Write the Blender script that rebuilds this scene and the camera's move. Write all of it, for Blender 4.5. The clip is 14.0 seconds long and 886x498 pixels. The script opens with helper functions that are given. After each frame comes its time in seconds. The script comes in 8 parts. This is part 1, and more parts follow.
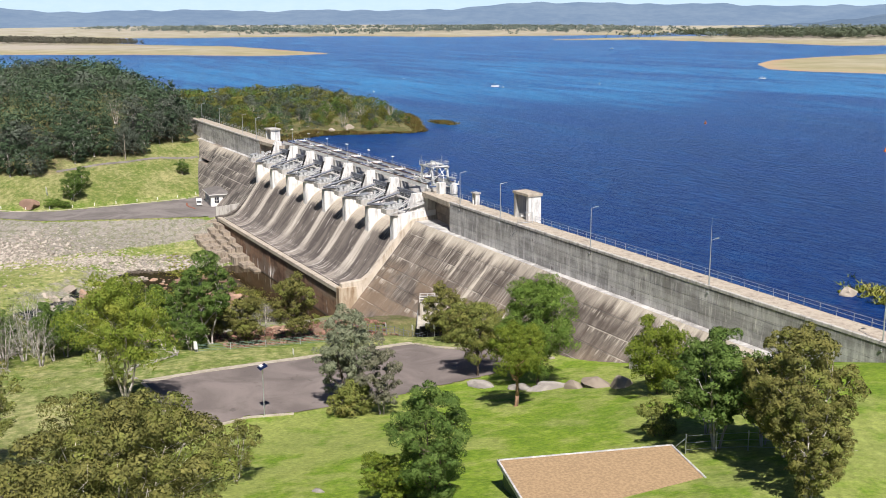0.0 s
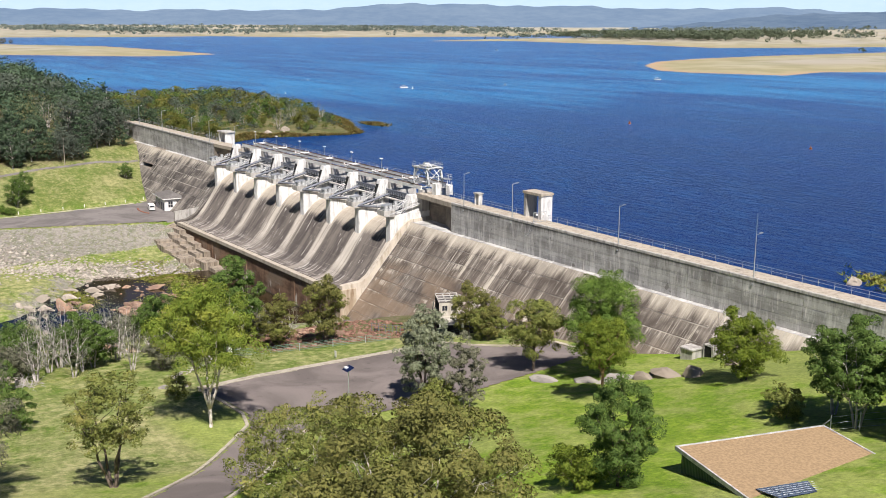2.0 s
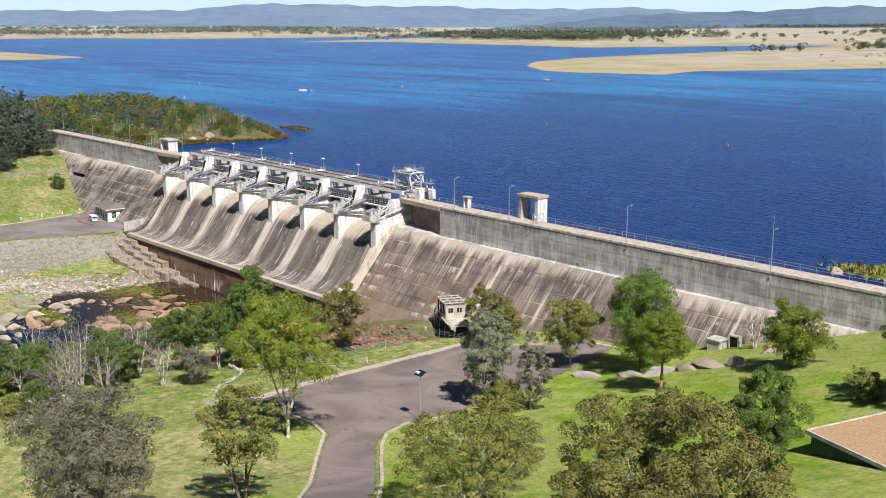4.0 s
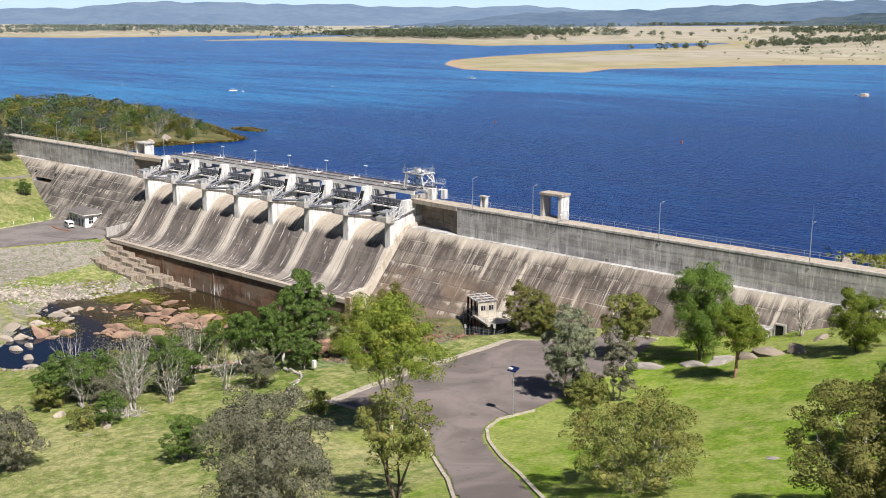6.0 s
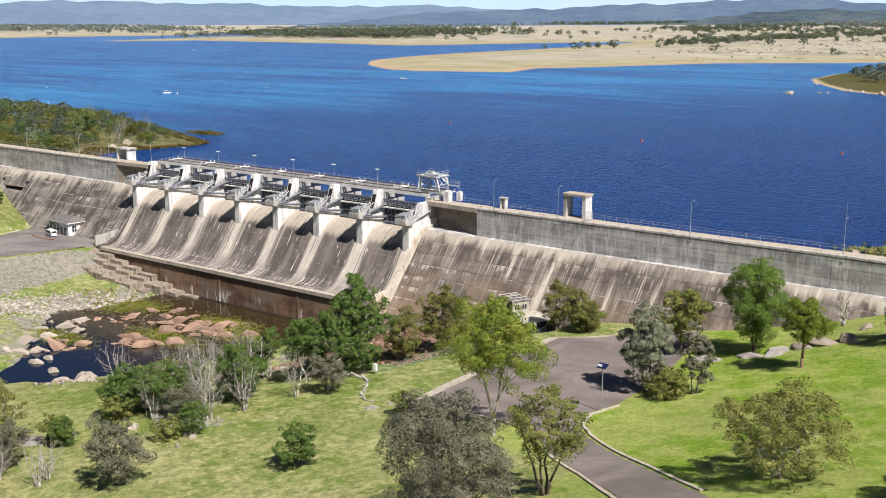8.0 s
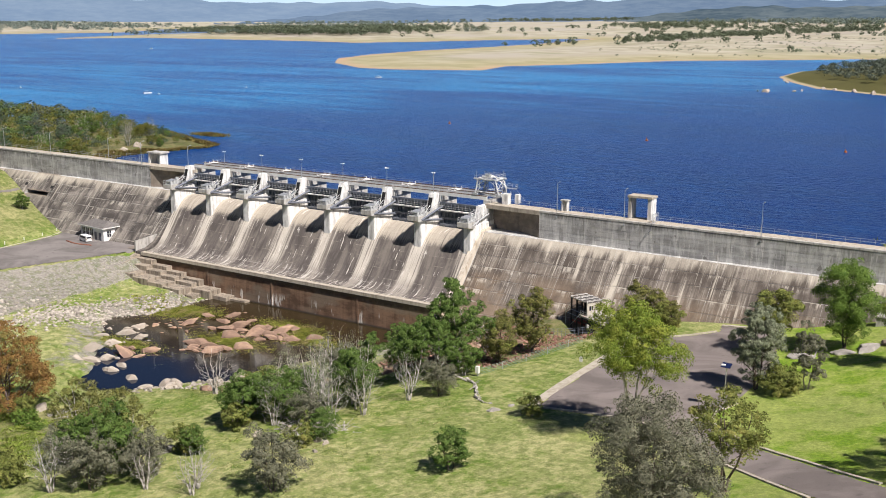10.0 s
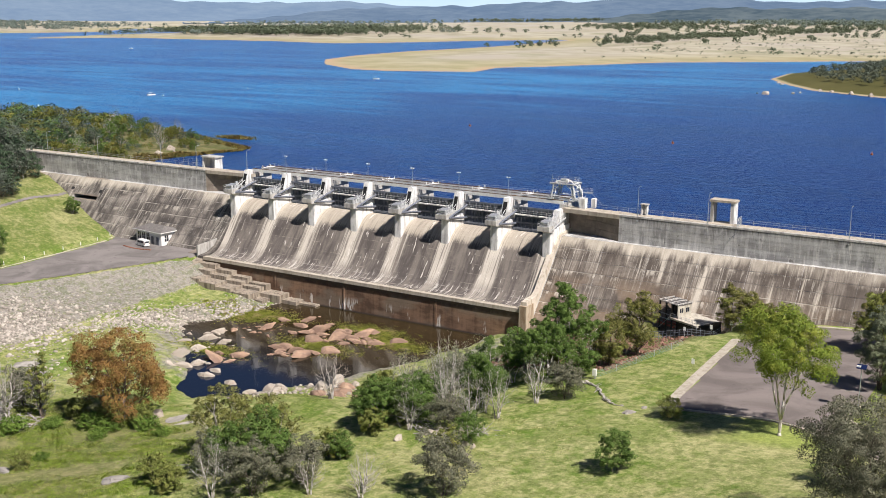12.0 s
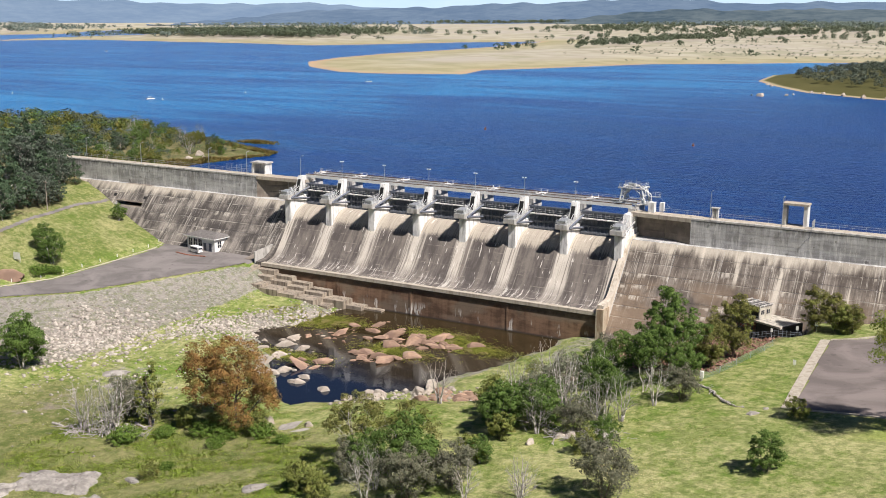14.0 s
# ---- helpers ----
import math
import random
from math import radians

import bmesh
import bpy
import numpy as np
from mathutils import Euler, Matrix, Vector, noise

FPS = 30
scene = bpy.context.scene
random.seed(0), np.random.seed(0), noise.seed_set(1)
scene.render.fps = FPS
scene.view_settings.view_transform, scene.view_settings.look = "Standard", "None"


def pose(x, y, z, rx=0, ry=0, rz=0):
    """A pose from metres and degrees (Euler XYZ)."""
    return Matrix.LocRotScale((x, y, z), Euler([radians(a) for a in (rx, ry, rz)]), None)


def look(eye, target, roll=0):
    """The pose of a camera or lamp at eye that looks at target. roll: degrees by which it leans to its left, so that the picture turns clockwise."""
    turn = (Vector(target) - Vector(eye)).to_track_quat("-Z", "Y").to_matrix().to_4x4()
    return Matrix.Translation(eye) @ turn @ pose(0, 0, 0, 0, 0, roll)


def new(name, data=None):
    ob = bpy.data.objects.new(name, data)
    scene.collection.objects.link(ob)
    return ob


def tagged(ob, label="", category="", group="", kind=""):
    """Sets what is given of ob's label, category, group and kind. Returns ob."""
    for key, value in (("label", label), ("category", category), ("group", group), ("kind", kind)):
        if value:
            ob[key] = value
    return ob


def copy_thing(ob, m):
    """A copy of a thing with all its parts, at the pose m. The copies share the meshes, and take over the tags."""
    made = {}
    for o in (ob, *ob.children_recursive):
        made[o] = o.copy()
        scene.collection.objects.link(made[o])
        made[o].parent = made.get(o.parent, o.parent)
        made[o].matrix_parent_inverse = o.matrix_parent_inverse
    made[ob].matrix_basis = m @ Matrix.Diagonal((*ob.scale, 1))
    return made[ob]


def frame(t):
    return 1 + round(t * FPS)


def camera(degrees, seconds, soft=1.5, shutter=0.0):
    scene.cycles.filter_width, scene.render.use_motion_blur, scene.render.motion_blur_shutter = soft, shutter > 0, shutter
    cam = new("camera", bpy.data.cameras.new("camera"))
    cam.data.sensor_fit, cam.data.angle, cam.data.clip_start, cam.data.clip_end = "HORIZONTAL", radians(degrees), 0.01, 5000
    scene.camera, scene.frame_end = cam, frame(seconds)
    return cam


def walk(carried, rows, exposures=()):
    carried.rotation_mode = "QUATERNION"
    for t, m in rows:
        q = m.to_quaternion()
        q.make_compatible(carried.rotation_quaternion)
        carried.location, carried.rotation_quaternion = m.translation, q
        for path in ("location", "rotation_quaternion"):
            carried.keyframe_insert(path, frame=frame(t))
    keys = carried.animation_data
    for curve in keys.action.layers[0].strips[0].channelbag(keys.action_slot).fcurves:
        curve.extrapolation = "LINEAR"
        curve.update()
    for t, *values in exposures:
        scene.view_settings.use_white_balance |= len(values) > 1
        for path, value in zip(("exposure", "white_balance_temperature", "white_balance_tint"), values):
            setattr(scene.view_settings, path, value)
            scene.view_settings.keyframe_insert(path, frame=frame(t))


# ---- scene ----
cam = camera(45.7, 14.0, soft=0.9)
PATH = [
    (0, (216.304, -104.405, 39.586), (214.567, -103.511, 39.155), -0.3),
    (0.5, (213.49, -111.083, 39.651), (211.78, -110.139, 39.222), -0.3),
    (1, (210.515, -117.703, 39.802), (208.834, -116.708, 39.373), -0.1),
    (1.5, (207.418, -124.289, 40.014), (205.77, -123.241, 39.583), 0.0),
    (2, (204.228, -130.831, 40.216), (202.617, -129.727, 39.786), 0.1),
    (2.2, (202.886, -133.362, 40.274), (201.289, -132.237, 39.842), 0.0),
    (4.3, (187.68, -158.982, 42.048), (186.251, -157.651, 41.616), -0.0),
    (4.5, (186.123, -161.324, 42.102), (184.708, -159.979, 41.668), 0.0),
    (5, (181.901, -166.935, 42.335), (180.522, -165.553, 41.901), 0.0),
    (5.5, (177.444, -172.31, 42.636), (176.101, -170.893, 42.202), 0.0),
    (6, (172.883, -177.592, 42.955), (171.572, -176.145, 42.521), 0.0),
    (6.5, (168.298, -182.777, 43.288), (167.022, -181.3, 42.853), -0.0),
    (7, (163.566, -187.852, 43.636), (162.332, -186.339, 43.201), -0.0),
    (7.5, (158.587, -192.799, 43.963), (157.394, -191.255, 43.527), -0.0),
    (7.7, (156.532, -194.731, 44.049), (155.35, -193.177, 43.613), 0.0),
    (9.8, (134.367, -214.73, 46.493), (133.285, -213.108, 46.05), -0.1),
    (10, (132.183, -216.568, 46.573), (131.107, -214.942, 46.13), 0.0),
    (10.5, (126.624, -220.996, 46.886), (125.565, -219.358, 46.444), 0.1),
    (11, (121.057, -225.312, 47.272), (120.012, -223.666, 46.829), 0.1),
    (11.5, (115.364, -229.574, 47.693), (114.334, -227.918, 47.25), 0.1),
    (12, (109.617, -233.776, 48.078), (108.599, -232.113, 47.635), 0.2),
    (12.5, (103.858, -237.906, 48.462), (102.851, -236.236, 48.019), 0.2),
    (13, (98.115, -241.919, 48.831), (97.117, -240.243, 48.388), 0.2),
    (13.5, (92.361, -245.791, 49.158), (91.38, -244.105, 48.715), 0.3),
    (14, (86.576, -249.562, 49.39), (85.622, -247.86, 48.949), 0.2),
]
walk(cam, [(t, look(eye, target, roll)) for t, eye, target, roll in PATH])

# ---- daylight ----
SUN = Vector((5.6, -1.8, 7.4)).normalized()
world = bpy.data.worlds.new("sky")
scene.world = world
world.use_nodes = True
wn = world.node_tree.nodes
sky = wn.new("ShaderNodeTexSky")
sky.sky_type = "NISHITA"
sky.sun_disc = False
sky.sun_elevation = math.asin(SUN.z)
sky.sun_rotation = math.atan2(SUN.x, SUN.y)
sky.altitude = 450
sky.air_density, sky.dust_density, sky.ozone_density = 1.0, 0.15, 3.0
tint = wn.new("ShaderNodeMix")
tint.data_type, tint.blend_type = "RGBA", "MULTIPLY"
tint.inputs[0].default_value = 1.0
tint.inputs[7].default_value = (0.82, 0.95, 1.28, 1.0)
world.node_tree.links.new(sky.outputs[0], tint.inputs[6])
world.node_tree.links.new(tint.outputs[2], wn["Background"].inputs[0])
wn["Background"].inputs[1].default_value = 0.026
sun_lamp = bpy.data.lights.new("sun", "SUN")
sun_lamp.energy, sun_lamp.angle, sun_lamp.color = 5.7, radians(0.53), (1.0, 0.935, 0.905)
sun = new("sun", sun_lamp)
sun.matrix_world = look(SUN * 200, (0, 0, 0))
scene.view_settings.exposure = 0.36

# ---- materials ----
class Nodes:
    """A node material with short calls for its parts."""

    def __init__(self, name, rough=0.85, metal=0.0, spec=0.5):
        self.mat = bpy.data.materials.new(name)
        self.mat.use_nodes = True
        self.tree = self.mat.node_tree
        self.n, self.l = self.tree.nodes, self.tree.links
        self.bsdf = self.n["Principled BSDF"]
        self.bsdf.inputs["Roughness"].default_value = rough
        self.bsdf.inputs["Metallic"].default_value = metal
        self.bsdf.inputs["Specular IOR Level"].default_value = spec
        self.co = self.n.new("ShaderNodeTexCoord").outputs["Object"]

    def put(self, socket, value):
        if isinstance(value, bpy.types.NodeSocket):
            self.l.new(value, socket)
        else:
            socket.default_value = value

    def scaled(self, scale, turn=(0, 0, 0), shift=(0, 0, 0), co=None):
        m = self.n.new("ShaderNodeMapping")
        self.put(m.inputs["Vector"], co or self.co)
        m.inputs["Scale"].default_value, m.inputs["Rotation"].default_value = scale, [radians(a) for a in turn]
        m.inputs["Location"].default_value = shift
        return m.outputs[0]

    def noise(self, scale=(1, 1, 1), detail=4, rough=0.55, turn=(0, 0, 0), shift=(0, 0, 0), warp=0.0, co=None):
        t = self.n.new("ShaderNodeTexNoise")
        self.put(t.inputs["Vector"], self.scaled(scale, turn, shift, co))
        t.inputs["Scale"].default_value, t.inputs["Detail"].default_value, t.inputs["Roughness"].default_value = 1, detail, rough
        t.inputs["Distortion"].default_value = warp
        return t.outputs["Fac"]

    def cells(self, scale=(1, 1, 1), feature="F1", out="Distance"):
        t = self.n.new("ShaderNodeTexVoronoi")
        t.feature = feature
        self.put(t.inputs["Vector"], self.scaled(scale))
        t.inputs["Scale"].default_value = 1
        return t.outputs[out]

    def step(self, value, low, high, a=0.0, b=1.0):
        t = self.n.new("ShaderNodeMapRange")
        t.interpolation_type = "SMOOTHSTEP"
        for key, v in zip((0, 1, 2, 3, 4), (value, low, high, a, b)):
            self.put(t.inputs[key], v)
        return t.outputs[0]

    def math(self, op, a, b=0.0, c=0.0):
        t = self.n.new("ShaderNodeMath")
        t.operation = op
        for socket, v in zip(t.inputs, (a, b, c)):
            self.put(socket, v)
        return t.outputs[0]

    def mix(self, fac, a, b, blend="MIX"):
        t = self.n.new("ShaderNodeMix")
        t.data_type, t.blend_type = "RGBA", blend
        for key, v in ((0, fac), (6, a), (7, b)):
            if isinstance(v, tuple):
                v = (*v, 1.0)
            self.put(t.inputs[key], v)
        return t.outputs[2]

    def axis(self, name):
        if not hasattr(self, "split"):
            self.split = self.n.new("ShaderNodeSeparateXYZ")
            self.put(self.split.inputs[0], self.co)
        return self.split.outputs[name]

    def random(self):
        return self.n.new("ShaderNodeObjectInfo").outputs["Random"]

    def island(self):
        return self.n.new("ShaderNodeNewGeometry").outputs["Random Per Island"]

    def attribute(self, name):
        t = self.n.new("ShaderNodeAttribute")
        t.attribute_name = name
        return t.outputs

    def colour(self, value):
        self.put(self.bsdf.inputs["Base Color"], (*value, 1.0) if isinstance(value, tuple) else value)
        return self

    def bump(self, height, strength=0.4, distance=0.05):
        t = self.n.new("ShaderNodeBump")
        t.inputs["Strength"].default_value, t.inputs["Distance"].default_value = strength, distance
        self.put(t.inputs["Height"], height)
        self.l.new(t.outputs[0], self.bsdf.inputs["Normal"])
        return self


def plain(name, rgb, rough=0.7, metal=0.0, vary=0.25, scale=1.5):
    """Paint or metal with a little unevenness."""
    k = Nodes(name, rough, metal)
    dirt = k.step(k.noise((scale,) * 3, 5, 0.6), 0.35, 0.7)
    dark = tuple(c * (1 - vary) for c in rgb)
    k.colour(k.mix(dirt, dark, rgb)).bump(k.noise((scale * 6,) * 3, 3), 0.15, 0.01)
    return k.mat


def concrete_slope(name):
    """Old mass concrete: dark blotched panels, pale seepage runs, lime along the lifts."""
    k = Nodes(name, 0.93, spec=0.25)
    grain = k.noise((3, 3, 3), 6, 0.65)
    blotch = k.noise((0.13, 0.17, 0.17), 5, 0.62, warp=0.4)
    streak = k.noise((0.8, 0.075, 0.075), 5, 0.65, warp=0.25)
    wide = k.noise((0.05, 0.08, 0.08), 3, 0.5, shift=(11, 0, 4))
    tone = k.math("ADD", k.math("MULTIPLY", blotch, 0.50), k.math("ADD", k.math("MULTIPLY", streak, 0.45), k.math("MULTIPLY", k.random(), 0.05)))
    c = k.mix(k.step(tone, 0.42, 0.62), (0.068, 0.060, 0.054), (0.285, 0.255, 0.218))
    thread = k.noise((2.6, 0.09, 0.09), 4, 0.65, shift=(4, 4, 0))
    c = k.mix(k.math("MULTIPLY", k.step(thread, 0.50, 0.40), 0.5), c, (0.075, 0.067, 0.060))
    c = k.mix(k.math("MULTIPLY", k.math("MULTIPLY", k.step(thread, 0.56, 0.64), k.step(wide, 0.38, 0.55)), 0.55), c, (0.62, 0.58, 0.50))
    brown = k.math("MULTIPLY", k.math("MULTIPLY", k.step(k.axis("Z"), -10.5, -18.0), k.step(k.axis("X"), -70, 0)), k.step(k.noise((0.10, 0.12, 0.12), 4, 0.6, shift=(6, 3, 0)), 0.38, 0.60))
    c = k.mix(k.math("MULTIPLY", brown, 0.75), c, (0.27, 0.195, 0.130))
    c = k.mix(k.step(k.axis("X"), -40, 10, 0.0, 0.30), c, (0.130, 0.098, 0.072))
    lift = k.math("FRACT", k.math("DIVIDE", k.math("SUBTRACT", -6.4, k.axis("Z")), 2.3))
    drip = k.step(k.noise((1.1, 0.05, 0.05), 5, 0.7, shift=(3, 0, 0)), 0.50, 0.60)
    reach = k.noise((0.5, 0.25, 0.25), 3)
    near = k.step(k.math("SUBTRACT", lift, k.math("MULTIPLY", reach, 1.1)), 0.0, -0.4)
    rows = k.step(k.noise((0.085, 0.28, 0.28), 3, shift=(0, 5, 1)), 0.48, 0.58)
    lime = k.math("MULTIPLY", k.math("MULTIPLY", drip, near), rows)
    c = k.mix(k.math("MULTIPLY", lime, 0.6), c, (0.60, 0.55, 0.46))
    seam = k.math("MULTIPLY", k.step(k.math("ABSOLUTE", k.math("SUBTRACT", lift, 0.02)), 0.06, 0.0), k.step(k.noise((0.10, 0.35, 0.35), 4, 0.7), 0.50, 0.60))
    c = k.mix(k.math("MULTIPLY", seam, 0.65), c, (0.66, 0.60, 0.50))
    mid = k.step(k.math("ABSOLUTE", k.math("SUBTRACT", lift, 0.5)), 0.035, 0.0)
    c = k.mix(k.math("MULTIPLY", mid, 0.2), c, (0.10, 0.085, 0.07))
    tongue = k.math("MULTIPLY", k.noise((0.33, 0.03, 0.03), 5, 0.68, shift=(1, 9, 2)), 9.0)
    crest = k.math("MULTIPLY", k.step(k.math("ADD", k.axis("Z"), tongue), -4.4, -2.2), k.step(k.noise((0.022, 0.02, 0.02), 3, shift=(5, 0, 0)), 0.36, 0.56, 0.25, 1.0))
    c = k.mix(k.math("MULTIPLY", crest, 0.85), c, k.mix(streak, (0.30, 0.262, 0.208), (0.66, 0.60, 0.49)))
    long = k.math("MULTIPLY", k.step(k.noise((0.42, 0.018, 0.018), 4, 0.65, shift=(7, 1, 3)), 0.56, 0.66), k.step(wide, 0.40, 0.58))
    c = k.mix(k.math("MULTIPLY", long, 0.8), c, (0.60, 0.545, 0.45))
    c = k.mix(0.5, c, k.mix(grain, (0.25, 0.25, 0.25), (0.75, 0.75, 0.75)), "OVERLAY")
    k.colour(c).bump(k.math("ADD", grain, k.math("MULTIPLY", streak, 0.6)), 0.6, 0.08)
    return k.mat


def concrete_wall(name):
    """Upright concrete with form lines, pale leaks and black growth under the coping."""
    k = Nodes(name, 0.92, spec=0.25)
    grain = k.noise((2.5, 2.5, 2.5), 6, 0.65)
    blotch = k.noise((0.10, 0.2, 0.35), 5, 0.62)
    streak = k.noise((0.7, 0.3, 0.12), 5, 0.62, warp=0.4)
    c = k.mix(k.step(blotch, 0.38, 0.62), (0.285, 0.280, 0.270), (0.500, 0.492, 0.470))
    c = k.mix(k.math("MULTIPLY", k.step(streak, 0.50, 0.64), 0.5), c, (0.72, 0.71, 0.68))
    c = k.mix(k.math("MULTIPLY", k.step(streak, 0.46, 0.34), 0.30), c, (0.19, 0.17, 0.14))
    thread = k.noise((1.9, 0.3, 0.22), 5, 0.7, shift=(3, 1, 0), warp=0.5)
    c = k.mix(k.math("MULTIPLY", k.step(thread, 0.55, 0.64), 0.45), c, (0.82, 0.79, 0.73))
    c = k.mix(k.math("MULTIPLY", k.step(thread, 0.46, 0.36), 0.25), c, (0.17, 0.155, 0.135))
    hang = k.step(k.math("SUBTRACT", k.axis("Z"), k.math("MULTIPLY", k.noise((1.1, 0.3, 0.05), 5, 0.75), 3.4)), -3.3, -1.4)
    patch = k.step(k.noise((0.07, 0.1, 0.1), 4, 0.6, shift=(4, 0, 0)), 0.36, 0.52)
    c = k.mix(k.math("MULTIPLY", k.math("MULTIPLY", hang, patch), 0.85), c, (0.075, 0.07, 0.06))
    board = k.math("FRACT", k.math("DIVIDE", k.axis("Z"), 1.05))
    c = k.mix(k.math("MULTIPLY", k.step(board, 0.09, 0.0), k.step(blotch, 0.2, 0.6, 0.25, 0.6)), c, (0.17, 0.155, 0.13))
    spot = k.step(k.noise((0.45, 0.3, 0.45), 2, shift=(2, 0, 7)), 0.68, 0.72)
    c = k.mix(k.math("MULTIPLY", spot, 0.6), c, (0.10, 0.09, 0.08))
    c = k.mix(k.math("MULTIPLY", k.random(), 0.22), c, (0.25, 0.23, 0.20))
    c = k.mix(0.45, c, k.mix(grain, (0.25, 0.25, 0.25), (0.75, 0.75, 0.75)), "OVERLAY")
    k.colour(c).bump(grain, 0.35, 0.04)
    return k.mat


def concrete_pale(name, pale=(0.78, 0.765, 0.73), grey=(0.37, 0.36, 0.34)):
    k = Nodes(name, 0.9, spec=0.25)
    grain = k.noise((3, 3, 3), 6, 0.65)
    drip = k.noise((1.0, 1.0, 0.16), 5, 0.65, warp=0.4)
    c = k.mix(k.step(drip, 0.30, 0.58), grey, pale)
    c = k.mix(k.math("MULTIPLY", k.step(k.noise((0.3, 0.3, 0.3), 4), 0.5, 0.7), 0.4), c, grey)
    c = k.mix(0.35, c, k.mix(grain, (0.25, 0.25, 0.25), (0.75, 0.75, 0.75)), "OVERLAY")
    k.colour(c).bump(grain, 0.3, 0.03)
    return k.mat


def concrete_chute(name):
    """Spillway face: dark growth where water lies, scoured pale tracks below the piers."""
    k = Nodes(name, 0.88, spec=0.3)
    grain = k.noise((3, 3, 3), 6, 0.65)
    streak = k.noise((1.1, 0.03, 0.03), 5, 0.6)
    fine = k.noise((3.2, 0.08, 0.08), 4, 0.65, shift=(2, 2, 2))
    wide = k.noise((0.28, 0.10, 0.10), 5, 0.65, shift=(6, 1, 0), warp=0.5)
    tone = k.math("ADD", k.math("MULTIPLY", wide, 0.65), k.math("MULTIPLY", streak, 0.35))
    c = k.mix(k.step(tone, 0.40, 0.62), (0.088, 0.076, 0.069), (0.190, 0.165, 0.142))
    # scoured pale tracks below each pier, ragged and broadest on the sunny side
    bay = k.math("FRACT", k.math("DIVIDE", k.math("ADD", k.axis("X"), 102.2), 14.6))
    ragged = k.math("ADD", bay, k.math("MULTIPLY", k.math("SUBTRACT", streak, 0.5), 0.42))
    right = k.step(ragged, 0.22, 0.12)
    left = k.step(ragged, 0.84, 0.93)
    gapped = k.step(fine, 0.36, 0.52, 0.25, 1.0)
    c = k.mix(k.math("MULTIPLY", k.math("MULTIPLY", k.math("MAXIMUM", right, left), gapped), k.step(k.axis("Z"), -21.0, -17.5, 0.35, 0.92)), c, k.mix(wide, (0.42, 0.370, 0.300), (0.68, 0.630, 0.545)))
    top = k.math("MULTIPLY", k.step(k.math("ADD", k.axis("Z"), k.math("MULTIPLY", fine, 2.8)), -9.2, -7.9), k.step(fine, 0.30, 0.50, 0.35, 1.0))
    c = k.mix(k.math("MULTIPLY", top, 0.85), c, k.mix(streak, (0.30, 0.255, 0.195), (0.60, 0.540, 0.445)))
    lift = k.math("FRACT", k.math("DIVIDE", k.axis("Z"), 2.1))
    seam = k.math("MULTIPLY", k.step(lift, 0.05, 0.0), k.step(k.noise((0.3, 0.3, 0.3), 4, 0.7), 0.46, 0.58))
    c = k.mix(k.math("MULTIPLY", seam, 0.55), c, (0.50, 0.45, 0.37))
    toe = k.math("MULTIPLY", k.step(k.axis("Z"), -18.6, -20.6), k.step(k.noise((1.6, 0.12, 0.12), 4, 0.7, shift=(5, 5, 5)), 0.55, 0.62))
    c = k.mix(k.math("MULTIPLY", toe, 0.7), c, (0.62, 0.58, 0.52))
    crack = k.math("MULTIPLY", k.step(k.math("ABSOLUTE", k.math("SUBTRACT", k.math("FRACT", k.math("MULTIPLY", k.axis("Y"), 0.55)), 0.5)), 0.05, 0.0), k.step(k.axis("Z"), -19.6, -20.6))
    c = k.mix(k.math("MULTIPLY", crack, k.step(k.noise((0.2, 0.6, 0.6), 3), 0.45, 0.55)), c, (0.60, 0.56, 0.49))
    spot = k.math("MULTIPLY", k.step(k.noise((1.5, 0.22, 0.22), 2, shift=(8, 0, 3)), 0.665, 0.70), 0.8)
    c = k.mix(spot, c, (0.66, 0.62, 0.55))
    c = k.mix(0.45, c, k.mix(grain, (0.25, 0.25, 0.25), (0.75, 0.75, 0.75)), "OVERLAY")
    k.colour(c).bump(k.math("ADD", grain, streak), 0.4, 0.05)
    return k.mat


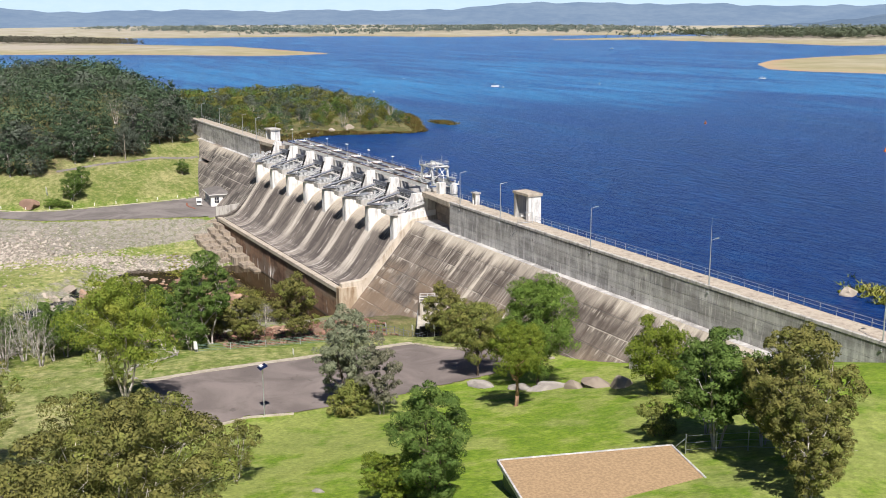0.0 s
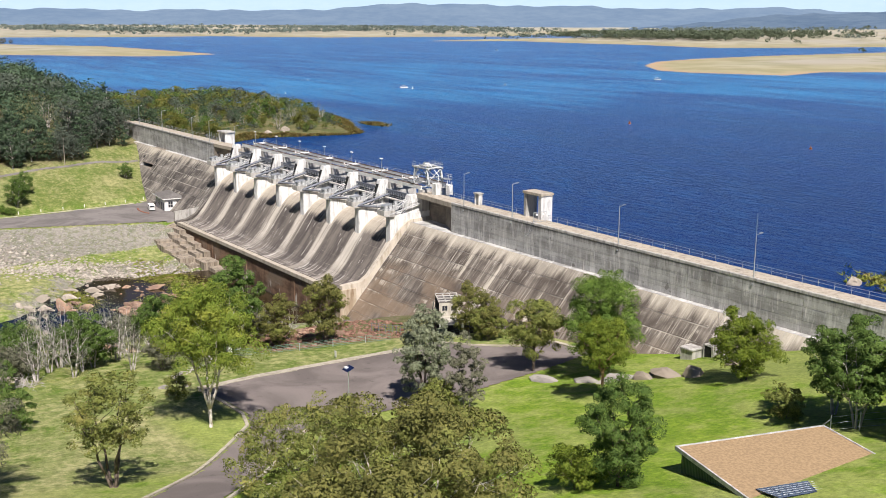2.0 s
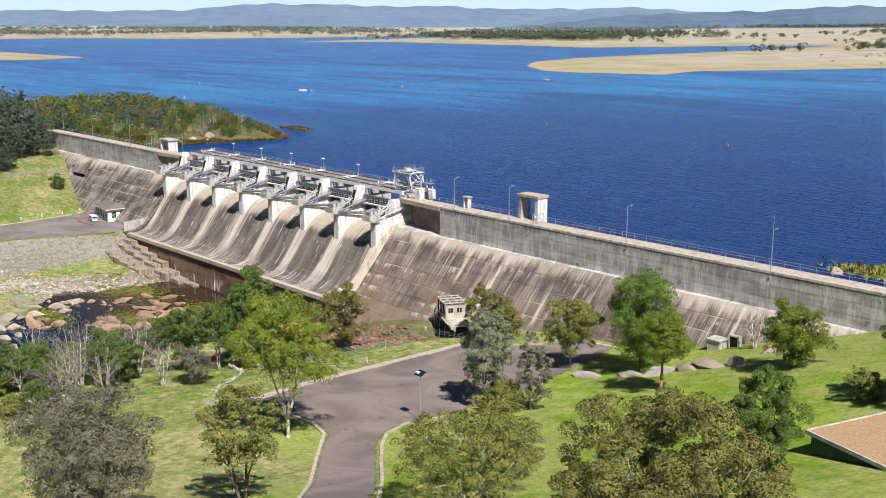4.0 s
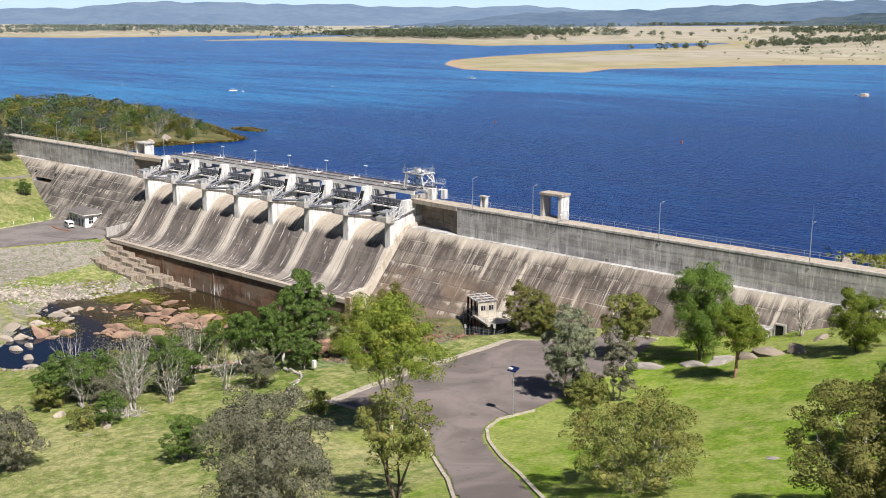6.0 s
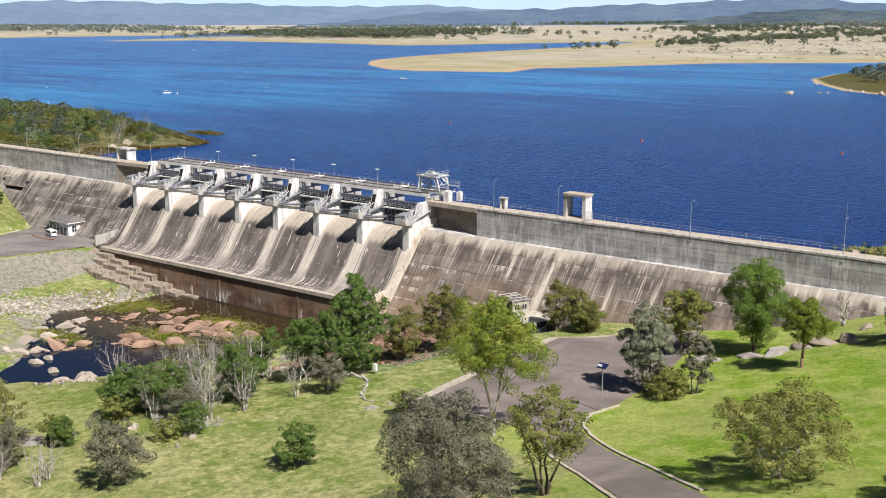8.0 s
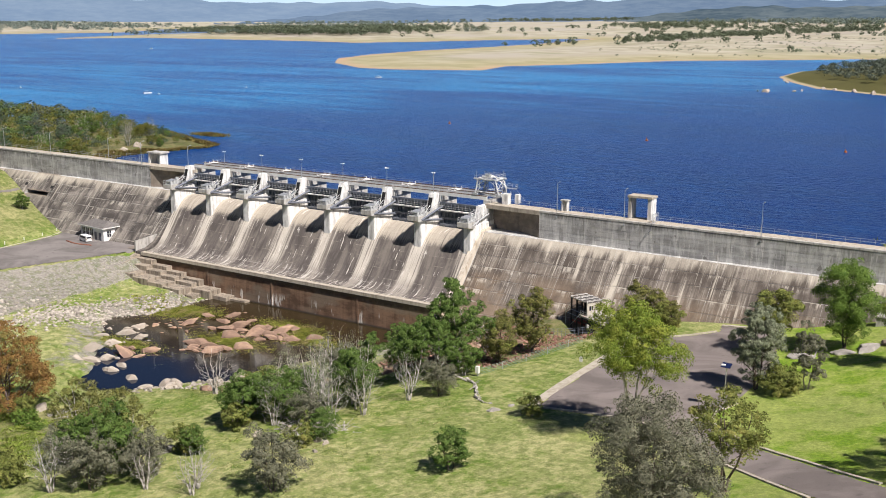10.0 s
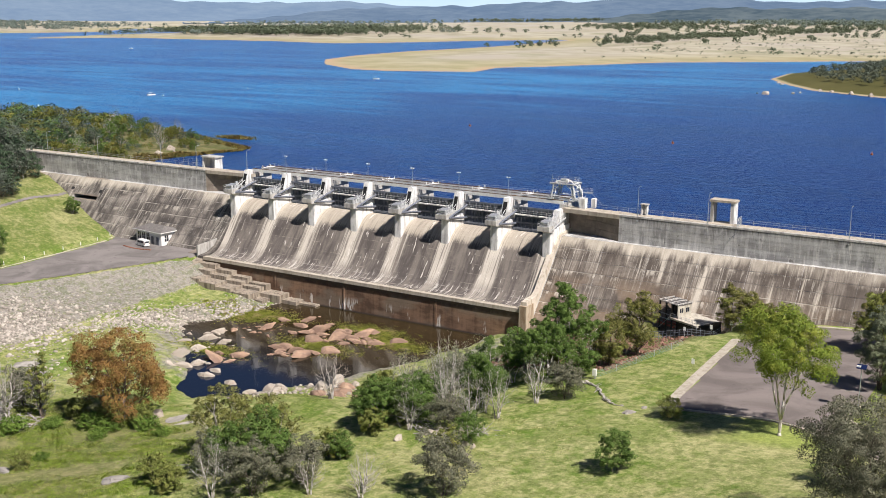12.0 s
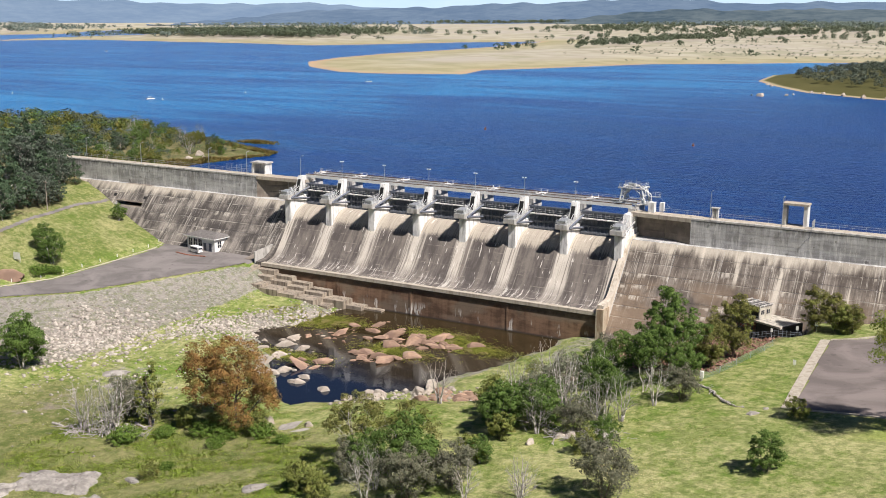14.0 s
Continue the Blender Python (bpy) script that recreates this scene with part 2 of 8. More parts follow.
def concrete_toe(name):
    """The apron's front: iron-brown stains with white runs."""
    k = Nodes(name, 0.9, spec=0.3)
    grain = k.noise((3, 3, 3), 6, 0.65)
    drip = k.noise((0.8, 0.3, 0.06), 5, 0.6)
    blotch = k.noise((0.16, 0.2, 0.35), 5, 0.65, shift=(3, 0, 2))
    c = k.mix(k.step(k.math("ADD", k.math("MULTIPLY", blotch, 0.65), k.math("MULTIPLY", drip, 0.35)), 0.38, 0.62), (0.115, 0.070, 0.045), (0.265, 0.165, 0.105))
    c = k.mix(k.math("MULTIPLY", k.step(k.noise((0.10, 0.1, 0.2), 3), 0.48, 0.62), 0.7), c, (0.235, 0.185, 0.135))
    course = k.math("FRACT", k.math("DIVIDE", k.axis("Z"), 1.45))
    c = k.mix(k.math("MULTIPLY", k.step(course, 0.07, 0.0), 0.5), c, (0.07, 0.05, 0.036))
    under = k.math("MULTIPLY", k.step(k.math("ADD", k.axis("Z"), k.math("MULTIPLY", drip, 2.6)), -22.4, -21.2), 0.8)
    c = k.mix(under, c, (0.075, 0.058, 0.044))
    low = k.step(k.axis("Z"), -25.2, -27.6)
    white = k.math("MULTIPLY", k.step(k.noise((0.33, 0.1, 0.1), 3, 0.6, shift=(9, 0, 0)), 0.57, 0.61), k.step(k.noise((2.0, 0.1, 0.2), 3), 0.38, 0.5))
    c = k.mix(k.math("MULTIPLY", k.math("MULTIPLY", low, white), 0.9), c, (0.72, 0.68, 0.61))
    c = k.mix(k.step(k.axis("Z"), -28.9, -29.4), c, (0.06, 0.05, 0.042))
    c = k.mix(0.4, c, k.mix(grain, (0.25, 0.25, 0.25), (0.75, 0.75, 0.75)), "OVERLAY")
    k.colour(c).bump(grain, 0.4, 0.04)
    return k.mat


def leaf_mat(name, dark, light, tip=None):
    k = Nodes(name, 0.7, spec=0.16)
    tone = k.math("ADD", k.math("MULTIPLY", k.math("POWER", k.island(), 1.4), 0.62), k.math("MULTIPLY", k.step(k.noise((0.9, 0.9, 0.9), 3), 0.36, 0.64), 0.5))
    c = k.mix(tone, dark, light)
    if tip:
        c = k.mix(k.step(k.noise((0.35, 0.35, 0.35), 2), 0.5, 0.68), c, tip)
    k.colour(c)
    out = k.n["Material Output"]
    glow = k.n.new("ShaderNodeBsdfTranslucent")
    k.put(glow.inputs[0], c)
    both = k.n.new("ShaderNodeMixShader")
    both.inputs[0].default_value = 0.14
    k.l.new(k.bsdf.outputs[0], both.inputs[1])
    k.l.new(glow.outputs[0], both.inputs[2])
    k.l.new(both.outputs[0], out.inputs[0])
    return k.mat


def bark_mat(name, pale, dark):
    k = Nodes(name, 0.85, spec=0.3)
    c = k.mix(k.step(k.noise((2.5, 2.5, 0.6), 5, 0.6), 0.38, 0.62), dark, pale)
    k.colour(c).bump(k.noise((6, 6, 1.2), 4), 0.5, 0.04)
    return k.mat


def rock_mat(name, a, b, c3):
    k = Nodes(name, 0.9, spec=0.3)
    c = k.mix(k.step(k.noise((0.7, 0.7, 0.7), 5, 0.6), 0.36, 0.62), a, b)
    c = k.mix(k.step(k.noise((0.35, 0.35, 0.9), 4, 0.6, shift=(4, 4, 4)), 0.52, 0.66), c, c3)
    c = k.mix(k.math("MULTIPLY", k.random(), 0.75), c, tuple(v * 0.75 for v in b))
    k.colour(c).bump(k.noise((2.4, 2.4, 2.4), 6, 0.6), 0.7, 0.15)
    return k.mat


def land_mat(name):
    """Grass, dry grass, gravel and bare earth, as the land's cover says."""
    k = Nodes(name, 0.95, spec=0.15)
    cover = k.n.new("ShaderNodeSeparateColor")
    k.l.new(k.attribute("cover")["Color"], cover.inputs[0])
    stony, lush, dry = cover.outputs
    fine = k.noise((1.7, 1.7, 1.7), 6, 0.7)
    mid = k.noise((0.22, 0.22, 0.22), 6, 0.68)
    wide = k.noise((0.035, 0.035, 0.035), 4, 0.55, shift=(3, 3, 0))
    grass = k.mix(k.step(mid, 0.34, 0.64), (0.105, 0.165, 0.024), (0.260, 0.285, 0.070))
    mown = k.mix(k.step(k.math("ADD", k.math("MULTIPLY", mid, 0.6), k.math("MULTIPLY", fine, 0.4)), 0.36, 0.64), (0.140, 0.240, 0.018), (0.265, 0.365, 0.040))
    c = k.mix(lush, grass, mown)
    straw = k.mix(fine, (0.30, 0.285, 0.120), (0.46, 0.42, 0.21))
    c = k.mix(k.math("MULTIPLY", k.step(k.noise((0.06, 0.06, 0.06), 4, 0.6, shift=(9, 2, 0)), 0.50, 0.62), 0.5), c, k.mix(fine, (0.105, 0.195, 0.018), (0.195, 0.300, 0.035)))
    where = k.math("MULTIPLY", dry, k.step(k.math("ADD", k.math("MULTIPLY", wide, 0.5), k.math("MULTIPLY", mid, 0.5)), 0.45, 0.55))
    c = k.mix(where, c, straw)
    blade = k.noise((0.62, 0.62, 0.62), 7, 0.76, shift=(5, 1, 0))
    meadow = k.mix(k.step(k.math("ADD", k.math("MULTIPLY", blade, 0.6), k.math("MULTIPLY", k.noise((0.075, 0.075, 0.075), 5, 0.65, shift=(4, 6, 0)), 0.4)), 0.43, 0.58), (0.105, 0.190, 0.020), (0.45, 0.430, 0.205))
    c = k.mix(k.math("MULTIPLY", k.math("SUBTRACT", 1.0, lush), 0.6), c, meadow)
    pebble = k.cells((3.2, 3.2, 3.2), out="Color")
    sep = k.n.new("ShaderNodeSeparateColor")
    k.l.new(pebble, sep.inputs[0])
    gravel = k.mix(sep.outputs[0], (0.190, 0.172, 0.148), (0.335, 0.312, 0.275))
    gravel = k.mix(k.math("MULTIPLY", k.step(wide, 0.42, 0.6), 0.5), gravel, (0.33, 0.300, 0.260))
    brush = k.mix(k.step(mid, 0.35, 0.65), (0.085, 0.075, 0.038), (0.19, 0.155, 0.085))
    edge = k.step(k.math("ADD", stony, k.math("MULTIPLY", k.math("SUBTRACT", mid, 0.5), 0.9)), 0.42, 0.58)
    c = k.mix(edge, c, gravel)
    c = k.mix(k.math("SUBTRACT", 1.0, k.attribute("cover")["Alpha"]), c, brush)
    c = k.mix(0.65, c, k.mix(fine, (0.10, 0.10, 0.10), (0.86, 0.86, 0.86)), "OVERLAY")
    rank = k.math("SUBTRACT", 1.0, k.math("MULTIPLY", lush, 0.6))
    c = k.mix(k.math("MULTIPLY", k.math("MULTIPLY", k.step(k.noise((0.55, 0.55, 0.55), 6, 0.75, shift=(1, 7, 0)), 0.47, 0.57), rank), 0.46), c, (0.080, 0.118, 0.022))
    c = k.mix(k.math("MULTIPLY", k.math("MULTIPLY", k.step(k.noise((1.1, 1.1, 1.1), 6, 0.75, shift=(8, 3, 0)), 0.55, 0.63), rank), 0.28), c, (0.44, 0.415, 0.200))
    k.colour(c).bump(k.math("ADD", fine, mid), 0.8, 0.35)
    return k.mat


def far_land_mat(name):
    """Straw-coloured grazing land with sandy shores, far off."""
    k = Nodes(name, 0.95, spec=0.1)
    wide = k.noise((0.004, 0.004, 0.02), 5, 0.55)
    mid = k.noise((0.02, 0.02, 0.02), 5, 0.6, shift=(2, 2, 0))
    c = k.mix(k.step(mid, 0.36, 0.64), (0.300, 0.275, 0.200), (0.420, 0.385, 0.295))
    c = k.mix(k.math("MULTIPLY", k.step(wide, 0.46, 0.62), k.step(k.axis("Z"), -7.1, -5.0)), c, (0.370, 0.335, 0.275))
    c = k.mix(k.math("MULTIPLY", k.step(k.noise((0.010, 0.010, 0.01), 4, 0.6, shift=(5, 8, 0)), 0.52, 0.64), 0.5), c, (0.235, 0.240, 0.140))
    low = k.step(k.axis("Z"), -4.3, -7.6)
    c = k.mix(k.math("MULTIPLY", low, 0.8), c, k.mix(k.step(mid, 0.4, 0.6), (0.285, 0.260, 0.130), (0.335, 0.300, 0.175)))
    c = k.mix(k.step(k.axis("Z"), -7.5, -7.9), c, (0.40, 0.30, 0.19))
    # the northern point is clad in low olive heath
    heath = k.math("MULTIPLY", k.step(k.axis("X"), -160, -150), k.step(k.axis("Y"), 960, 900))
    c = k.mix(k.math("MULTIPLY", heath, k.step(k.axis("Z"), -7.7, -7.2)), c, k.mix(mid, (0.050, 0.054, 0.018), (0.125, 0.112, 0.042)))
    k.colour(c)
    return k.mat


def wood_land_mat(name):
    k = Nodes(name, 0.95, spec=0.1)
    c = k.mix(k.step(k.noise((0.05, 0.05, 0.05), 5, 0.65), 0.38, 0.62), (0.055, 0.075, 0.045), (0.13, 0.14, 0.085))
    k.colour(c).bump(k.noise((0.06, 0.06, 0.06), 5), 1.0, 5)
    return k.mat


def lake_mat(name):
    """Deep blue lake with turquoise wind lanes and small waves, their glints painted in."""
    k = Nodes(name, 0.28, spec=0.045)
    k.bsdf.inputs["IOR"].default_value = 1.33
    lanes = k.noise((0.0026, 0.013, 1), 5, 0.6, turn=(0, 0, -22), warp=0.6)
    gust = k.noise((0.007, 0.035, 1), 5, 0.65, turn=(0, 0, -24), shift=(1, 4, 0))
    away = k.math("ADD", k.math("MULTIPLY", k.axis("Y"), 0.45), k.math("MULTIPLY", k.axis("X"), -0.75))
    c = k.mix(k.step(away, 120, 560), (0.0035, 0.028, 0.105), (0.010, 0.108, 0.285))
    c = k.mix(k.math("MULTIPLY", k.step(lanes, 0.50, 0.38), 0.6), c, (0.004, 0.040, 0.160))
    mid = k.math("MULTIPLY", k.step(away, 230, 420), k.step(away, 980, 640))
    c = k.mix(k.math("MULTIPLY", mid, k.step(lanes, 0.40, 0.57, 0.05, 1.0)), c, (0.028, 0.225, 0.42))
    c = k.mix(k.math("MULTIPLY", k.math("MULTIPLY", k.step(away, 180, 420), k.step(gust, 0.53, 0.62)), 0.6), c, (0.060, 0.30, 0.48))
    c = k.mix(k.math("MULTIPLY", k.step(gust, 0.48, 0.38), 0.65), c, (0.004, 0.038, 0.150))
    # light crests and dark troughs of the waves go into the colour
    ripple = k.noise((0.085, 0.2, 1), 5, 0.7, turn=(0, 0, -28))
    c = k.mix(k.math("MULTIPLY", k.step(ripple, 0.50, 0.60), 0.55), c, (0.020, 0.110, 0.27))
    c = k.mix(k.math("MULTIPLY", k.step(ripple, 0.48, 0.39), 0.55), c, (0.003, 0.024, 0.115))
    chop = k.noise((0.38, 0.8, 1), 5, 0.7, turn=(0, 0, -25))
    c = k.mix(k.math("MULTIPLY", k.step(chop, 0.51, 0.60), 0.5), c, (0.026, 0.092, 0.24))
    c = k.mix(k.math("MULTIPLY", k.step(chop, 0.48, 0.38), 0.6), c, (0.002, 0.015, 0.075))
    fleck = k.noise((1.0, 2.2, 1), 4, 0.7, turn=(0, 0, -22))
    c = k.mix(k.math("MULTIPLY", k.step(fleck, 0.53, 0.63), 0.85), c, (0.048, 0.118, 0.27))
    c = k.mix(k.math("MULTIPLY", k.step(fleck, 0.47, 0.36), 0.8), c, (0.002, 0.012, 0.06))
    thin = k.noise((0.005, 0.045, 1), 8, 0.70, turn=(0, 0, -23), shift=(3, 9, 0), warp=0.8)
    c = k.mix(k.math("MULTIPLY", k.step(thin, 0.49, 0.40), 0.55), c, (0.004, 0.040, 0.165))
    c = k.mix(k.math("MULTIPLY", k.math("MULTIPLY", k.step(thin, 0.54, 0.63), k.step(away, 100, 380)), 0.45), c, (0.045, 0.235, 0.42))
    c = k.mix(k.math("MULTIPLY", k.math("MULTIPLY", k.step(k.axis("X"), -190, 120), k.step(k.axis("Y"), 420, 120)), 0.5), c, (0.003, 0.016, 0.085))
    wave = k.math("ADD", k.noise((0.16, 0.5, 1), 5, 0.6, turn=(0, 0, -30)), k.math("MULTIPLY", k.noise((0.9, 1.6, 1), 3, 0.6, turn=(0, 0, -20)), 0.35))
    c = k.mix(1.0, c, (0.70, 0.94, 1.10), "MULTIPLY")
    k.colour(c).bump(wave, 0.9, 1.1)
    return k.mat


def pool_mat(name):
    k = Nodes(name, 0.045, spec=0.5)
    k.bsdf.inputs["IOR"].default_value = 1.33
    # brown murk by the apron; the bluer part stands for reflected sky
    murk_and_sky = k.math("ADD", k.axis("Y"), k.math("MULTIPLY", k.noise((0.06, 0.06, 1), 3), 30))
    c = k.mix(k.step(murk_and_sky, -62, -30), (0.008, 0.013, 0.026), (0.034, 0.024, 0.011))
    k.colour(c).bump(k.noise((0.9, 0.9, 1), 3), 0.05, 0.1)
    return k.mat


def asphalt_mat(name, rgb=(0.115, 0.10, 0.092)):
    k = Nodes(name, 0.93, spec=0.25)
    fine = k.noise((6, 6, 6), 5, 0.7)
    wear = k.noise((0.10, 0.10, 0.10), 5, 0.6, warp=0.8)
    c = k.mix(k.step(wear, 0.35, 0.65), tuple(v * 0.78 for v in rgb), tuple(v * 1.2 for v in rgb))
    c = k.mix(k.math("MULTIPLY", k.step(k.noise((0.5, 0.5, 0.5), 4, shift=(2, 0, 0)), 0.62, 0.70), 0.5), c, tuple(v * 0.5 for v in rgb))
    c = k.mix(0.35, c, k.mix(fine, (0.2, 0.2, 0.2), (0.8, 0.8, 0.8)), "OVERLAY")
    k.colour(c).bump(fine, 0.4, 0.02)
    return k.mat


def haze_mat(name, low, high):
    """The far ranges through miles of air: haze put into a glowing colour."""
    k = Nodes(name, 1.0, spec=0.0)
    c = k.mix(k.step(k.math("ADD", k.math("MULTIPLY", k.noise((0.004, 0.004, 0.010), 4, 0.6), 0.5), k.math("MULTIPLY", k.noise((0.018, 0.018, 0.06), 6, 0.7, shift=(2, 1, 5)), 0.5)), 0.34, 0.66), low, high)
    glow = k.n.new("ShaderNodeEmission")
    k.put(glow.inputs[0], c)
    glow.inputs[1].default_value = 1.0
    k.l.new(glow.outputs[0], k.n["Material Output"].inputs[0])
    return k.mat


M_SLOPE, M_WALL, M_CHUTE, M_TOE = concrete_slope("sloping_concrete"), concrete_wall("wall_concrete"), concrete_chute("chute_concrete"), concrete_toe("toe_concrete")
M_PALE = concrete_pale("pale_concrete")
M_GREYC = concrete_pale("grey_concrete", (0.50, 0.48, 0.44), (0.27, 0.255, 0.23))
M_DECK = concrete_pale("deck_concrete", (0.45, 0.395, 0.315), (0.29, 0.25, 0.20))
M_STAIN = concrete_pale("stained_concrete", (0.58, 0.52, 0.43), (0.36, 0.30, 0.225))
M_ORANGEC = concrete_pale("rust_stained_concrete", (0.46, 0.39, 0.29), (0.27, 0.19, 0.12))
M_STEEL = plain("galvanised_steel", (0.52, 0.54, 0.55), 0.5, 0.6)
M_PAINT = plain("grey_paint", (0.60, 0.61, 0.60), 0.55, vary=0.4)
M_DARKSTEEL = plain("dark_gate_steel", (0.150, 0.165, 0.195), 0.55, 0.1)
M_RUST = plain("rusty_rail", (0.20, 0.13, 0.085), 0.8, 0.2)
M_WHITE = plain("white_paint", (0.80, 0.79, 0.75), 0.6, vary=0.12)
# black that stands for the unlit inside of doorways and openings
M_BLACK = plain("black_void", (0.012, 0.012, 0.012), 0.9)
M_GLASS = plain("dark_glass", (0.03, 0.035, 0.045), 0.1)
M_LAND, M_FAR, M_WOOD = land_mat("grassland"), far_land_mat("far_pasture"), wood_land_mat("wooded_hill")
M_LAKE, M_POOL = lake_mat("lake_water"), pool_mat("river_water")
M_ROAD, M_ROADW = asphalt_mat("asphalt", (0.190, 0.162, 0.147)), asphalt_mat("grey_asphalt", (0.190, 0.172, 0.160))
M_KERB = concrete_pale("kerb_concrete", (0.47, 0.42, 0.34), (0.32, 0.28, 0.22))
M_ROCKP = rock_mat("pale_rock", (0.50, 0.44, 0.365), (0.36, 0.31, 0.25), (0.24, 0.20, 0.16))
M_ROCKR = rock_mat("red_rock", (0.43, 0.285, 0.190), (0.23, 0.150, 0.110), (0.52, 0.410, 0.285))
# plain dark concrete; its tone also stands for shade under deck and in niche
M_DARKC = plain("dark_concrete", (0.27, 0.225, 0.18), 0.9, vary=0.35, scale=0.5)
M_STEPC = concrete_pale("worn_step_concrete", (0.34, 0.290, 0.225), (0.13, 0.105, 0.080))
M_ROCKG = rock_mat("grey_rock", (0.40, 0.37, 0.33), (0.24, 0.22, 0.195), (0.14, 0.125, 0.11))
POOL = [(-40, -88), (-29, -73), (-21, -66), (-17, -47), (-11, -27), (-9, -14), (-76, -14), (-71, -34), (-78, -52), (-60, -66), (-48, -81)]
PENINSULA = [(-165, -6), (-194, 50), (-188, 76), (-184.5, 86), (-187, 93), (-206, 100), (-236, 113), (-262.2, 121), (-353.9, 116.9), (-520, 20), (-520, -6)]
EAST_SHORE = [(126, -6), (118, 26), (97, 42), (93, 60), (128, 72), (330, 60), (330, -6)]
LAKE = -8.0
RIVER = -29.5


def inside_distance(x, y, polygon):
    """Signed distance to a polygon's outline, positive inside."""
    x, y = np.asarray(x, float), np.asarray(y, float)
    best, inside = np.full(x.shape, 1e18), np.zeros(x.shape, bool)
    for (ax, ay), (bx, by) in zip(polygon, polygon[1:] + polygon[:1]):
        ex, ey = bx - ax, by - ay
        k = np.clip(((x - ax) * ex + (y - ay) * ey) / (ex * ex + ey * ey), 0, 1)
        best = np.minimum(best, (x - ax - k * ex) ** 2 + (y - ay - k * ey) ** 2)
        crosses = (ay > y) != (by > y)
        inside ^= crosses & (x < ex * (y - ay) / (ey if ey else 1e-9) + ax)
    return np.where(inside, 1, -1) * np.sqrt(best)


def smooth(a, b, v):
    k = np.clip((np.asarray(v, float) - a) / (b - a), 0, 1)
    return k * k * (3 - 2 * k)


def ramp(v, w):
    """max(v, 0) with a rounded corner of width w."""
    return w * np.logaddexp(0, np.asarray(v, float) / w)


def bumps(x, y):
    return (np.sin(x * 0.21 + 1.3 * np.sin(y * 0.13)) * np.sin(y * 0.17 + 1.1 * np.sin(x * 0.11))
            + 0.5 * np.sin(x * 0.53 + y * 0.31) * np.sin(y * 0.47 - x * 0.23 + 1.0))


def road_edges(y):
    """The river side and the hill side of the west road."""
    return (np.interp(y, [-140, -110, -81, -69, -49, -20], [-205, -168, -134, -122, -114, -104]),
            np.interp(y, [-140, -95, -75, -62, -38, -20, -9], [-225, -168, -144, -138.5, -140, -142, -147]))


def ground(x, y):
    """The height of the land at a place of the plan."""
    x, y = np.asarray(x, float), np.asarray(y, float)
    level = 1 - smooth(74, 92, x)
    east = -14.3 + (0.235 + 0.05 * smooth(-45, -8, y)) * ramp(x - 89, 4) - 0.03 * np.clip(y + 64, 0, 56) * level
    east = np.minimum(east, 1.5 + 0.02 * (x - 150))
    east = east + 0.12 * ramp(-80 - y, 6) * smooth(62, 95, x) * (1 - 0.75 * smooth(-120, -200, y))
    near_dam = smooth(-88, -62, y)
    east = east - 0.12 * ramp(70 - x, 5) - 0.22 * ramp(20 - x, 4) * near_dam
    floor = -27.4 + 0.25 * bumps(x, y)
    east = np.maximum(east, floor) + 0.12 * bumps(x * 1.7, y * 1.7) * smooth(56, 40, x)
    low, high = road_edges(y)
    bank = np.clip((x - low - 1.0) / (-94.0 - low), 0, 1)
    west = -21.2 + (floor + 21.2) * bank ** 0.8
    climb = np.maximum(high - x, 0)
    west = west + np.where(climb > 0, np.minimum(0.33 * climb, 25 + 0.03 * climb), 0) + 0.3 * bumps(x * 0.5, y * 0.5) * smooth(4, 20, climb)
    z = np.where(x > -94, east, west)
    z = np.minimum(z, RIVER - 0.25 - 0.28 * (inside_distance(x, y, POOL) + 1.6 * bumps(x * 1.4, y * 1.4)))
    z = np.maximum(z, -32.5)
    pit = smooth(31, 33, x) * smooth(49, 46.5, x) * smooth(-27.5, -25, y + 0.45 * (40 - x)) * smooth(-8, -10, y)
    z = z * (1 - pit) + np.minimum(z, -22.5) * pit
    shore = np.maximum(inside_distance(x, y, PENINSULA), inside_distance(x, y, EAST_SHORE))
    upstream = LAKE + np.clip(np.where(x < 0, 0.16, 0.3) * shore, -9, np.where(x < 0, 1.4 + 3.4 * smooth(-215, -320, x), 5.4) + 2.6 * smooth(30, 4, y) + 0.01 * np.abs(shore)) + 0.3 * bumps(x * 0.4, y * 0.4)
    over = np.where(x < -190, smooth(-14, 10, y), np.where(x > 140, smooth(-14, 10, y), np.where(y > 0.5, 1.0, 0.0)))
    z = z * (1 - over) + upstream * over
    return z - 34 * smooth(-430, -515, x)


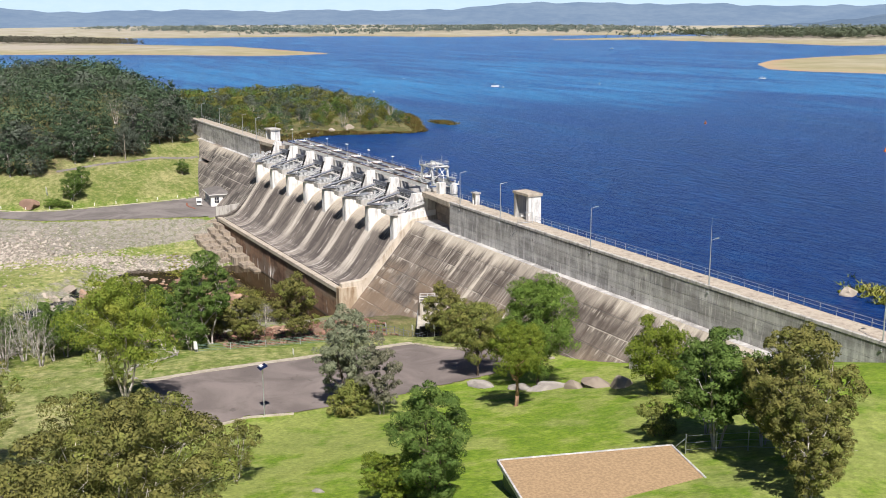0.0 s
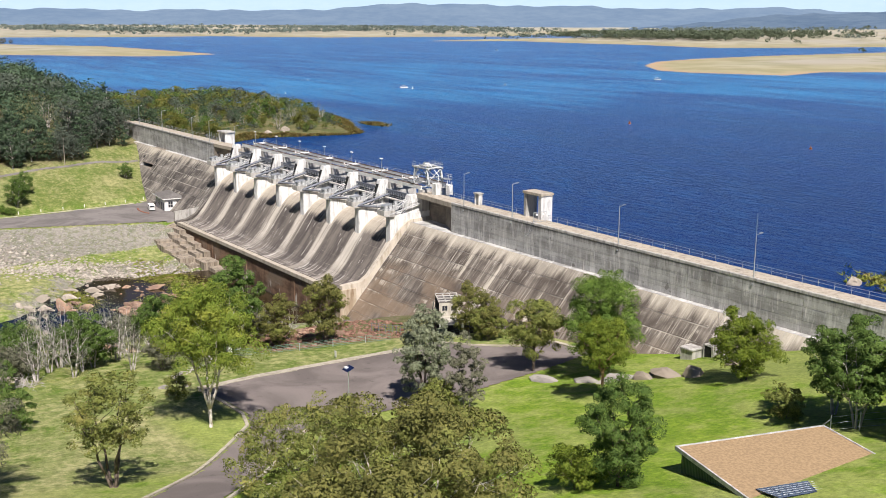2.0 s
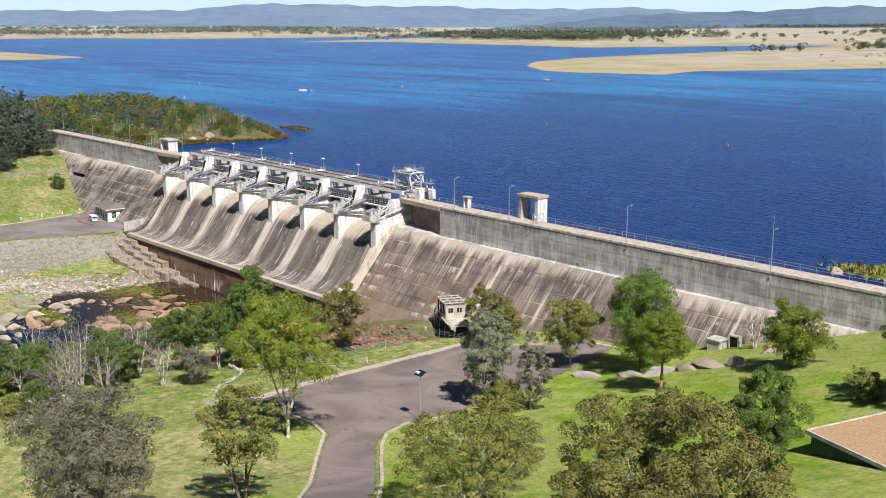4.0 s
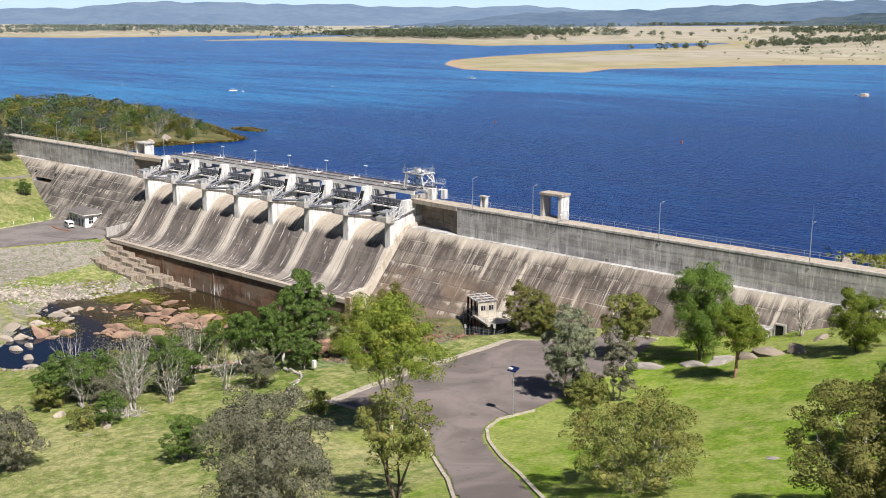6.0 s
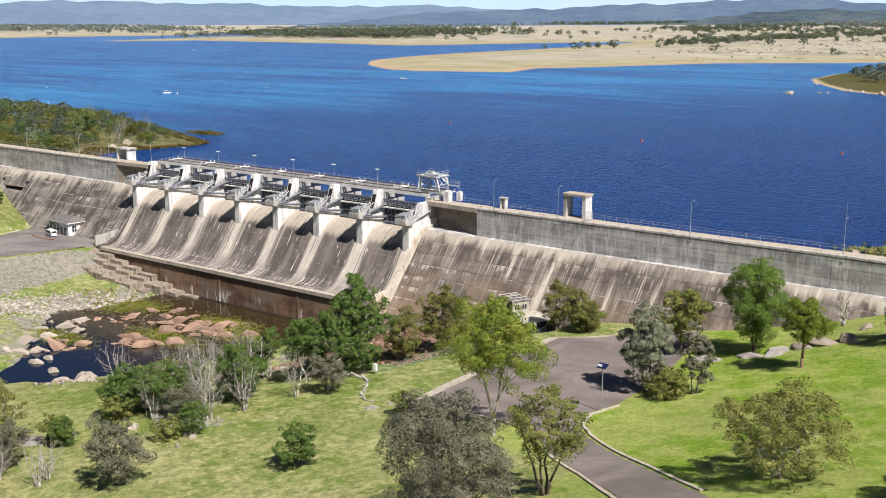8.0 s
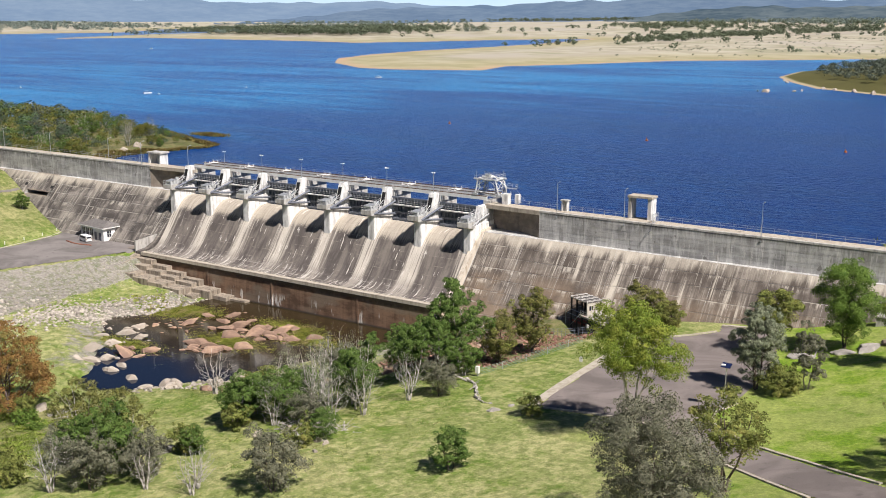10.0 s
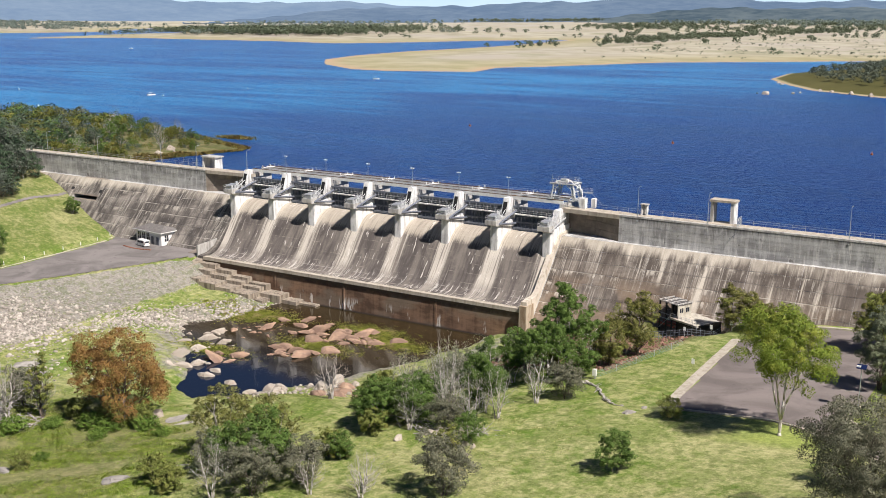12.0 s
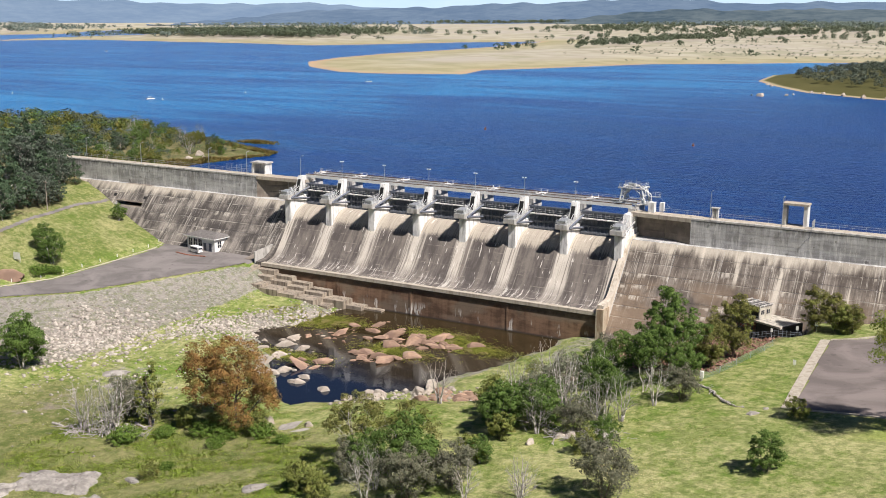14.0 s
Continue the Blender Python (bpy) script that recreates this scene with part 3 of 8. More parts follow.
# ---- builders ----
class Shape:
    """Collects boxes, prisms and tubes into one mesh."""

    def __init__(self):
        self.v, self.f = [], []

    def add(self, verts, faces):
        k = len(self.v)
        self.v += [tuple(p) for p in verts]
        self.f += [tuple(i + k for i in q) for q in faces]
        return self

    def box(self, x0, x1, y0, y1, z0, z1, m=None):
        v = [(x, y, z) for x in (x0, x1) for y in (y0, y1) for z in (z0, z1)]
        if m is not None:
            v = [m @ Vector(p) for p in v]
        return self.add(v, [(0, 1, 3, 2), (4, 6, 7, 5), (0, 4, 5, 1), (2, 3, 7, 6), (0, 2, 6, 4), (1, 5, 7, 3)])

    def prism(self, profile, x0, x1):
        """A profile of (y, z), counter-clockwise seen from +x, drawn from x0 to x1."""
        n = len(profile)
        v = [(x0, y, z) for y, z in profile] + [(x1, y, z) for y, z in profile]
        return self.add(v, [tuple(range(n))[::-1], tuple(range(n, 2 * n))] + [(i, (i + 1) % n, n + (i + 1) % n, n + i) for i in range(n)])

    def column(self, plan, z0, z1):
        """A plan of (x, y), counter-clockwise, raised from z0 to z1."""
        n = len(plan)
        v = [(x, y, z0) for x, y in plan] + [(x, y, z1) for x, y in plan]
        return self.add(v, [tuple(range(n))[::-1], tuple(range(n, 2 * n))] + [(i, (i + 1) % n, n + (i + 1) % n, n + i) for i in range(n)])

    def tube(self, a, b, r0, r1=None, n=6):
        a, b, r1 = Vector(a), Vector(b), r0 if r1 is None else r1
        d = (b - a).normalized()
        s = d.cross(Vector((0, 0, 1)) if abs(d.z) < 0.95 else Vector((1, 0, 0))).normalized()
        t = d.cross(s)
        ring = [(math.cos(2 * math.pi * i / n), math.sin(2 * math.pi * i / n)) for i in range(n)]
        v = [a + (s * c + t * w) * r0 for c, w in ring] + [b + (s * c + t * w) * r1 for c, w in ring]
        return self.add(v, [tuple(range(n))[::-1], tuple(range(n, 2 * n))] + [(i, (i + 1) % n, n + (i + 1) % n, n + i) for i in range(n)])

    def bar(self, a, b, w, h=None):
        """A square bar from a to b."""
        return self.tube(a, b, (w if h is None else (w + h) / 2) * 0.7071, n=4)

    def mesh(self, name, mat, soft=False):
        me = bpy.data.meshes.new(name)
        me.from_pydata(self.v, [], self.f)
        bm = bmesh.new()
        bm.from_mesh(me)
        bmesh.ops.recalc_face_normals(bm, faces=bm.faces)
        bm.to_mesh(me)
        bm.free()
        me.materials.append(mat)
        if soft:
            me.shade_smooth()
        return me


def part(name, shape, mat, parent=None, label="", soft=False):
    ob = new(name, shape if isinstance(shape, bpy.types.Mesh) else shape.mesh(name, mat, soft))
    ob.parent = parent
    return tagged(ob, label=label)


def thing(name, label, category, group="", kind="", at=(0, 0, 0)):
    ob = new(name)
    ob.location = at
    return tagged(ob, label, category, group, kind)


def quick_mesh(name, verts, faces, mat, soft=False):
    """A mesh from arrays, all faces with the same number of corners."""
    verts, faces = np.asarray(verts, np.float32), np.asarray(faces, np.int32)
    me = bpy.data.meshes.new(name)
    me.vertices.add(len(verts))
    me.vertices.foreach_set("co", verts.ravel())
    me.loops.add(faces.size)
    me.loops.foreach_set("vertex_index", faces.ravel())
    me.polygons.add(len(faces))
    me.polygons.foreach_set("loop_start", np.arange(0, faces.size, faces.shape[1], dtype=np.int32))
    me.update(calc_edges=True)
    me.materials.append(mat)
    if soft:
        me.shade_smooth()
    return me


def grid_mesh(name, X, Y, Z, mat, soft=True):
    n, m = X.shape
    i = np.arange(n * m).reshape(n, m)
    q = np.stack([i[:-1, :-1], i[1:, :-1], i[1:, 1:], i[:-1, 1:]], -1).reshape(-1, 4)
    return quick_mesh(name, np.stack([X, Y, Z], -1).reshape(-1, 3), q, mat, soft)


# ---- the land ----
def wood_line(y):
    return road_edges(y)[1] - np.where(y < -55, 20, np.where(y < -25, 28, 38))


gx = np.concatenate([np.arange(-520, -240, 6.0), np.arange(-240, 190, 2.0), np.arange(190, 331, 6.0)])
gy = np.concatenate([np.arange(-420, -190, 6.0), np.arange(-190, 8, 2.0), np.arange(8, 125, 4.0)])
GX, GY = np.meshgrid(gx, gy, indexing="ij")
GZ = ground(GX, GY)
land = grid_mesh("ground", GX, GY, GZ, M_LAND)
low_edge, high_edge = road_edges(GY)
pool_d = inside_distance(GX, GY, POOL)
stony = smooth(-17, -7, pool_d) * smooth(-40, -60, GX) * 0.52
stony = np.maximum(stony, smooth(-10, -2, pool_d) * smooth(-112, -70, GY) * 0.55)
bank = smooth(-0.6, 1.4, GX - low_edge) * smooth(-93, -99, GX) * smooth(-112, -88, GY)
stony = np.maximum(stony, bank)
stony = np.maximum(stony, 0.50 * smooth(-120, -70, GX) * smooth(-50, -80, GX) * smooth(-75, -92, GY) * smooth(-150, -115, GY))
stony = np.maximum(stony, np.where((GX < 30) & (GX > -6) & (GY > -50), 0.5, 0))
lush = smooth(60, 72, GX) * smooth(-130, -95, GY)
dry = np.clip(0.95 - lush * 0.55 - 0.3 * smooth(0, 10, high_edge - GX), 0, 1)
dry = np.where((GX > 40) & (GX < 70) & (GY > -84), 0.75, dry)
island = smooth(58, 64, GX) * smooth(96, 90, GX) * smooth(-84, -88, GY)
lush, dry = lush * (1 - 0.9 * island), np.maximum(dry, island)
wet = smooth(-90, -70, GX) * smooth(-18, -34, GX) * smooth(-106, -114, GY) * smooth(-165, -150, GY)
lush, dry = np.maximum(lush, 0.45 * wet * (0.5 + 0.5 * smooth(-128, -112, GY))), dry * (1 - 0.45 * wet)
field = smooth(0, 8, high_edge - GX) * smooth(-45, -110, GX)
dry = dry * (1 - 0.45 * field)
lush = np.where((GY > 2) | (GX < wood_line(GY)), 0.0, lush)
shore_cover = np.where((GY > 2) | (GX < -200), 0.30, 0.0)
lush = np.where((GY > 2) | (GX < wood_line(GY)), 0.0, lush)
dry = np.where((GY > 2) | (GX < wood_line(GY)), 0.9, dry)
stony = np.maximum(stony, shore_cover)
heathy = 0.34 * field + 0.55 * smooth(-96, -84, GX) * smooth(-6, -24, GX) * smooth(-100, -108, GY) * smooth(-168, -140, GY)
scrubby = np.maximum(smooth(1, 3, GY) * smooth(-140, -150, GX), smooth(2, 8, wood_line(GY) - GX)) * 0.85
fence_x = np.interp(GY, [-64, -44, -24], [36.5, 41.0, 45.5])
scrubby = np.maximum(scrubby, 0.85 * smooth(0, 4, GX) * smooth(0.8, -0.8, GX - fence_x) * smooth(-60, -50, GY + 0.25 * (36 - GX)) * smooth(1, 0, GY))
scrubby = np.maximum(scrubby, heathy)
paint = np.stack([stony, lush, dry, 1 - scrubby], -1).reshape(-1, 4)
layer = land.color_attributes.new("cover", "FLOAT_COLOR", "POINT")
layer.data.foreach_set("color", paint.astype(np.float32).ravel())
tagged(new("ground", land), "rolling green and straw-coloured grassland below the dam", "ground", kind="structure")

def out(x, y):
    """Places across the water, as paced out from the lawn."""
    return 182 + 1.098 * (x - 182), -167 + 1.098 * (y + 167)


# ---- lake, river pool and the far shores ----
lake = Shape().add([(178, 3.6, LAKE), (-230, 3.6, LAKE), (-430, -60, LAKE), (-900, -350, LAKE), (-3000, -900, LAKE), (-4600, -500, LAKE), (-4400, 1800, LAKE), (-3000, 3600, LAKE), (-800, 4500, LAKE), (1500, 4400, LAKE), (2500, 2500, LAKE), (900, 200, LAKE)], [tuple(range(12))])
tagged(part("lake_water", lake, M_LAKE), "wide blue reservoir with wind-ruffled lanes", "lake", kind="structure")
pool = Shape().add([(-100, -13, RIVER), (-100, -130, RIVER), (4, -130, RIVER), (4, -13, RIVER)], [(0, 1, 2, 3)])
tagged(part("river_water", pool, M_POOL), "still dark brown pool below the spillway", "water", kind="structure")

MAINLAND = [(-654, 749), (-589, 664), (-507, 601), (-463, 595), (-383, 627), (-401, 703), (-366, 761), (-332, 841), (-300, 909), (-207, 989), (-149, 1047), (202, 1279), (1629, 1664), (3826, 3311), (-18, 5727), (-5729, 5288), (-5729, -1301), (-2983, -643), (-2676, 181), (-2489, 443), (-2423, 725), (-2423, 954), (-2122, 1115), (-2105, 1337), (-2017, 1589), (-2241, 1883), (-2401, 2301), (-1938, 1904), (-1815, 1640), (-1808, 1491), (-1693, 1141), (-1658, 1115), (-1574, 1268), (-1320, 1262), (-1185, 1267), (-1003, 1233), (-937, 1361), (-883, 1532), (-778, 1680), (-769, 1663), (-714, 1329), (-708, 1171), (-710, 1004), (-690, 858)]
WEST_SPIT = [(-1446, -258), (-1364, 34), (-1255, 187), (-1116, 307), (-1105, 346), (-1136, 425), (-1391, 425), (-1602, 417), (-1788, 318), (-2676, 181), (-2983, -643)]
NORTH_POINT = [(-124, 678), (-94, 614), (-64, 563), (-13, 523), (147, 478), (531, 544), (531, 1005), (48, 1005), (-84, 851), (-132, 774)]


def far_height(x, y):
    d = np.maximum(inside_distance(x, y, MAINLAND), inside_distance(x, y, WEST_SPIT))
    rise = np.where(d > 0, np.minimum(d * 0.02, 4 + d * 0.0085), d * 0.05)
    near = inside_distance(x, y, NORTH_POINT)
    rise = np.maximum(rise, np.where(near > 0, np.minimum(near * 0.12, 16), near * 0.1))
    return LAKE + np.maximum(rise, -4) + 1.0 * (1 + bumps(x * 0.03, y * 0.03)) * smooth(60, 300, d)


angle = np.radians(np.linspace(60, 186, 640))
reach = 380 * (4880 / 380) ** np.linspace(0, 1, 300)
A, R = np.meshgrid(angle, reach, indexing="ij")
FX, FY = 130 + R * np.cos(A), -170 + R * np.sin(A)
far = grid_mesh("far_shore", FX, FY, far_height(FX, FY), M_FAR)
tagged(new("far_shore", far), "straw-coloured grazing land round the lake", "shore", kind="structure")


def ridge(name, r, a0, a1, base, height, seed, mat, label):
    a = np.radians(np.linspace(a0, a1, 420))
    wave = sum(np.sin(a * f * 9 + seed * 1.7 + f) / f ** 0.9 for f in (1, 2.3, 4.1, 7.7, 13.0, 29.0))
    top = base + height * (0.78 + 0.13 * wave) * smooth(0, 14, a1 - np.degrees(a))
    rows = []
    for k, (rr, part_up) in enumerate(((r - 500, 0.0), (r - 250, 0.45), (r - 80, 0.85), (r, 1.0), (r + 60, 0.6))):
        rows.append(np.stack([130 + rr * np.cos(a), -170 + rr * np.sin(a), base + (top - base) * part_up + (0 if k in (0,) else 2.5 * np.sin(a * 190 + k * 2.2))], -1))
    P = np.stack(rows, 1)
    tagged(new(name, grid_mesh(name, P[..., 0], P[..., 1], P[..., 2], mat)), label, "hills", kind="structure")


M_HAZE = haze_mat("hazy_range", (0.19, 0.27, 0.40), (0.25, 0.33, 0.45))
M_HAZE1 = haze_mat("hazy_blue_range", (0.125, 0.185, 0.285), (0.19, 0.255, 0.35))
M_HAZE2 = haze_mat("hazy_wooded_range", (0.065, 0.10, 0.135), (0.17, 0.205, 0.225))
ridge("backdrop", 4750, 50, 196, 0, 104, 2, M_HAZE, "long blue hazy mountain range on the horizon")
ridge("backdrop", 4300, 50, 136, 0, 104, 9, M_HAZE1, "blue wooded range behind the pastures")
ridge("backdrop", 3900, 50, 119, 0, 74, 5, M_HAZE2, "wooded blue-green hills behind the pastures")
# glowing backdrop strip added behind the ranges for the bright horizon sky
a = np.radians(np.linspace(40, 210, 160))
H = np.array([-20.0, 60, 160, 330, 700])
SA, SH = np.meshgrid(a, H, indexing="ij")
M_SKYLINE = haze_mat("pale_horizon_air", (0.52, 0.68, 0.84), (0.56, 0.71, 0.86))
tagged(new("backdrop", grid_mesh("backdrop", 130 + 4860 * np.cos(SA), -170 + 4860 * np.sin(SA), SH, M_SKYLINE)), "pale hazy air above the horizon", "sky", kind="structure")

# ---- the dam ----
BAY = 14.6
PIERS = [-BAY * (7 - k) for k in range(8)]
FALL = 0.9          # run of the downstream slope for each metre of fall
KNEE = -6.4         # where the upright wall meets the slope


def slope_y(z):
    return -1.0 - FALL * (KNEE - z)


dam = thing("dam", "long streaked concrete gravity dam with seven gated bays", "dam", kind="structure")
WEST, EAST = -212.0, 172.0


def body(x0, x1, wall_y, notch=False):
    s = Shape()
    low = -33.0
    profile = [(4.9, low), (4.9, -0.02), (wall_y, -0.02), (wall_y, KNEE + 0.02), (slope_y(KNEE) + 0.06, KNEE + 0.02)]
    if notch:
        for a, b in ((-11.3, -12.6),):
            profile += [(slope_y(a), a), (slope_y(a) + 4.0, a - 0.1), (slope_y(a) + 4.0, b), (slope_y(b) + 0.06, b)]
    profile += [(slope_y(low) + 0.06, low)]
    s.prism(profile, x0, x1)
    return s


part("wall_block", body(WEST, -173, 0.45), M_WALL, dam)
# niche block in darker concrete so that its inside reads as shaded
part("wall_block", body(-173, -161.5, 0.45, True), M_DARKC, dam)
part("wall_block", body(-161.5, -119, 0.45), M_WALL, dam)
for x0, x1 in ((-119.0, -110.0), (-110.0, -101.2)):
    part("wall_block", body(x0, x1, 4.7 if x1 > -109 else 4.5), M_WALL, dam)
for x0, x1 in ((0.9, 8.5), (8.5, 16.0)):
    part("wall_block", body(x0, x1, 4.7 if x0 < 5 else 4.5), M_WALL, dam)
part("wall_block", body(16.0, EAST, 0.45), M_WALL, dam)
# roadway over the crest, with a coping along the downstream edge
part("crest_road", Shape().box(WEST, -119, 0.75, 4.9, -0.02, 0.1), M_DECK, dam, "tan gravelled crest roadway")
part("crest_road", Shape().box(16, EAST, 0.75, 4.9, -0.02, 0.1), M_DECK, dam, "tan gravelled crest roadway")
for a, b in ((WEST, -119.0), (16.0, EAST)):
    part("coping", Shape().prism([(0.3, -0.2), (0.76, -0.2), (0.76, 0.28), (0.36, 0.28), (0.3, 0.22)], a, b), M_GREYC, dam)
part("deck_slab", Shape().column([(-119.0, 0.2), (-101.2, 1.2), (-101.2, 4.9), (-119.0, 4.9)], -0.85, 0.16), M_DECK, dam, "wide overhanging concrete deck")
part("deck_slab", Shape().column([(0.4, 1.2), (16.0, 0.2), (16.0, 4.9), (0.4, 4.9)], -0.85, 0.16), M_DECK, dam, "wide overhanging concrete deck")

# radial gates' ogee and chute, bay by bay
OGEE = [(4.9, -33.0), (4.9, -10.5), (4.0, -9.0), (2.8, -7.5), (1.3, -6.95), (-0.2, -6.9), (-1.6, -7.15), (-3.0, -7.8), (-4.4, -8.9), (-5.8, -10.4), (-7.4, -12.5), (-9.2, -15.1), (-11.0, -17.5), (-13.0, -19.7), (-14.4, -20.55), (-16.0, -21.0), (-17.6, -21.1), (-17.6, -33.0)]
for k in range(7):
    part("spillway_bay", Shape().prism(OGEE[::-1], PIERS[k] + 0.02, PIERS[k + 1] - 0.02), M_CHUTE, dam, "dark streaked spillway chute")
part("apron", Shape().prism([(-17.3, -33), (-17.3, -21.6), (-17.9, -21.6), (-17.9, -21.3), (-19.3, -21.3), (-19.3, -22.5), (-19.0, -22.6), (-19.0, -33)], -103.4, 0.2), M_TOE, dam, "brown-stained apron wall")
for x in [-76.0, -52.5, -24.0]:
    part("joint_rib", Shape().box(x - 0.25, x + 0.25, -19.12, -18.9, -29.8, -22.6), M_TOE, dam)
part("apron_lip", Shape().prism([(-17.95, -21.28), (-17.95, -21.02), (-19.42, -21.02), (-19.42, -21.95), (-19.3, -21.95), (-19.3, -21.28)], -103.4, 0.2), M_KERB, dam, "pale mossy lip of the apron")

# piers with rounded tails; the tower leans back above the hoist
def pier_shape(k):
    s = Shape()
    x = PIERS[k]
    w = 1.15
    plan = [(x + w, 4.5), (x - w, 4.5), (x - w, -6.05), (x - w + 0.22, -6.3), (x + w - 0.22, -6.3), (x + w, -6.05)]
    s.column(plan[::-1], -20.0, -4.2)
    return s


for k in range(8):
    x = PIERS[k]
    part("pier", pier_shape(k), M_PALE, dam, "white-weathered concrete pier")
    tower = Shape().prism([(2.5, -4.2), (2.1, 1.5), (0.1, 1.5), (-1.9, -4.2)] if k < 7 else [(2.6, -4.2), (2.6, -0.2), (-0.8, -0.2), (-2.2, -4.2)], x - 0.82, x + 0.82)
    part("pier_tower", tower, M_PALE, dam)
    if k < 7:
        part("doorway", Shape().prism([(-1.55, -2.9), (-0.9, -2.9), (0.2, 0.5), (-0.42, 0.5)], x - 0.5, x + 0.5), M_BLACK, dam)
    part("hoist_corbel", Shape().prism([(-5.4, -4.7), (-5.4, -3.1), (-8.3, -3.1), (-8.3, -4.2), (-7.6, -4.5)], x - 1.6, x + 1.6), M_GREYC, dam)

# training walls
def training_wall(x0, x1):
    top = [(4.5, -5.4), (-1.6, -5.8), (-3.6, -7.2), (-12.6, -17.5), (-14.4, -18.7), (-19.6, -19.1)]
    return Shape().prism([(4.5, -33)] + top + [(-19.6, -24.0), (-20.4, -33)], x0, x1)


part("training_wall", training_wall(0.2, 1.7), M_STAIN, dam, "pale weathered training wall")
part("wall_end", Shape().box(0.12, 1.98, -20.45, -16.2, -33, -20.0), M_ORANGEC, dam, "rust-stained wall end")
part("training_wall", Shape().prism([(4.5, -33), (4.5, -5.6), (-1.0, -7.3), (-3.6, -9.3), (-9.4, -15.4), (-13.0, -19.1), (-16.0, -20.5), (-19.6, -20.9), (-20.4, -33)], -104.0, -102.2), M_SLOPE, dam)
# black slabs set on the slope for the shade inside small openings
for x in (-174.9, -161.6):
    part("drain_opening", Shape().prism([(slope_y(-9.4) - 0.02, -9.4), (slope_y(-10.5) - 0.02, -10.5), (slope_y(-10.5) + 0.3, -10.5), (slope_y(-9.4) + 0.3, -9.4)], x - 0.7, x + 0.7), M_BLACK, dam)

# lift panels on the slopes and upright walls, each a piece with its own joints
def slope_panel(x0, x1, z1, z0):
    e = 0.035
    a, b = slope_y(z1), slope_y(z0)
    s = Shape()
    s.prism([(a + 0.2, z1 - e), (a - 0.01, z1 - e), (b - 0.01, z0 + e), (b + 0.3, z0 + e)], x0 + e, x1 - e)
    return s


def toe_level(x):
    return float(ground(x, -16.0 if x > -94 else -12.0)) - 1.5


LIFT = 2.3
edges_east = [1.9] + list(np.arange(13.5, 124, 11.7)) + [124.0]
edges_west = list(np.arange(-196.0, -110, 11.5)) + [-104.0]
for edges in (edges_west, edges_east):
    for x0, x1 in zip(edges[:-1], edges[1:]):
        z = KNEE
        lowest = min(toe_level(x0), toe_level(x1))
        while z > lowest and z > -31:
            holes = x0 < -161.5 and x1 > -173 and z - LIFT < -11.3 and z > -12.5
            if holes:
                for a, b in ((x0, max(x0, -173.0)), (min(x1, -161.5), x1)):
                    if b - a > 0.6:
                        part("concrete_panel", slope_panel(a, b, z, z - LIFT), M_SLOPE, dam)
                if z > -10.9:
                    part("concrete_panel", slope_panel(max(x0, -173.0), min(x1, -161.5), z, -11.25), M_SLOPE, dam)
                if z - LIFT < -12.7:
                    part("concrete_panel", slope_panel(max(x0, -173.0), min(x1, -161.5), -12.65, z - LIFT), M_SLOPE, dam)
            else:
                part("concrete_panel", slope_panel(x0, x1, z, z - LIFT), M_SLOPE, dam)
            z -= LIFT


def wall_panel(x0, x1, z1, z0, y):
    e = 0.03
    return Shape().box(x0 + e, x1 - e, y - 0.08, y + 0.15, z0 + e, z1 - e)


for a, b in ((WEST, -119.0), (16.0, EAST)):
    xs = list(np.arange(a, b, 11.6)) + [b]
    for x0, x1 in zip(xs[:-1], xs[1:]):
        for z1, z0 in ((-0.2, -2.3), (-2.3, -4.4), (-4.4, -6.42)):
            part("concrete_panel", wall_panel(x0, x1, z1, z0, 0.45), M_WALL, dam)
        part("ledge", Shape().prism([(0.5, KNEE + 0.02), (-0.99, KNEE + 0.0), (-0.99, KNEE - 0.1), (0.5, KNEE - 0.1)], x0 + 0.03, x1 - 0.03), M_SLOPE, dam)
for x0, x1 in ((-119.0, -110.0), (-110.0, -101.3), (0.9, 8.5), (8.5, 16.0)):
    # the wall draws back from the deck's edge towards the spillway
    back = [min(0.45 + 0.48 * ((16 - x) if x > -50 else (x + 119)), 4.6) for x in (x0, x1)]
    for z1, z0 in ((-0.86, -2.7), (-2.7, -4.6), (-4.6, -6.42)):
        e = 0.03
        # darker than the wall's concrete, to stand in for the deck's shade
        part("concrete_panel", Shape().column([(x0 + e, back[0] - 0.08), (x1 - e, back[1] - 0.08), (x1 - e, 4.85), (x0 + e, 4.85)], z0 + e, z1 - e), M_DARKC, dam, "wall under the deck, shade put into its dark colour")
    part("ledge", Shape().prism([(4.3, KNEE + 0.02), (-0.99, KNEE + 0.0), (-0.99, KNEE - 0.1), (4.3, KNEE - 0.1)], x0 + 0.03, x1 - 0.03), M_SLOPE, dam)

# stepped blocks down the west end of the apron
steps = random.Random(4)
for back_, front_, top_, drop_ in ((-18.9, -21.2, -22.4, 1.1), (-21.2, -23.6, -23.6, 0.85), (-23.6, -28.4, -24.9, 0.65)):
    for i in range(4):
        x0 = -102.2 + 6.0 * i + 0.8 * (steps.random() - 0.5)
        part("step_block", Shape().box(x0, x0 + 6.3, front_ + 0.4 * steps.random(), back_ + 0.02, -33.0, top_ - drop_ * i), M_STEPC, dam)
for x0, x1, y0, z in ((-78.2, -71.0, -23.6, -27.3), (-78.2, -74.0, -26.8, -28.3), (-71.0, -66.0, -22.4, -28.5), (-66.0, -60.5, -21.0, -29.0)):
    part("step_block", Shape().box(x0 + 0.02, x1, y0, -19.1, -33, z), M_STEPC, dam)
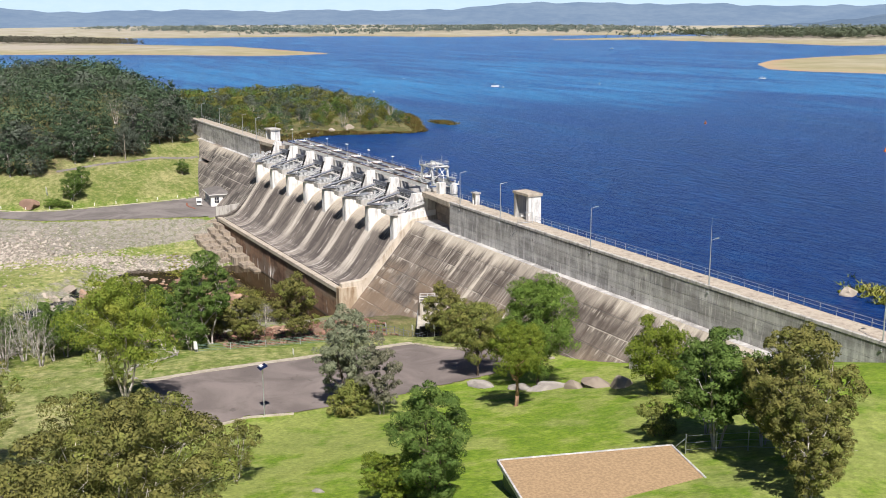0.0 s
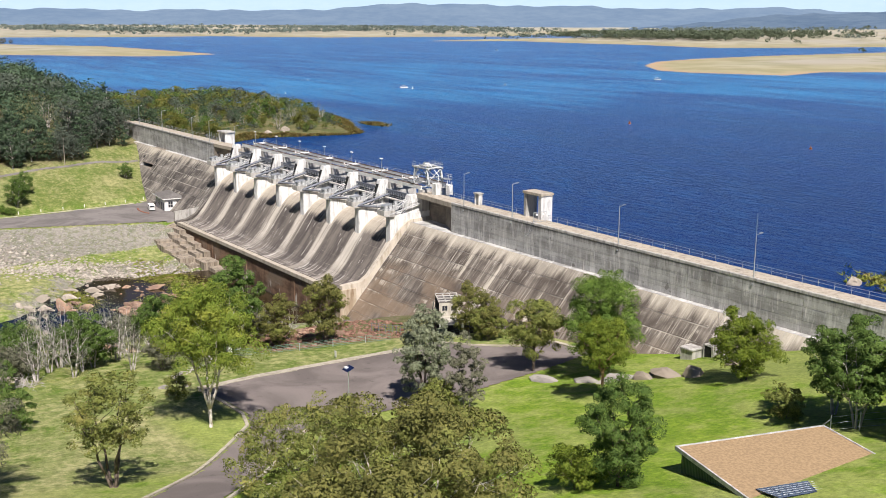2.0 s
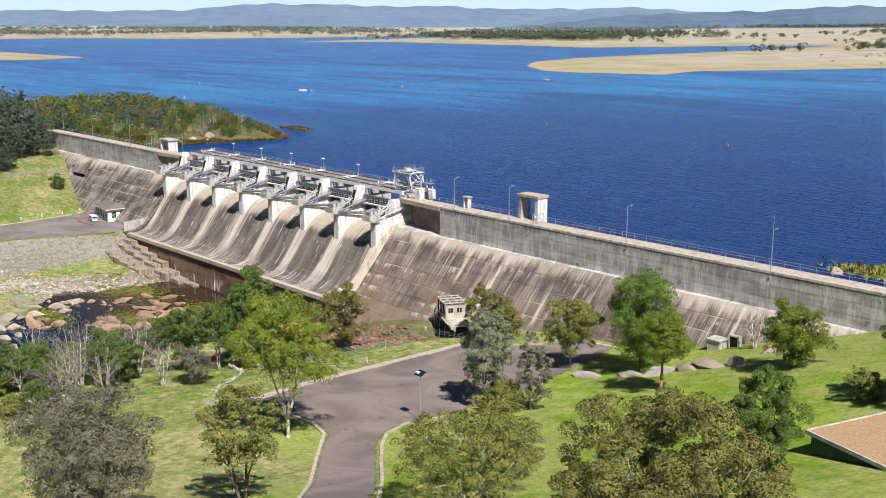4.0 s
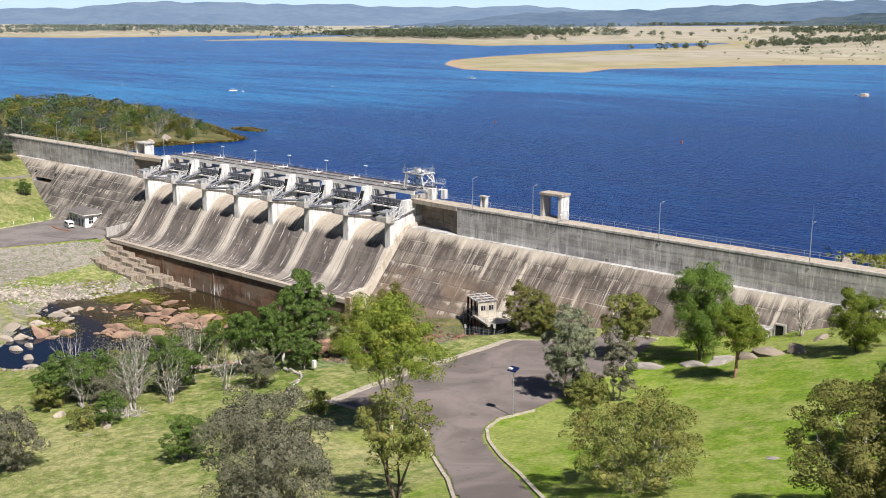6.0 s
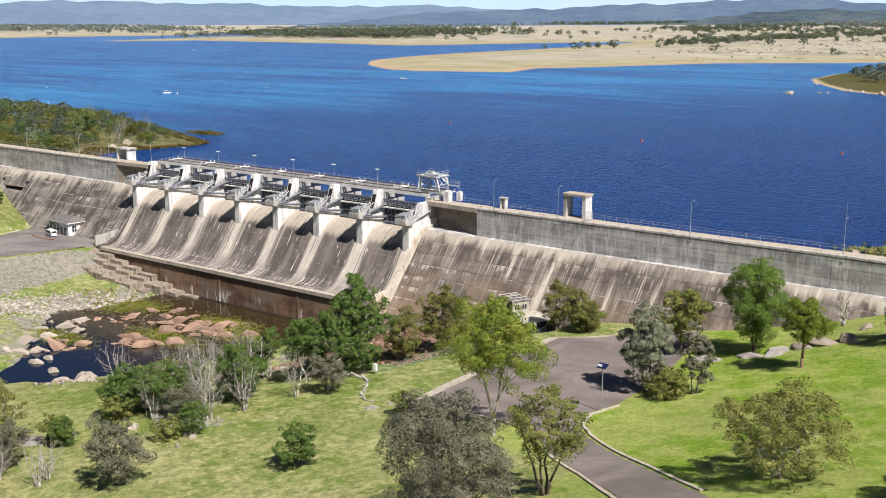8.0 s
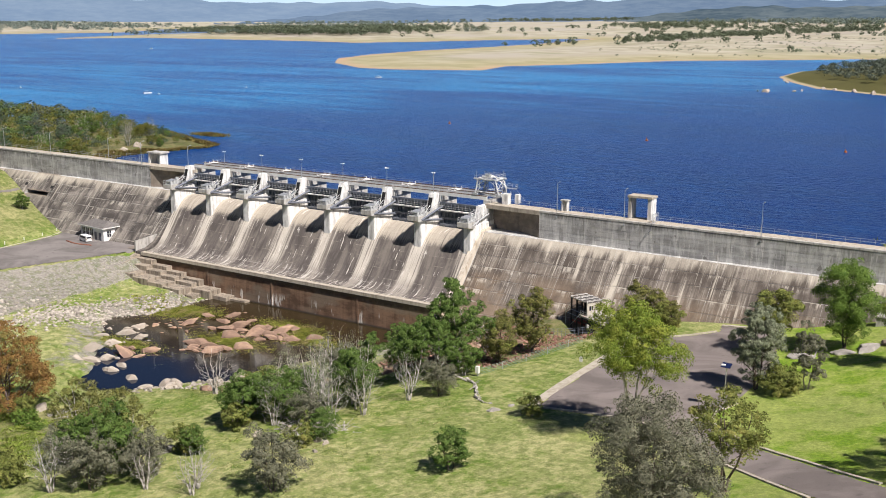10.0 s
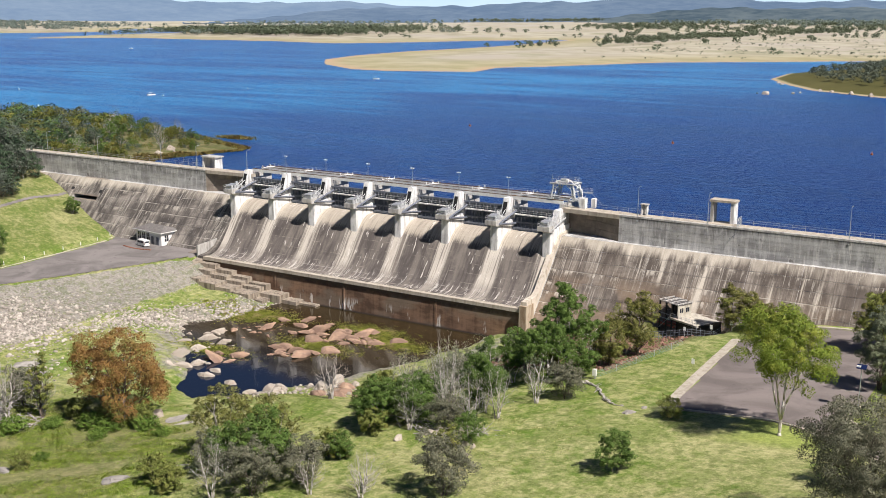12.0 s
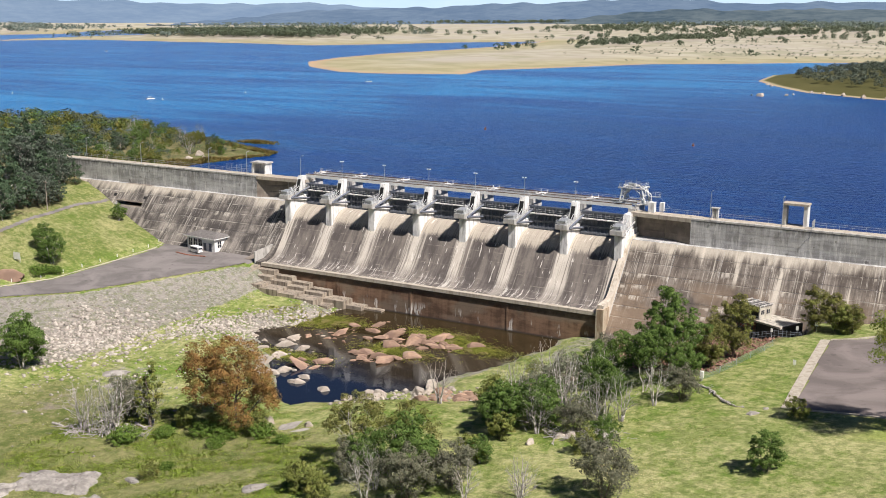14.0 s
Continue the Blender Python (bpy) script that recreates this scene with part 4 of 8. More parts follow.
part("wing_plate", Shape().prism([(-19.0, -33), (-19.0, -21.5), (-21.0, -21.9), (-30.0, -24.0), (-30.0, -33)], -104.6, -102.25), M_STEPC, dam, "sloping pale wing wall beside the steps")
part("wing_wall", Shape().prism([(-12.0, -33), (-12.0, -20.2), (-18.0, -21.0), (-18.0, -33)], -109.5, -104.0), M_DARKC, dam, "low grey wing wall")

# ---- gates, hoists, bridge and crane ----
def railing(parent, points, h=1.1, gap=2.0, r=0.03, rails=(1.0, 0.55), mat=None):
    """Posts and rails along a line of points, as parts of parent."""
    mat = mat or M_STEEL
    for a, b in zip(points[:-1], points[1:]):
        a, b = Vector(a), Vector(b)
        n = max(1, round((b - a).length / gap))
        for i in range(n + 1):
            p = a.lerp(b, i / n)
            part("post", Shape().tube(p, p + Vector((0, 0, h)), r, n=5), mat, parent)
        for f in rails:
            part("rail", Shape().tube(a + Vector((0, 0, h * f)), b + Vector((0, 0, h * f)), r * 0.9, n=5), mat, parent)


def arc_y(z, r=10.0):
    return -7.5 + math.sqrt(r * r - (z + 3.5) ** 2)


def make_gate():
    g = thing("radial_gate", "dark ribbed steel radial gate between piers", "gate", "spillway gates", at=(PIERS[0] + BAY / 2, 0, 0))
    half = BAY / 2 - 1.2
    zs = list(np.linspace(-7.0, -0.7, 11))
    outer, inner = [(arc_y(z), z) for z in zs], [(arc_y(z) - 0.12, z) for z in zs]
    part("skin_plate", Shape().prism(outer + inner[::-1], -half, half), M_DARKSTEEL, g)
    for i in range(12):
        x = -half + 0.3 + (2 * half - 0.6) * i / 11
        part("rib", Shape().prism([(arc_y(z) - 0.12, z) for z in zs] + [(arc_y(z) - 0.5, z) for z in zs[::-1]], x - 0.06, x + 0.06), M_DARKSTEEL, g)
    for z in (-6.4, -4.8, -2.9, -0.85):
        part("stiffener", Shape().box(-half, half, arc_y(z) - 0.75, arc_y(z) - 0.45, z - 0.22, z + 0.22), M_DARKSTEEL, g)
    for sx in (-1, 1):
        for z in (-5.2, -1.8):
            part("gate_arm", Shape().bar((sx * (half - 0.35), -6.8, -4.1), (sx * (half - 0.9), arc_y(z) - 0.6, z), 0.42), M_DARKSTEEL, g)
    y = arc_y(-2.9) - 1.5
    part("walkway", Shape().box(-half, half, y, y + 0.8, -2.85, -2.62), M_PALE, g, "pale grating walkway")
    railing(g, [(-half, y, -2.62), (half, y, -2.62)], 1.1, 2.4, 0.035, mat=M_PAINT)
    return g


gate = make_gate()
for k in range(1, 7):
    copy_thing(gate, pose(PIERS[k] + BAY / 2, 0, 0))


def make_hoist():
    h = thing("gate_hoist", "grey winch hoist with railings on a pier platform", "hoist", "gate hoists", at=(PIERS[0], 0, -3.1))
    part("bed_frame", Shape().box(-1.3, 1.3, -8.0, -4.6, 0.0, 0.22), M_PAINT, h)
    for y in (-7.3, -6.1):
        part("winch_drum", Shape().tube((-0.9, y, 0.75), (0.9, y, 0.75), 0.48, n=14), M_STEEL, h)
        for x in (-0.95, 0.95):
            part("bearing", Shape().prism([(y - 0.4, 0.2), (y + 0.4, 0.2), (y + 0.15, 1.1), (y - 0.15, 1.1)], x - 0.12, x + 0.12), M_PAINT, h)
    part("motor", Shape().tube((-0.55, -5.1, 0.62), (0.45, -5.1, 0.62), 0.34, n=12).box(-0.4, 0.3, -5.35, -4.85, 0.2, 0.5), M_PAINT, h)
    part("gear_case", Shape().box(0.55, 1.1, -5.6, -4.7, 0.2, 1.1), M_PAINT, h)
    for x in (-1.5, 1.5):
        part("inclined_walkway", Shape().prism([(-7.6, -1.0), (-7.4, -1.18), (1.4, 0.82), (1.4, 1.05), (1.2, 1.05)], x - 0.14, x + 0.14), M_PAINT, h)
        for i in range(6):
            f = (i + 0.5) / 6
            part("walkway_post", Shape().tube((x, -7.4 + 8.8 * f, -0.9 + 2.0 * f), (x, -7.4 + 8.8 * f, 0.2 + 2.0 * f), 0.035, n=5), M_PAINT, h)
        for up in (0.6, 1.15):
            part("walkway_rail", Shape().tube((x, -7.4, -0.95 + up), (x, 1.4, 1.05 + up), 0.035, n=5), M_PAINT, h)
        part("brace", Shape().bar((x, -2.2, 0.1), (x * 0.76, -3.4, -1.1), 0.16), M_DARKSTEEL, h)
    part("control_box", Shape().box(-0.9, -0.3, -4.2, -3.5, 0.0, 1.7), M_PAINT, h)
    part("rope_guard", Shape().prism([(-7.9, 0.9), (-5.6, 1.35), (-5.6, 1.45), (-7.9, 1.0)], -1.0, 1.0), M_STEEL, h)
    part("stair_string", Shape().bar((-0.7, -4.4, 0.1), (-0.5, -1.4, 1.8), 0.14), M_PAINT, h)
    part("stair_string", Shape().bar((0.7, -4.4, 0.1), (0.5, -1.4, 1.8), 0.14), M_PAINT, h)
    railing(h, [(-1.5, -4.6, 0), (-1.5, -8.2, 0), (1.5, -8.2, 0), (1.5, -4.6, 0)], 1.1, 1.2, 0.035, mat=M_PAINT)
    return h


hoist = make_hoist()
for k in range(1, 8):
    copy_thing(hoist, pose(PIERS[k], 0, -3.1))

bridge = thing("service_bridge", "long pale steel service bridge with two rusty crane rails", "bridge")
FRONT, BACK = 2.97, 10.0
for k in range(7):
    a, b = PIERS[k] + 0.03, PIERS[k + 1] - 0.03
    part("girder", Shape().box(a, b, FRONT - 0.16, FRONT + 0.16, 0.75, 1.62), M_WHITE, bridge)
    part("girder", Shape().box(a, b, BACK - 0.14, BACK + 0.14, 1.0, 1.62), M_WHITE, bridge)
    part("girder", Shape().box(a, b, 6.78, 7.02, 1.0, 1.62), M_WHITE, bridge)
    for y, z in ((FRONT, 1.63), (6.9, 1.63), (BACK, 1.63)):
        part("crane_rail", Shape().box(a, b, y - 0.16, y + 0.16, z, z + 0.05), M_RUST, bridge, "rusty crane rail")
        part("crane_rail", Shape().box(a, b, y - 0.05, y + 0.05, z + 0.051, z + 0.17), M_RUST, bridge)
    for i in range(3):
        x = a + (b - a) * (i + 0.5) / 3
        part("cross_beam", Shape().box(x - 0.09, x + 0.09, FRONT + 0.2, BACK - 0.2, 0.85, 1.05), M_PAINT, bridge)
    part("walkway", Shape().box(a, b, FRONT + 0.5, FRONT + 1.2, 1.06, 1.13), M_STEEL, bridge)
for k in range(8):
    x = PIERS[k]
    part("bearing_block", Shape().box(x - 0.9, x + 0.9, 2.62, 10.4, -5.5, 0.74), M_GREYC, bridge)
    part("pier_platform", Shape().box(x + 1.0, x + 3.0, FRONT + 3.0, BACK - 0.2, 1.5, 1.67), M_PALE, bridge, "pale platform between the rails")
    for dx, y in ((1.1, FRONT + 3.2), (2.9, FRONT + 3.2), (1.1, BACK - 0.4), (2.9, BACK - 0.4)):
        part("buffer_post", Shape().box(x + dx - 0.08, x + dx + 0.08, y - 0.08, y + 0.08, 1.67, 2.3), M_PALE, bridge)
railing(bridge, [(PIERS[0], FRONT + 1.3, 1.13), (PIERS[7], FRONT + 1.3, 1.13)], 1.0, 3.6, 0.03, mat=M_PAINT)
railing(bridge, [(PIERS[0], BACK + 0.4, 1.4), (PIERS[7], BACK + 0.4, 1.4)], 1.0, 3.6, 0.03, mat=M_PAINT)

crane = thing("gantry_crane", "pale steel gantry crane with trussed legs and cabin", "crane", at=(1.1, 0, 0))
LEFT, RIGHT, TOP, REAR = -4.6, 2.2, 5.9, 6.9
for y in (FRONT, REAR):
    for x, lean_ in ((LEFT, 0.7), (RIGHT, -0.9)):
        part("leg", Shape().bar((x, y, 1.95), (x + lean_, y, TOP - 0.2), 0.34), M_PAINT, crane)
        part("wheel_box", Shape().box(x - 0.8, x + 0.8, y - 0.28, y + 0.28, 1.9, 2.4), M_PAINT, crane)
        for i in range(3):
            z0, z1 = 2.5 + 1.05 * i, 3.55 + 1.05 * i
            part("lattice", Shape().bar((x + lean_ * (z0 - 1.3) / 4.6, y, z0), (x + lean_ * (z1 - 1.3) / 4.6 + (0.8 if lean_ > 0 else -0.8), y, z1), 0.1), M_PAINT, crane)
        part("inner_post", Shape().bar((x + (0.9 if lean_ > 0 else -0.9), y, 2.4), (x + lean_ + (0.7 if lean_ > 0 else -0.7), y, TOP - 0.4), 0.14), M_PAINT, crane)
    part("beam", Shape().bar((LEFT - 0.4, y, TOP), (RIGHT - 0.2, y, TOP), 0.34), M_PAINT, crane)
    part("brace", Shape().bar((LEFT + 0.6, y, 4.2), (-1.6, y, TOP), 0.16).bar((RIGHT - 0.7, y, 4.2), (-0.9, y, TOP), 0.16), M_PAINT, crane)
    part("tie", Shape().bar((LEFT + 0.1, y, 2.75), (RIGHT - 0.2, y, 2.75), 0.16), M_PAINT, crane)
for x in (LEFT + 0.7, RIGHT - 0.9):
    part("cross_beam", Shape().bar((x, FRONT, TOP), (x, REAR, TOP), 0.34), M_PAINT, crane)
    part("brace", Shape().bar((x, FRONT, 2.7), (x, REAR, TOP - 0.2), 0.14).bar((x, REAR, 2.7), (x, FRONT, TOP - 0.2), 0.14), M_PAINT, crane)
    part("cross_beam", Shape().bar((x, FRONT, 3.8), (x, REAR, 3.8), 0.16), M_PAINT, crane)
part("trolley", Shape().box(-3.2, -0.6, 3.6, 6.8, TOP + 0.18, TOP + 0.45), M_PAINT, crane)
part("winch_drum", Shape().tube((-2.9, 5.0, TOP + 0.8), (-1.2, 5.0, TOP + 0.8), 0.34, n=12), M_STEEL, crane)
part("motor_cover", Shape().box(-1.1, -0.5, 3.8, 4.6, TOP + 0.45, TOP + 1.0), M_WHITE, crane)
part("jib", Shape().bar((-0.9, 5.0, TOP + 0.9), (RIGHT + 0.9, 5.0, 4.4), 0.16).bar((RIGHT + 0.9, 5.0, 4.4), (RIGHT + 0.9, 5.0, 1.6), 0.12), M_WHITE, crane)
part("hook_rope", Shape().tube((-2.0, 5.0, TOP + 0.2), (-2.0, 5.0, 3.4), 0.04, n=5), M_DARKSTEEL, crane)
part("cabin", Shape().box(3.0, 4.6, 3.2, 4.8, 0.17, 2.7), M_PALE, crane, "white cabin at the crane's foot")
part("cabin", Shape().box(5.2, 6.2, 5.6, 6.8, 0.17, 2.4), M_PALE, crane)
for x, y in ((LEFT + 0.3, FRONT), (RIGHT - 1.0, REAR), (-1.6, REAR)):
    part("mast", Shape().tube((x, y, TOP), (x, y, TOP + 2.2), 0.04, n=5), M_STEEL, crane)
part("side_platform", Shape().box(RIGHT - 0.3, RIGHT + 2.6, 6.4, 7.6, 3.5, 3.62), M_STEEL, crane)
railing(crane, [(RIGHT - 0.3, 7.6, 3.62), (RIGHT + 2.6, 7.6, 3.62), (RIGHT + 2.6, 6.4, 3.62)], 1.0, 1.4, 0.03, mat=M_PAINT)
railing(crane, [(LEFT, FRONT - 0.3, TOP + 0.2), (RIGHT - 0.6, FRONT - 0.3, TOP + 0.2), (RIGHT - 0.6, REAR + 0.3, TOP + 0.2), (LEFT, REAR + 0.3, TOP + 0.2)], 1.0, 1.5, 0.03, mat=M_PAINT)
part("stair_rail", Shape().tube((RIGHT + 2.6, 6.8, 3.6), (RIGHT + 6.2, 5.0, 1.3), 0.04, n=5), M_PAINT, crane)

# lamps
def make_pier_lamp():
    p = thing("pier_lamp", "slim grey lamp post with twin white floodlights", "lamp post", "lamps on the piers", at=(PIERS[1], 0.9, 1.5))
    part("pole", Shape().tube((0, 0, 0), (0, 0, 5.2), 0.09, 0.06, 7), M_STEEL, p)
    part("cross_arm", Shape().bar((-0.5, 0, 5.1), (0.5, 0, 5.1), 0.09), M_STEEL, p)
    for x in (-0.5, 0.5):
        part("floodlight", Shape().prism([(-0.3, 5.08), (0.12, 5.1), (0.12, 5.28), (-0.27, 5.22)], x * 0.7 - 0.2, x * 0.7 + 0.2), M_WHITE, p)
    part("base_plate", Shape().box(-0.2, 0.2, -0.2, 0.2, 0, 0.05), M_STEEL, p)
    return p


pier_lamp = make_pier_lamp()
for k in range(2, 7):
    copy_thing(pier_lamp, pose(PIERS[k], 0.9, 1.5))


def make_crest_lamp():
    p = thing("street_lamp", "tall thin grey lamp post on the dam's crest", "lamp post", "lamps on the crest", at=(20.6, 0.5, 0.3))
    part("pole", Shape().tube((0, 0, -1.4), (0, 0, 6.9), 0.11, 0.06, 7), M_STEEL, p)
    part("arm", Shape().tube((0, 0, 6.8), (0, 1.0, 7.0), 0.045, n=5), M_STEEL, p)
    part("lantern", Shape().prism([(0.8, 6.92), (1.5, 6.98), (1.45, 7.12), (0.8, 7.08)], -0.13, 0.13), M_STEEL, p)
    part("bracket", Shape().box(-0.15, 0.15, -0.3, 0.0, -1.3, -1.0), M_STEEL, p)
    return p


crest_lamp = make_crest_lamp()
for x in (37.6, 68.7, 130.8, -192.0, -167.0, -138.0, -122.8, -102.3):
    copy_thing(crest_lamp, pose(x, 0.5, 0.3))
tall = copy_thing(crest_lamp, pose(99.2, 0.5, 0.3))
part("aerial", Shape().tube((0, 0, 6.9), (0, 0, 10.4), 0.05, 0.02, 5), M_STEEL, tall)

# crest railings, upstream side
for a, b in ((WEST, -124.5), (5.2, 36.5), (44.0, EAST)):
    fence = thing("crest_railing", "thin galvanised railing along the crest road", "railing", "crest railings")
    railing(fence, [(a, 4.75, 0.1), (b, 4.75, 0.1)], 1.15, 2.9, 0.04, (1.0, 0.55))

arch = thing("intake_shelter", "open square concrete shelter on the crest", "shelter")
# grey west wall, pale east wall: shaded and sunlit sides put into the colour
part("side_wall", Shape().box(37.0, 37.7, 4.0, 6.9, -3.6, 5.0), M_GREYC, arch)
part("side_wall", Shape().box(41.7, 42.6, 4.0, 6.9, -3.6, 5.0), M_PALE, arch)
part("roof_slab", Shape().prism([(3.8, 4.95), (7.1, 4.95), (7.1, 5.45), (3.8, 5.45)], 36.8, 42.8), M_DECK, arch)
part("floor_slab", Shape().box(37.7, 41.7, 4.92, 6.9, -0.3, 0.05), M_DECK, arch)
kiosk = thing("crest_kiosk", "small square concrete kiosk with a flat cap", "kiosk")
part("wall", Shape().box(20.1, 20.5, 3.7, 4.7, 0.1, 2.5).box(21.3, 21.7, 3.7, 4.7, 0.1, 2.5).box(20.5, 21.3, 4.4, 4.7, 0.1, 2.5), M_PALE, kiosk)
part("cap", Shape().box(19.9, 21.9, 3.5, 4.9, 2.5, 2.75), M_GREYC, kiosk)
tower = thing("crest_tower", "flat-roofed concrete valve tower on the crest", "tower")
part("wall", Shape().box(-123.9, -123.3, 4.2, 7.4, -3.6, 3.3).box(-119.2, -118.6, 4.2, 7.4, -3.6, 3.3).box(-123.3, -119.2, 7.0, 7.4, -3.6, 3.3), M_PALE, tower)
part("roof_slab", Shape().box(-124.3, -118.2, 3.9, 7.7, 3.3, 3.7), M_GREYC, tower)
gatepanel = thing("mesh_gate", "grey wire mesh gate across the crest road", "gate")
part("gate_frame", Shape().bar((44.4, 0.5, 0.1), (44.4, 0.5, 2.3), 0.08).bar((44.4, 3.8, 0.1), (44.4, 3.8, 2.3), 0.08).bar((44.4, 0.5, 2.25), (44.4, 3.8, 2.25), 0.08).bar((44.4, 0.5, 0.3), (44.4, 3.8, 0.3), 0.08), M_STEEL, gatepanel)
for i in range(14):
    part("wire", Shape().tube((44.4, 0.6 + 0.24 * i, 0.3), (44.4, 0.6 + 0.24 * i, 2.25), 0.018, n=4), M_STEEL, gatepanel)
for y in (1.2, 2.8):
    part("notice", Shape().box(44.34, 44.38, y, y + 0.5, 1.5, 1.95), M_WHITE, gatepanel, "small white notice")
part("stay", Shape().tube((44.4, 0.35, 0.2), (44.0, -0.6, -2.4), 0.04, n=5).tube((44.4, 0.35, -1.2), (43.2, -0.7, -2.4), 0.04, n=5), M_DARKSTEEL, gatepanel)
netting = thing("mesh_gate", "wire mesh fence across the crest beside the tower", "gate")
for i in range(6):
    x = -134.0 + 2.0 * i
    part("post", Shape().tube((x, 4.2, 0.1), (x, 4.2, 2.6), 0.05, n=5), M_STEEL, netting)
for z in (0.6, 1.3, 2.0, 2.5):
    part("wire", Shape().tube((-134, 4.2, z), (-124, 4.2, z), 0.02, n=4), M_STEEL, netting)

# ---- roads, kerbs and the buildings below the dam ----
def sheet(name, polygon, lift, step, mat, label, category):
    """A paved area laid over the land within a polygon."""
    xs, ys = [p[0] for p in polygon], [p[1] for p in polygon]
    X, Y = np.meshgrid(np.arange(min(xs) - step, max(xs) + 2 * step, step), np.arange(min(ys) - step, max(ys) + 2 * step, step), indexing="ij")
    d = inside_distance(X, Y, polygon)
    n, m = X.shape
    i = np.arange(n * m).reshape(n, m)
    q = np.stack([i[:-1, :-1], i[1:, :-1], i[1:, 1:], i[:-1, 1:]], -1).reshape(-1, 4)
    q = q[(d.ravel()[q] > -0.3 * step).all(1)]
    used = np.unique(q)
    remap = np.zeros(n * m, int)
    remap[used] = np.arange(len(used))
    v = np.stack([X, Y, ground(X, Y) + lift], -1).reshape(-1, 3)[used]
    return tagged(new(name, quick_mesh(name, v, remap[q], mat, True)), label, category, kind="structure")


CAR_PARK = [(56.4, -74.4), (55.9, -62), (55.2, -45), (54.6, -27.2), (59.5, -25.6), (63.5, -22.5), (67, -18), (66, -13.5), (77, -13), (81, -26), (84.5, -45), (84, -60), (82.4, -66), (83.6, -70.5), (87, -74.3), (93, -79.2), (101, -85.4), (112, -95), (125, -108), (119, -113.5), (106, -101), (95, -90.4), (86, -83.2), (81.4, -79.2), (78, -76.2), (73, -74.6)]
sheet("road", CAR_PARK, 0.10, 0.5, M_ROAD, "worn grey-brown asphalt car park and drive", "road")
WEST_ROAD = [(float(road_edges(y)[0]) - 1.0, y) for y in (-19, -30, -49, -69, -81, -110, -138)] + [(float(road_edges(y)[1]), y) for y in (-138, -95, -75, -62, -38, -20, -10)] + [(-136, -9.5), (-120, -13), (-108, -14)]
sheet("road", WEST_ROAD, 0.10, 0.8, M_ROADW, "grey asphalt yard and road below the west wall", "road")
TRACK = [(-165, -58), (-169.4, -41), (-172.4, -24), (-175.6, -6), (-177.2, -6), (-174.0, -24), (-171.0, -41), (-166.6, -58)]
sheet("road", TRACK, 0.14, 0.4, M_ROADW, "narrow paved track up the west bank", "road")


def kerb(points, width, height, mat, label, lift=0.0):
    """Kerb stones laid end to end along a line."""
    k = thing("kerb", label, "kerb", kind="structure")
    line = [Vector((x, y)) for x, y in points]
    for a, b in zip(line[:-1], line[1:]):
        n = max(1, round((b - a).length / 2.4))
        d = (b - a).normalized()
        s = Vector((-d.y, d.x)) * width / 2
        for i in range(n):
            p, q = a.lerp(b, (i + 0.01) / n), a.lerp(b, (i + 0.99) / n)
            v = []
            for c in (p - s, q - s, q + s, p + s):
                g = float(ground(c.x, c.y)) + lift
                v += [(c.x, c.y, g - 0.25), (c.x, c.y, g + height)]
            part("kerb_stone", Shape().add(v, [(0, 2, 4, 6), (1, 7, 5, 3), (0, 1, 3, 2), (2, 3, 5, 4), (4, 5, 7, 6), (6, 7, 1, 0)]), mat, k)
    return k


kerb([(55.4, -74.6), (54.9, -62), (54.2, -45), (53.6, -27)], 1.9, 0.14, M_KERB, "broad tan concrete kerb beside the car park")
kerb([(54.6, -26.9), (59.3, -25.2), (63.1, -22.1), (66.5, -17.8)], 0.5, 0.22, M_KERB, "pale concrete kerb round the planted corner")
kerb([(56.2, -74.9), (73, -75.1), (78, -76.6), (81.4, -79.6), (86, -83.6), (95, -90.8), (106, -101.4)], 0.45, 0.22, M_KERB, "pale concrete kerb along the drive")
kerb([(84.6, -60), (82.9, -66), (84.0, -70.3), (87.3, -73.9), (93.3, -78.8), (101.3, -85), (112.3, -94.6)], 0.45, 0.22, M_KERB, "pale concrete kerb along the lawn")
kerb([(66, -13.0), (77, -12.4)], 0.9, 0.3, M_KERB, "low concrete ledge at the dam's toe")
kerb([(float(road_edges(y)[1]) - 0.3, y) for y in (-10, -20, -30, -38, -50, -62, -75, -95)], 0.3, 0.14, M_KERB, "thin kerb along the west road")

bollards = [(float(road_edges(y)[1]) - 1.6, y) for y in range(-78, -12, 7)]
bollard = None
for x, y in bollards:
    if bollard is None:
        bollard = thing("bollard", "low white timber bollard beside the road", "bollard", "bollards on the west road", at=(x, y, float(ground(x, y))))
        part("post", Shape().tube((0, 0, -0.2), (0, 0, 0.9), 0.11, n=7), M_WHITE, bollard)
        part("cap", Shape().tube((0, 0, 0.9), (0, 0, 0.97), 0.12, 0.04, 7), M_WHITE, bollard)
    else:
        copy_thing(bollard, pose(x, y, float(ground(x, y))))

# control building
M_ROOFG = plain("grey_roof_sheet", (0.20, 0.185, 0.17), 0.7, vary=0.4)
hut = thing("control_building", "low white control building with grey hipped roof", "building", at=(-128.1, -11.9, -21.25))
hut.rotation_euler = (0, 0, radians(-6))
HW, HD, HH = 6.0, 3.4, 4.2
part("wall", Shape().box(-HW, HW, -HD, HD, -0.5, HH), M_WHITE, hut)
roof = Shape().add([(-HW - 0.7, -HD - 0.7, HH), (HW + 0.7, -HD - 0.7, HH), (HW + 0.7, HD + 0.7, HH), (-HW - 0.7, HD + 0.7, HH), (-HW + 2.6, 0, HH + 1.35), (HW - 2.6, 0, HH + 1.35)], [(0, 1, 5, 4), (1, 2, 5), (2, 3, 4, 5), (3, 0, 4), (3, 2, 1, 0)])
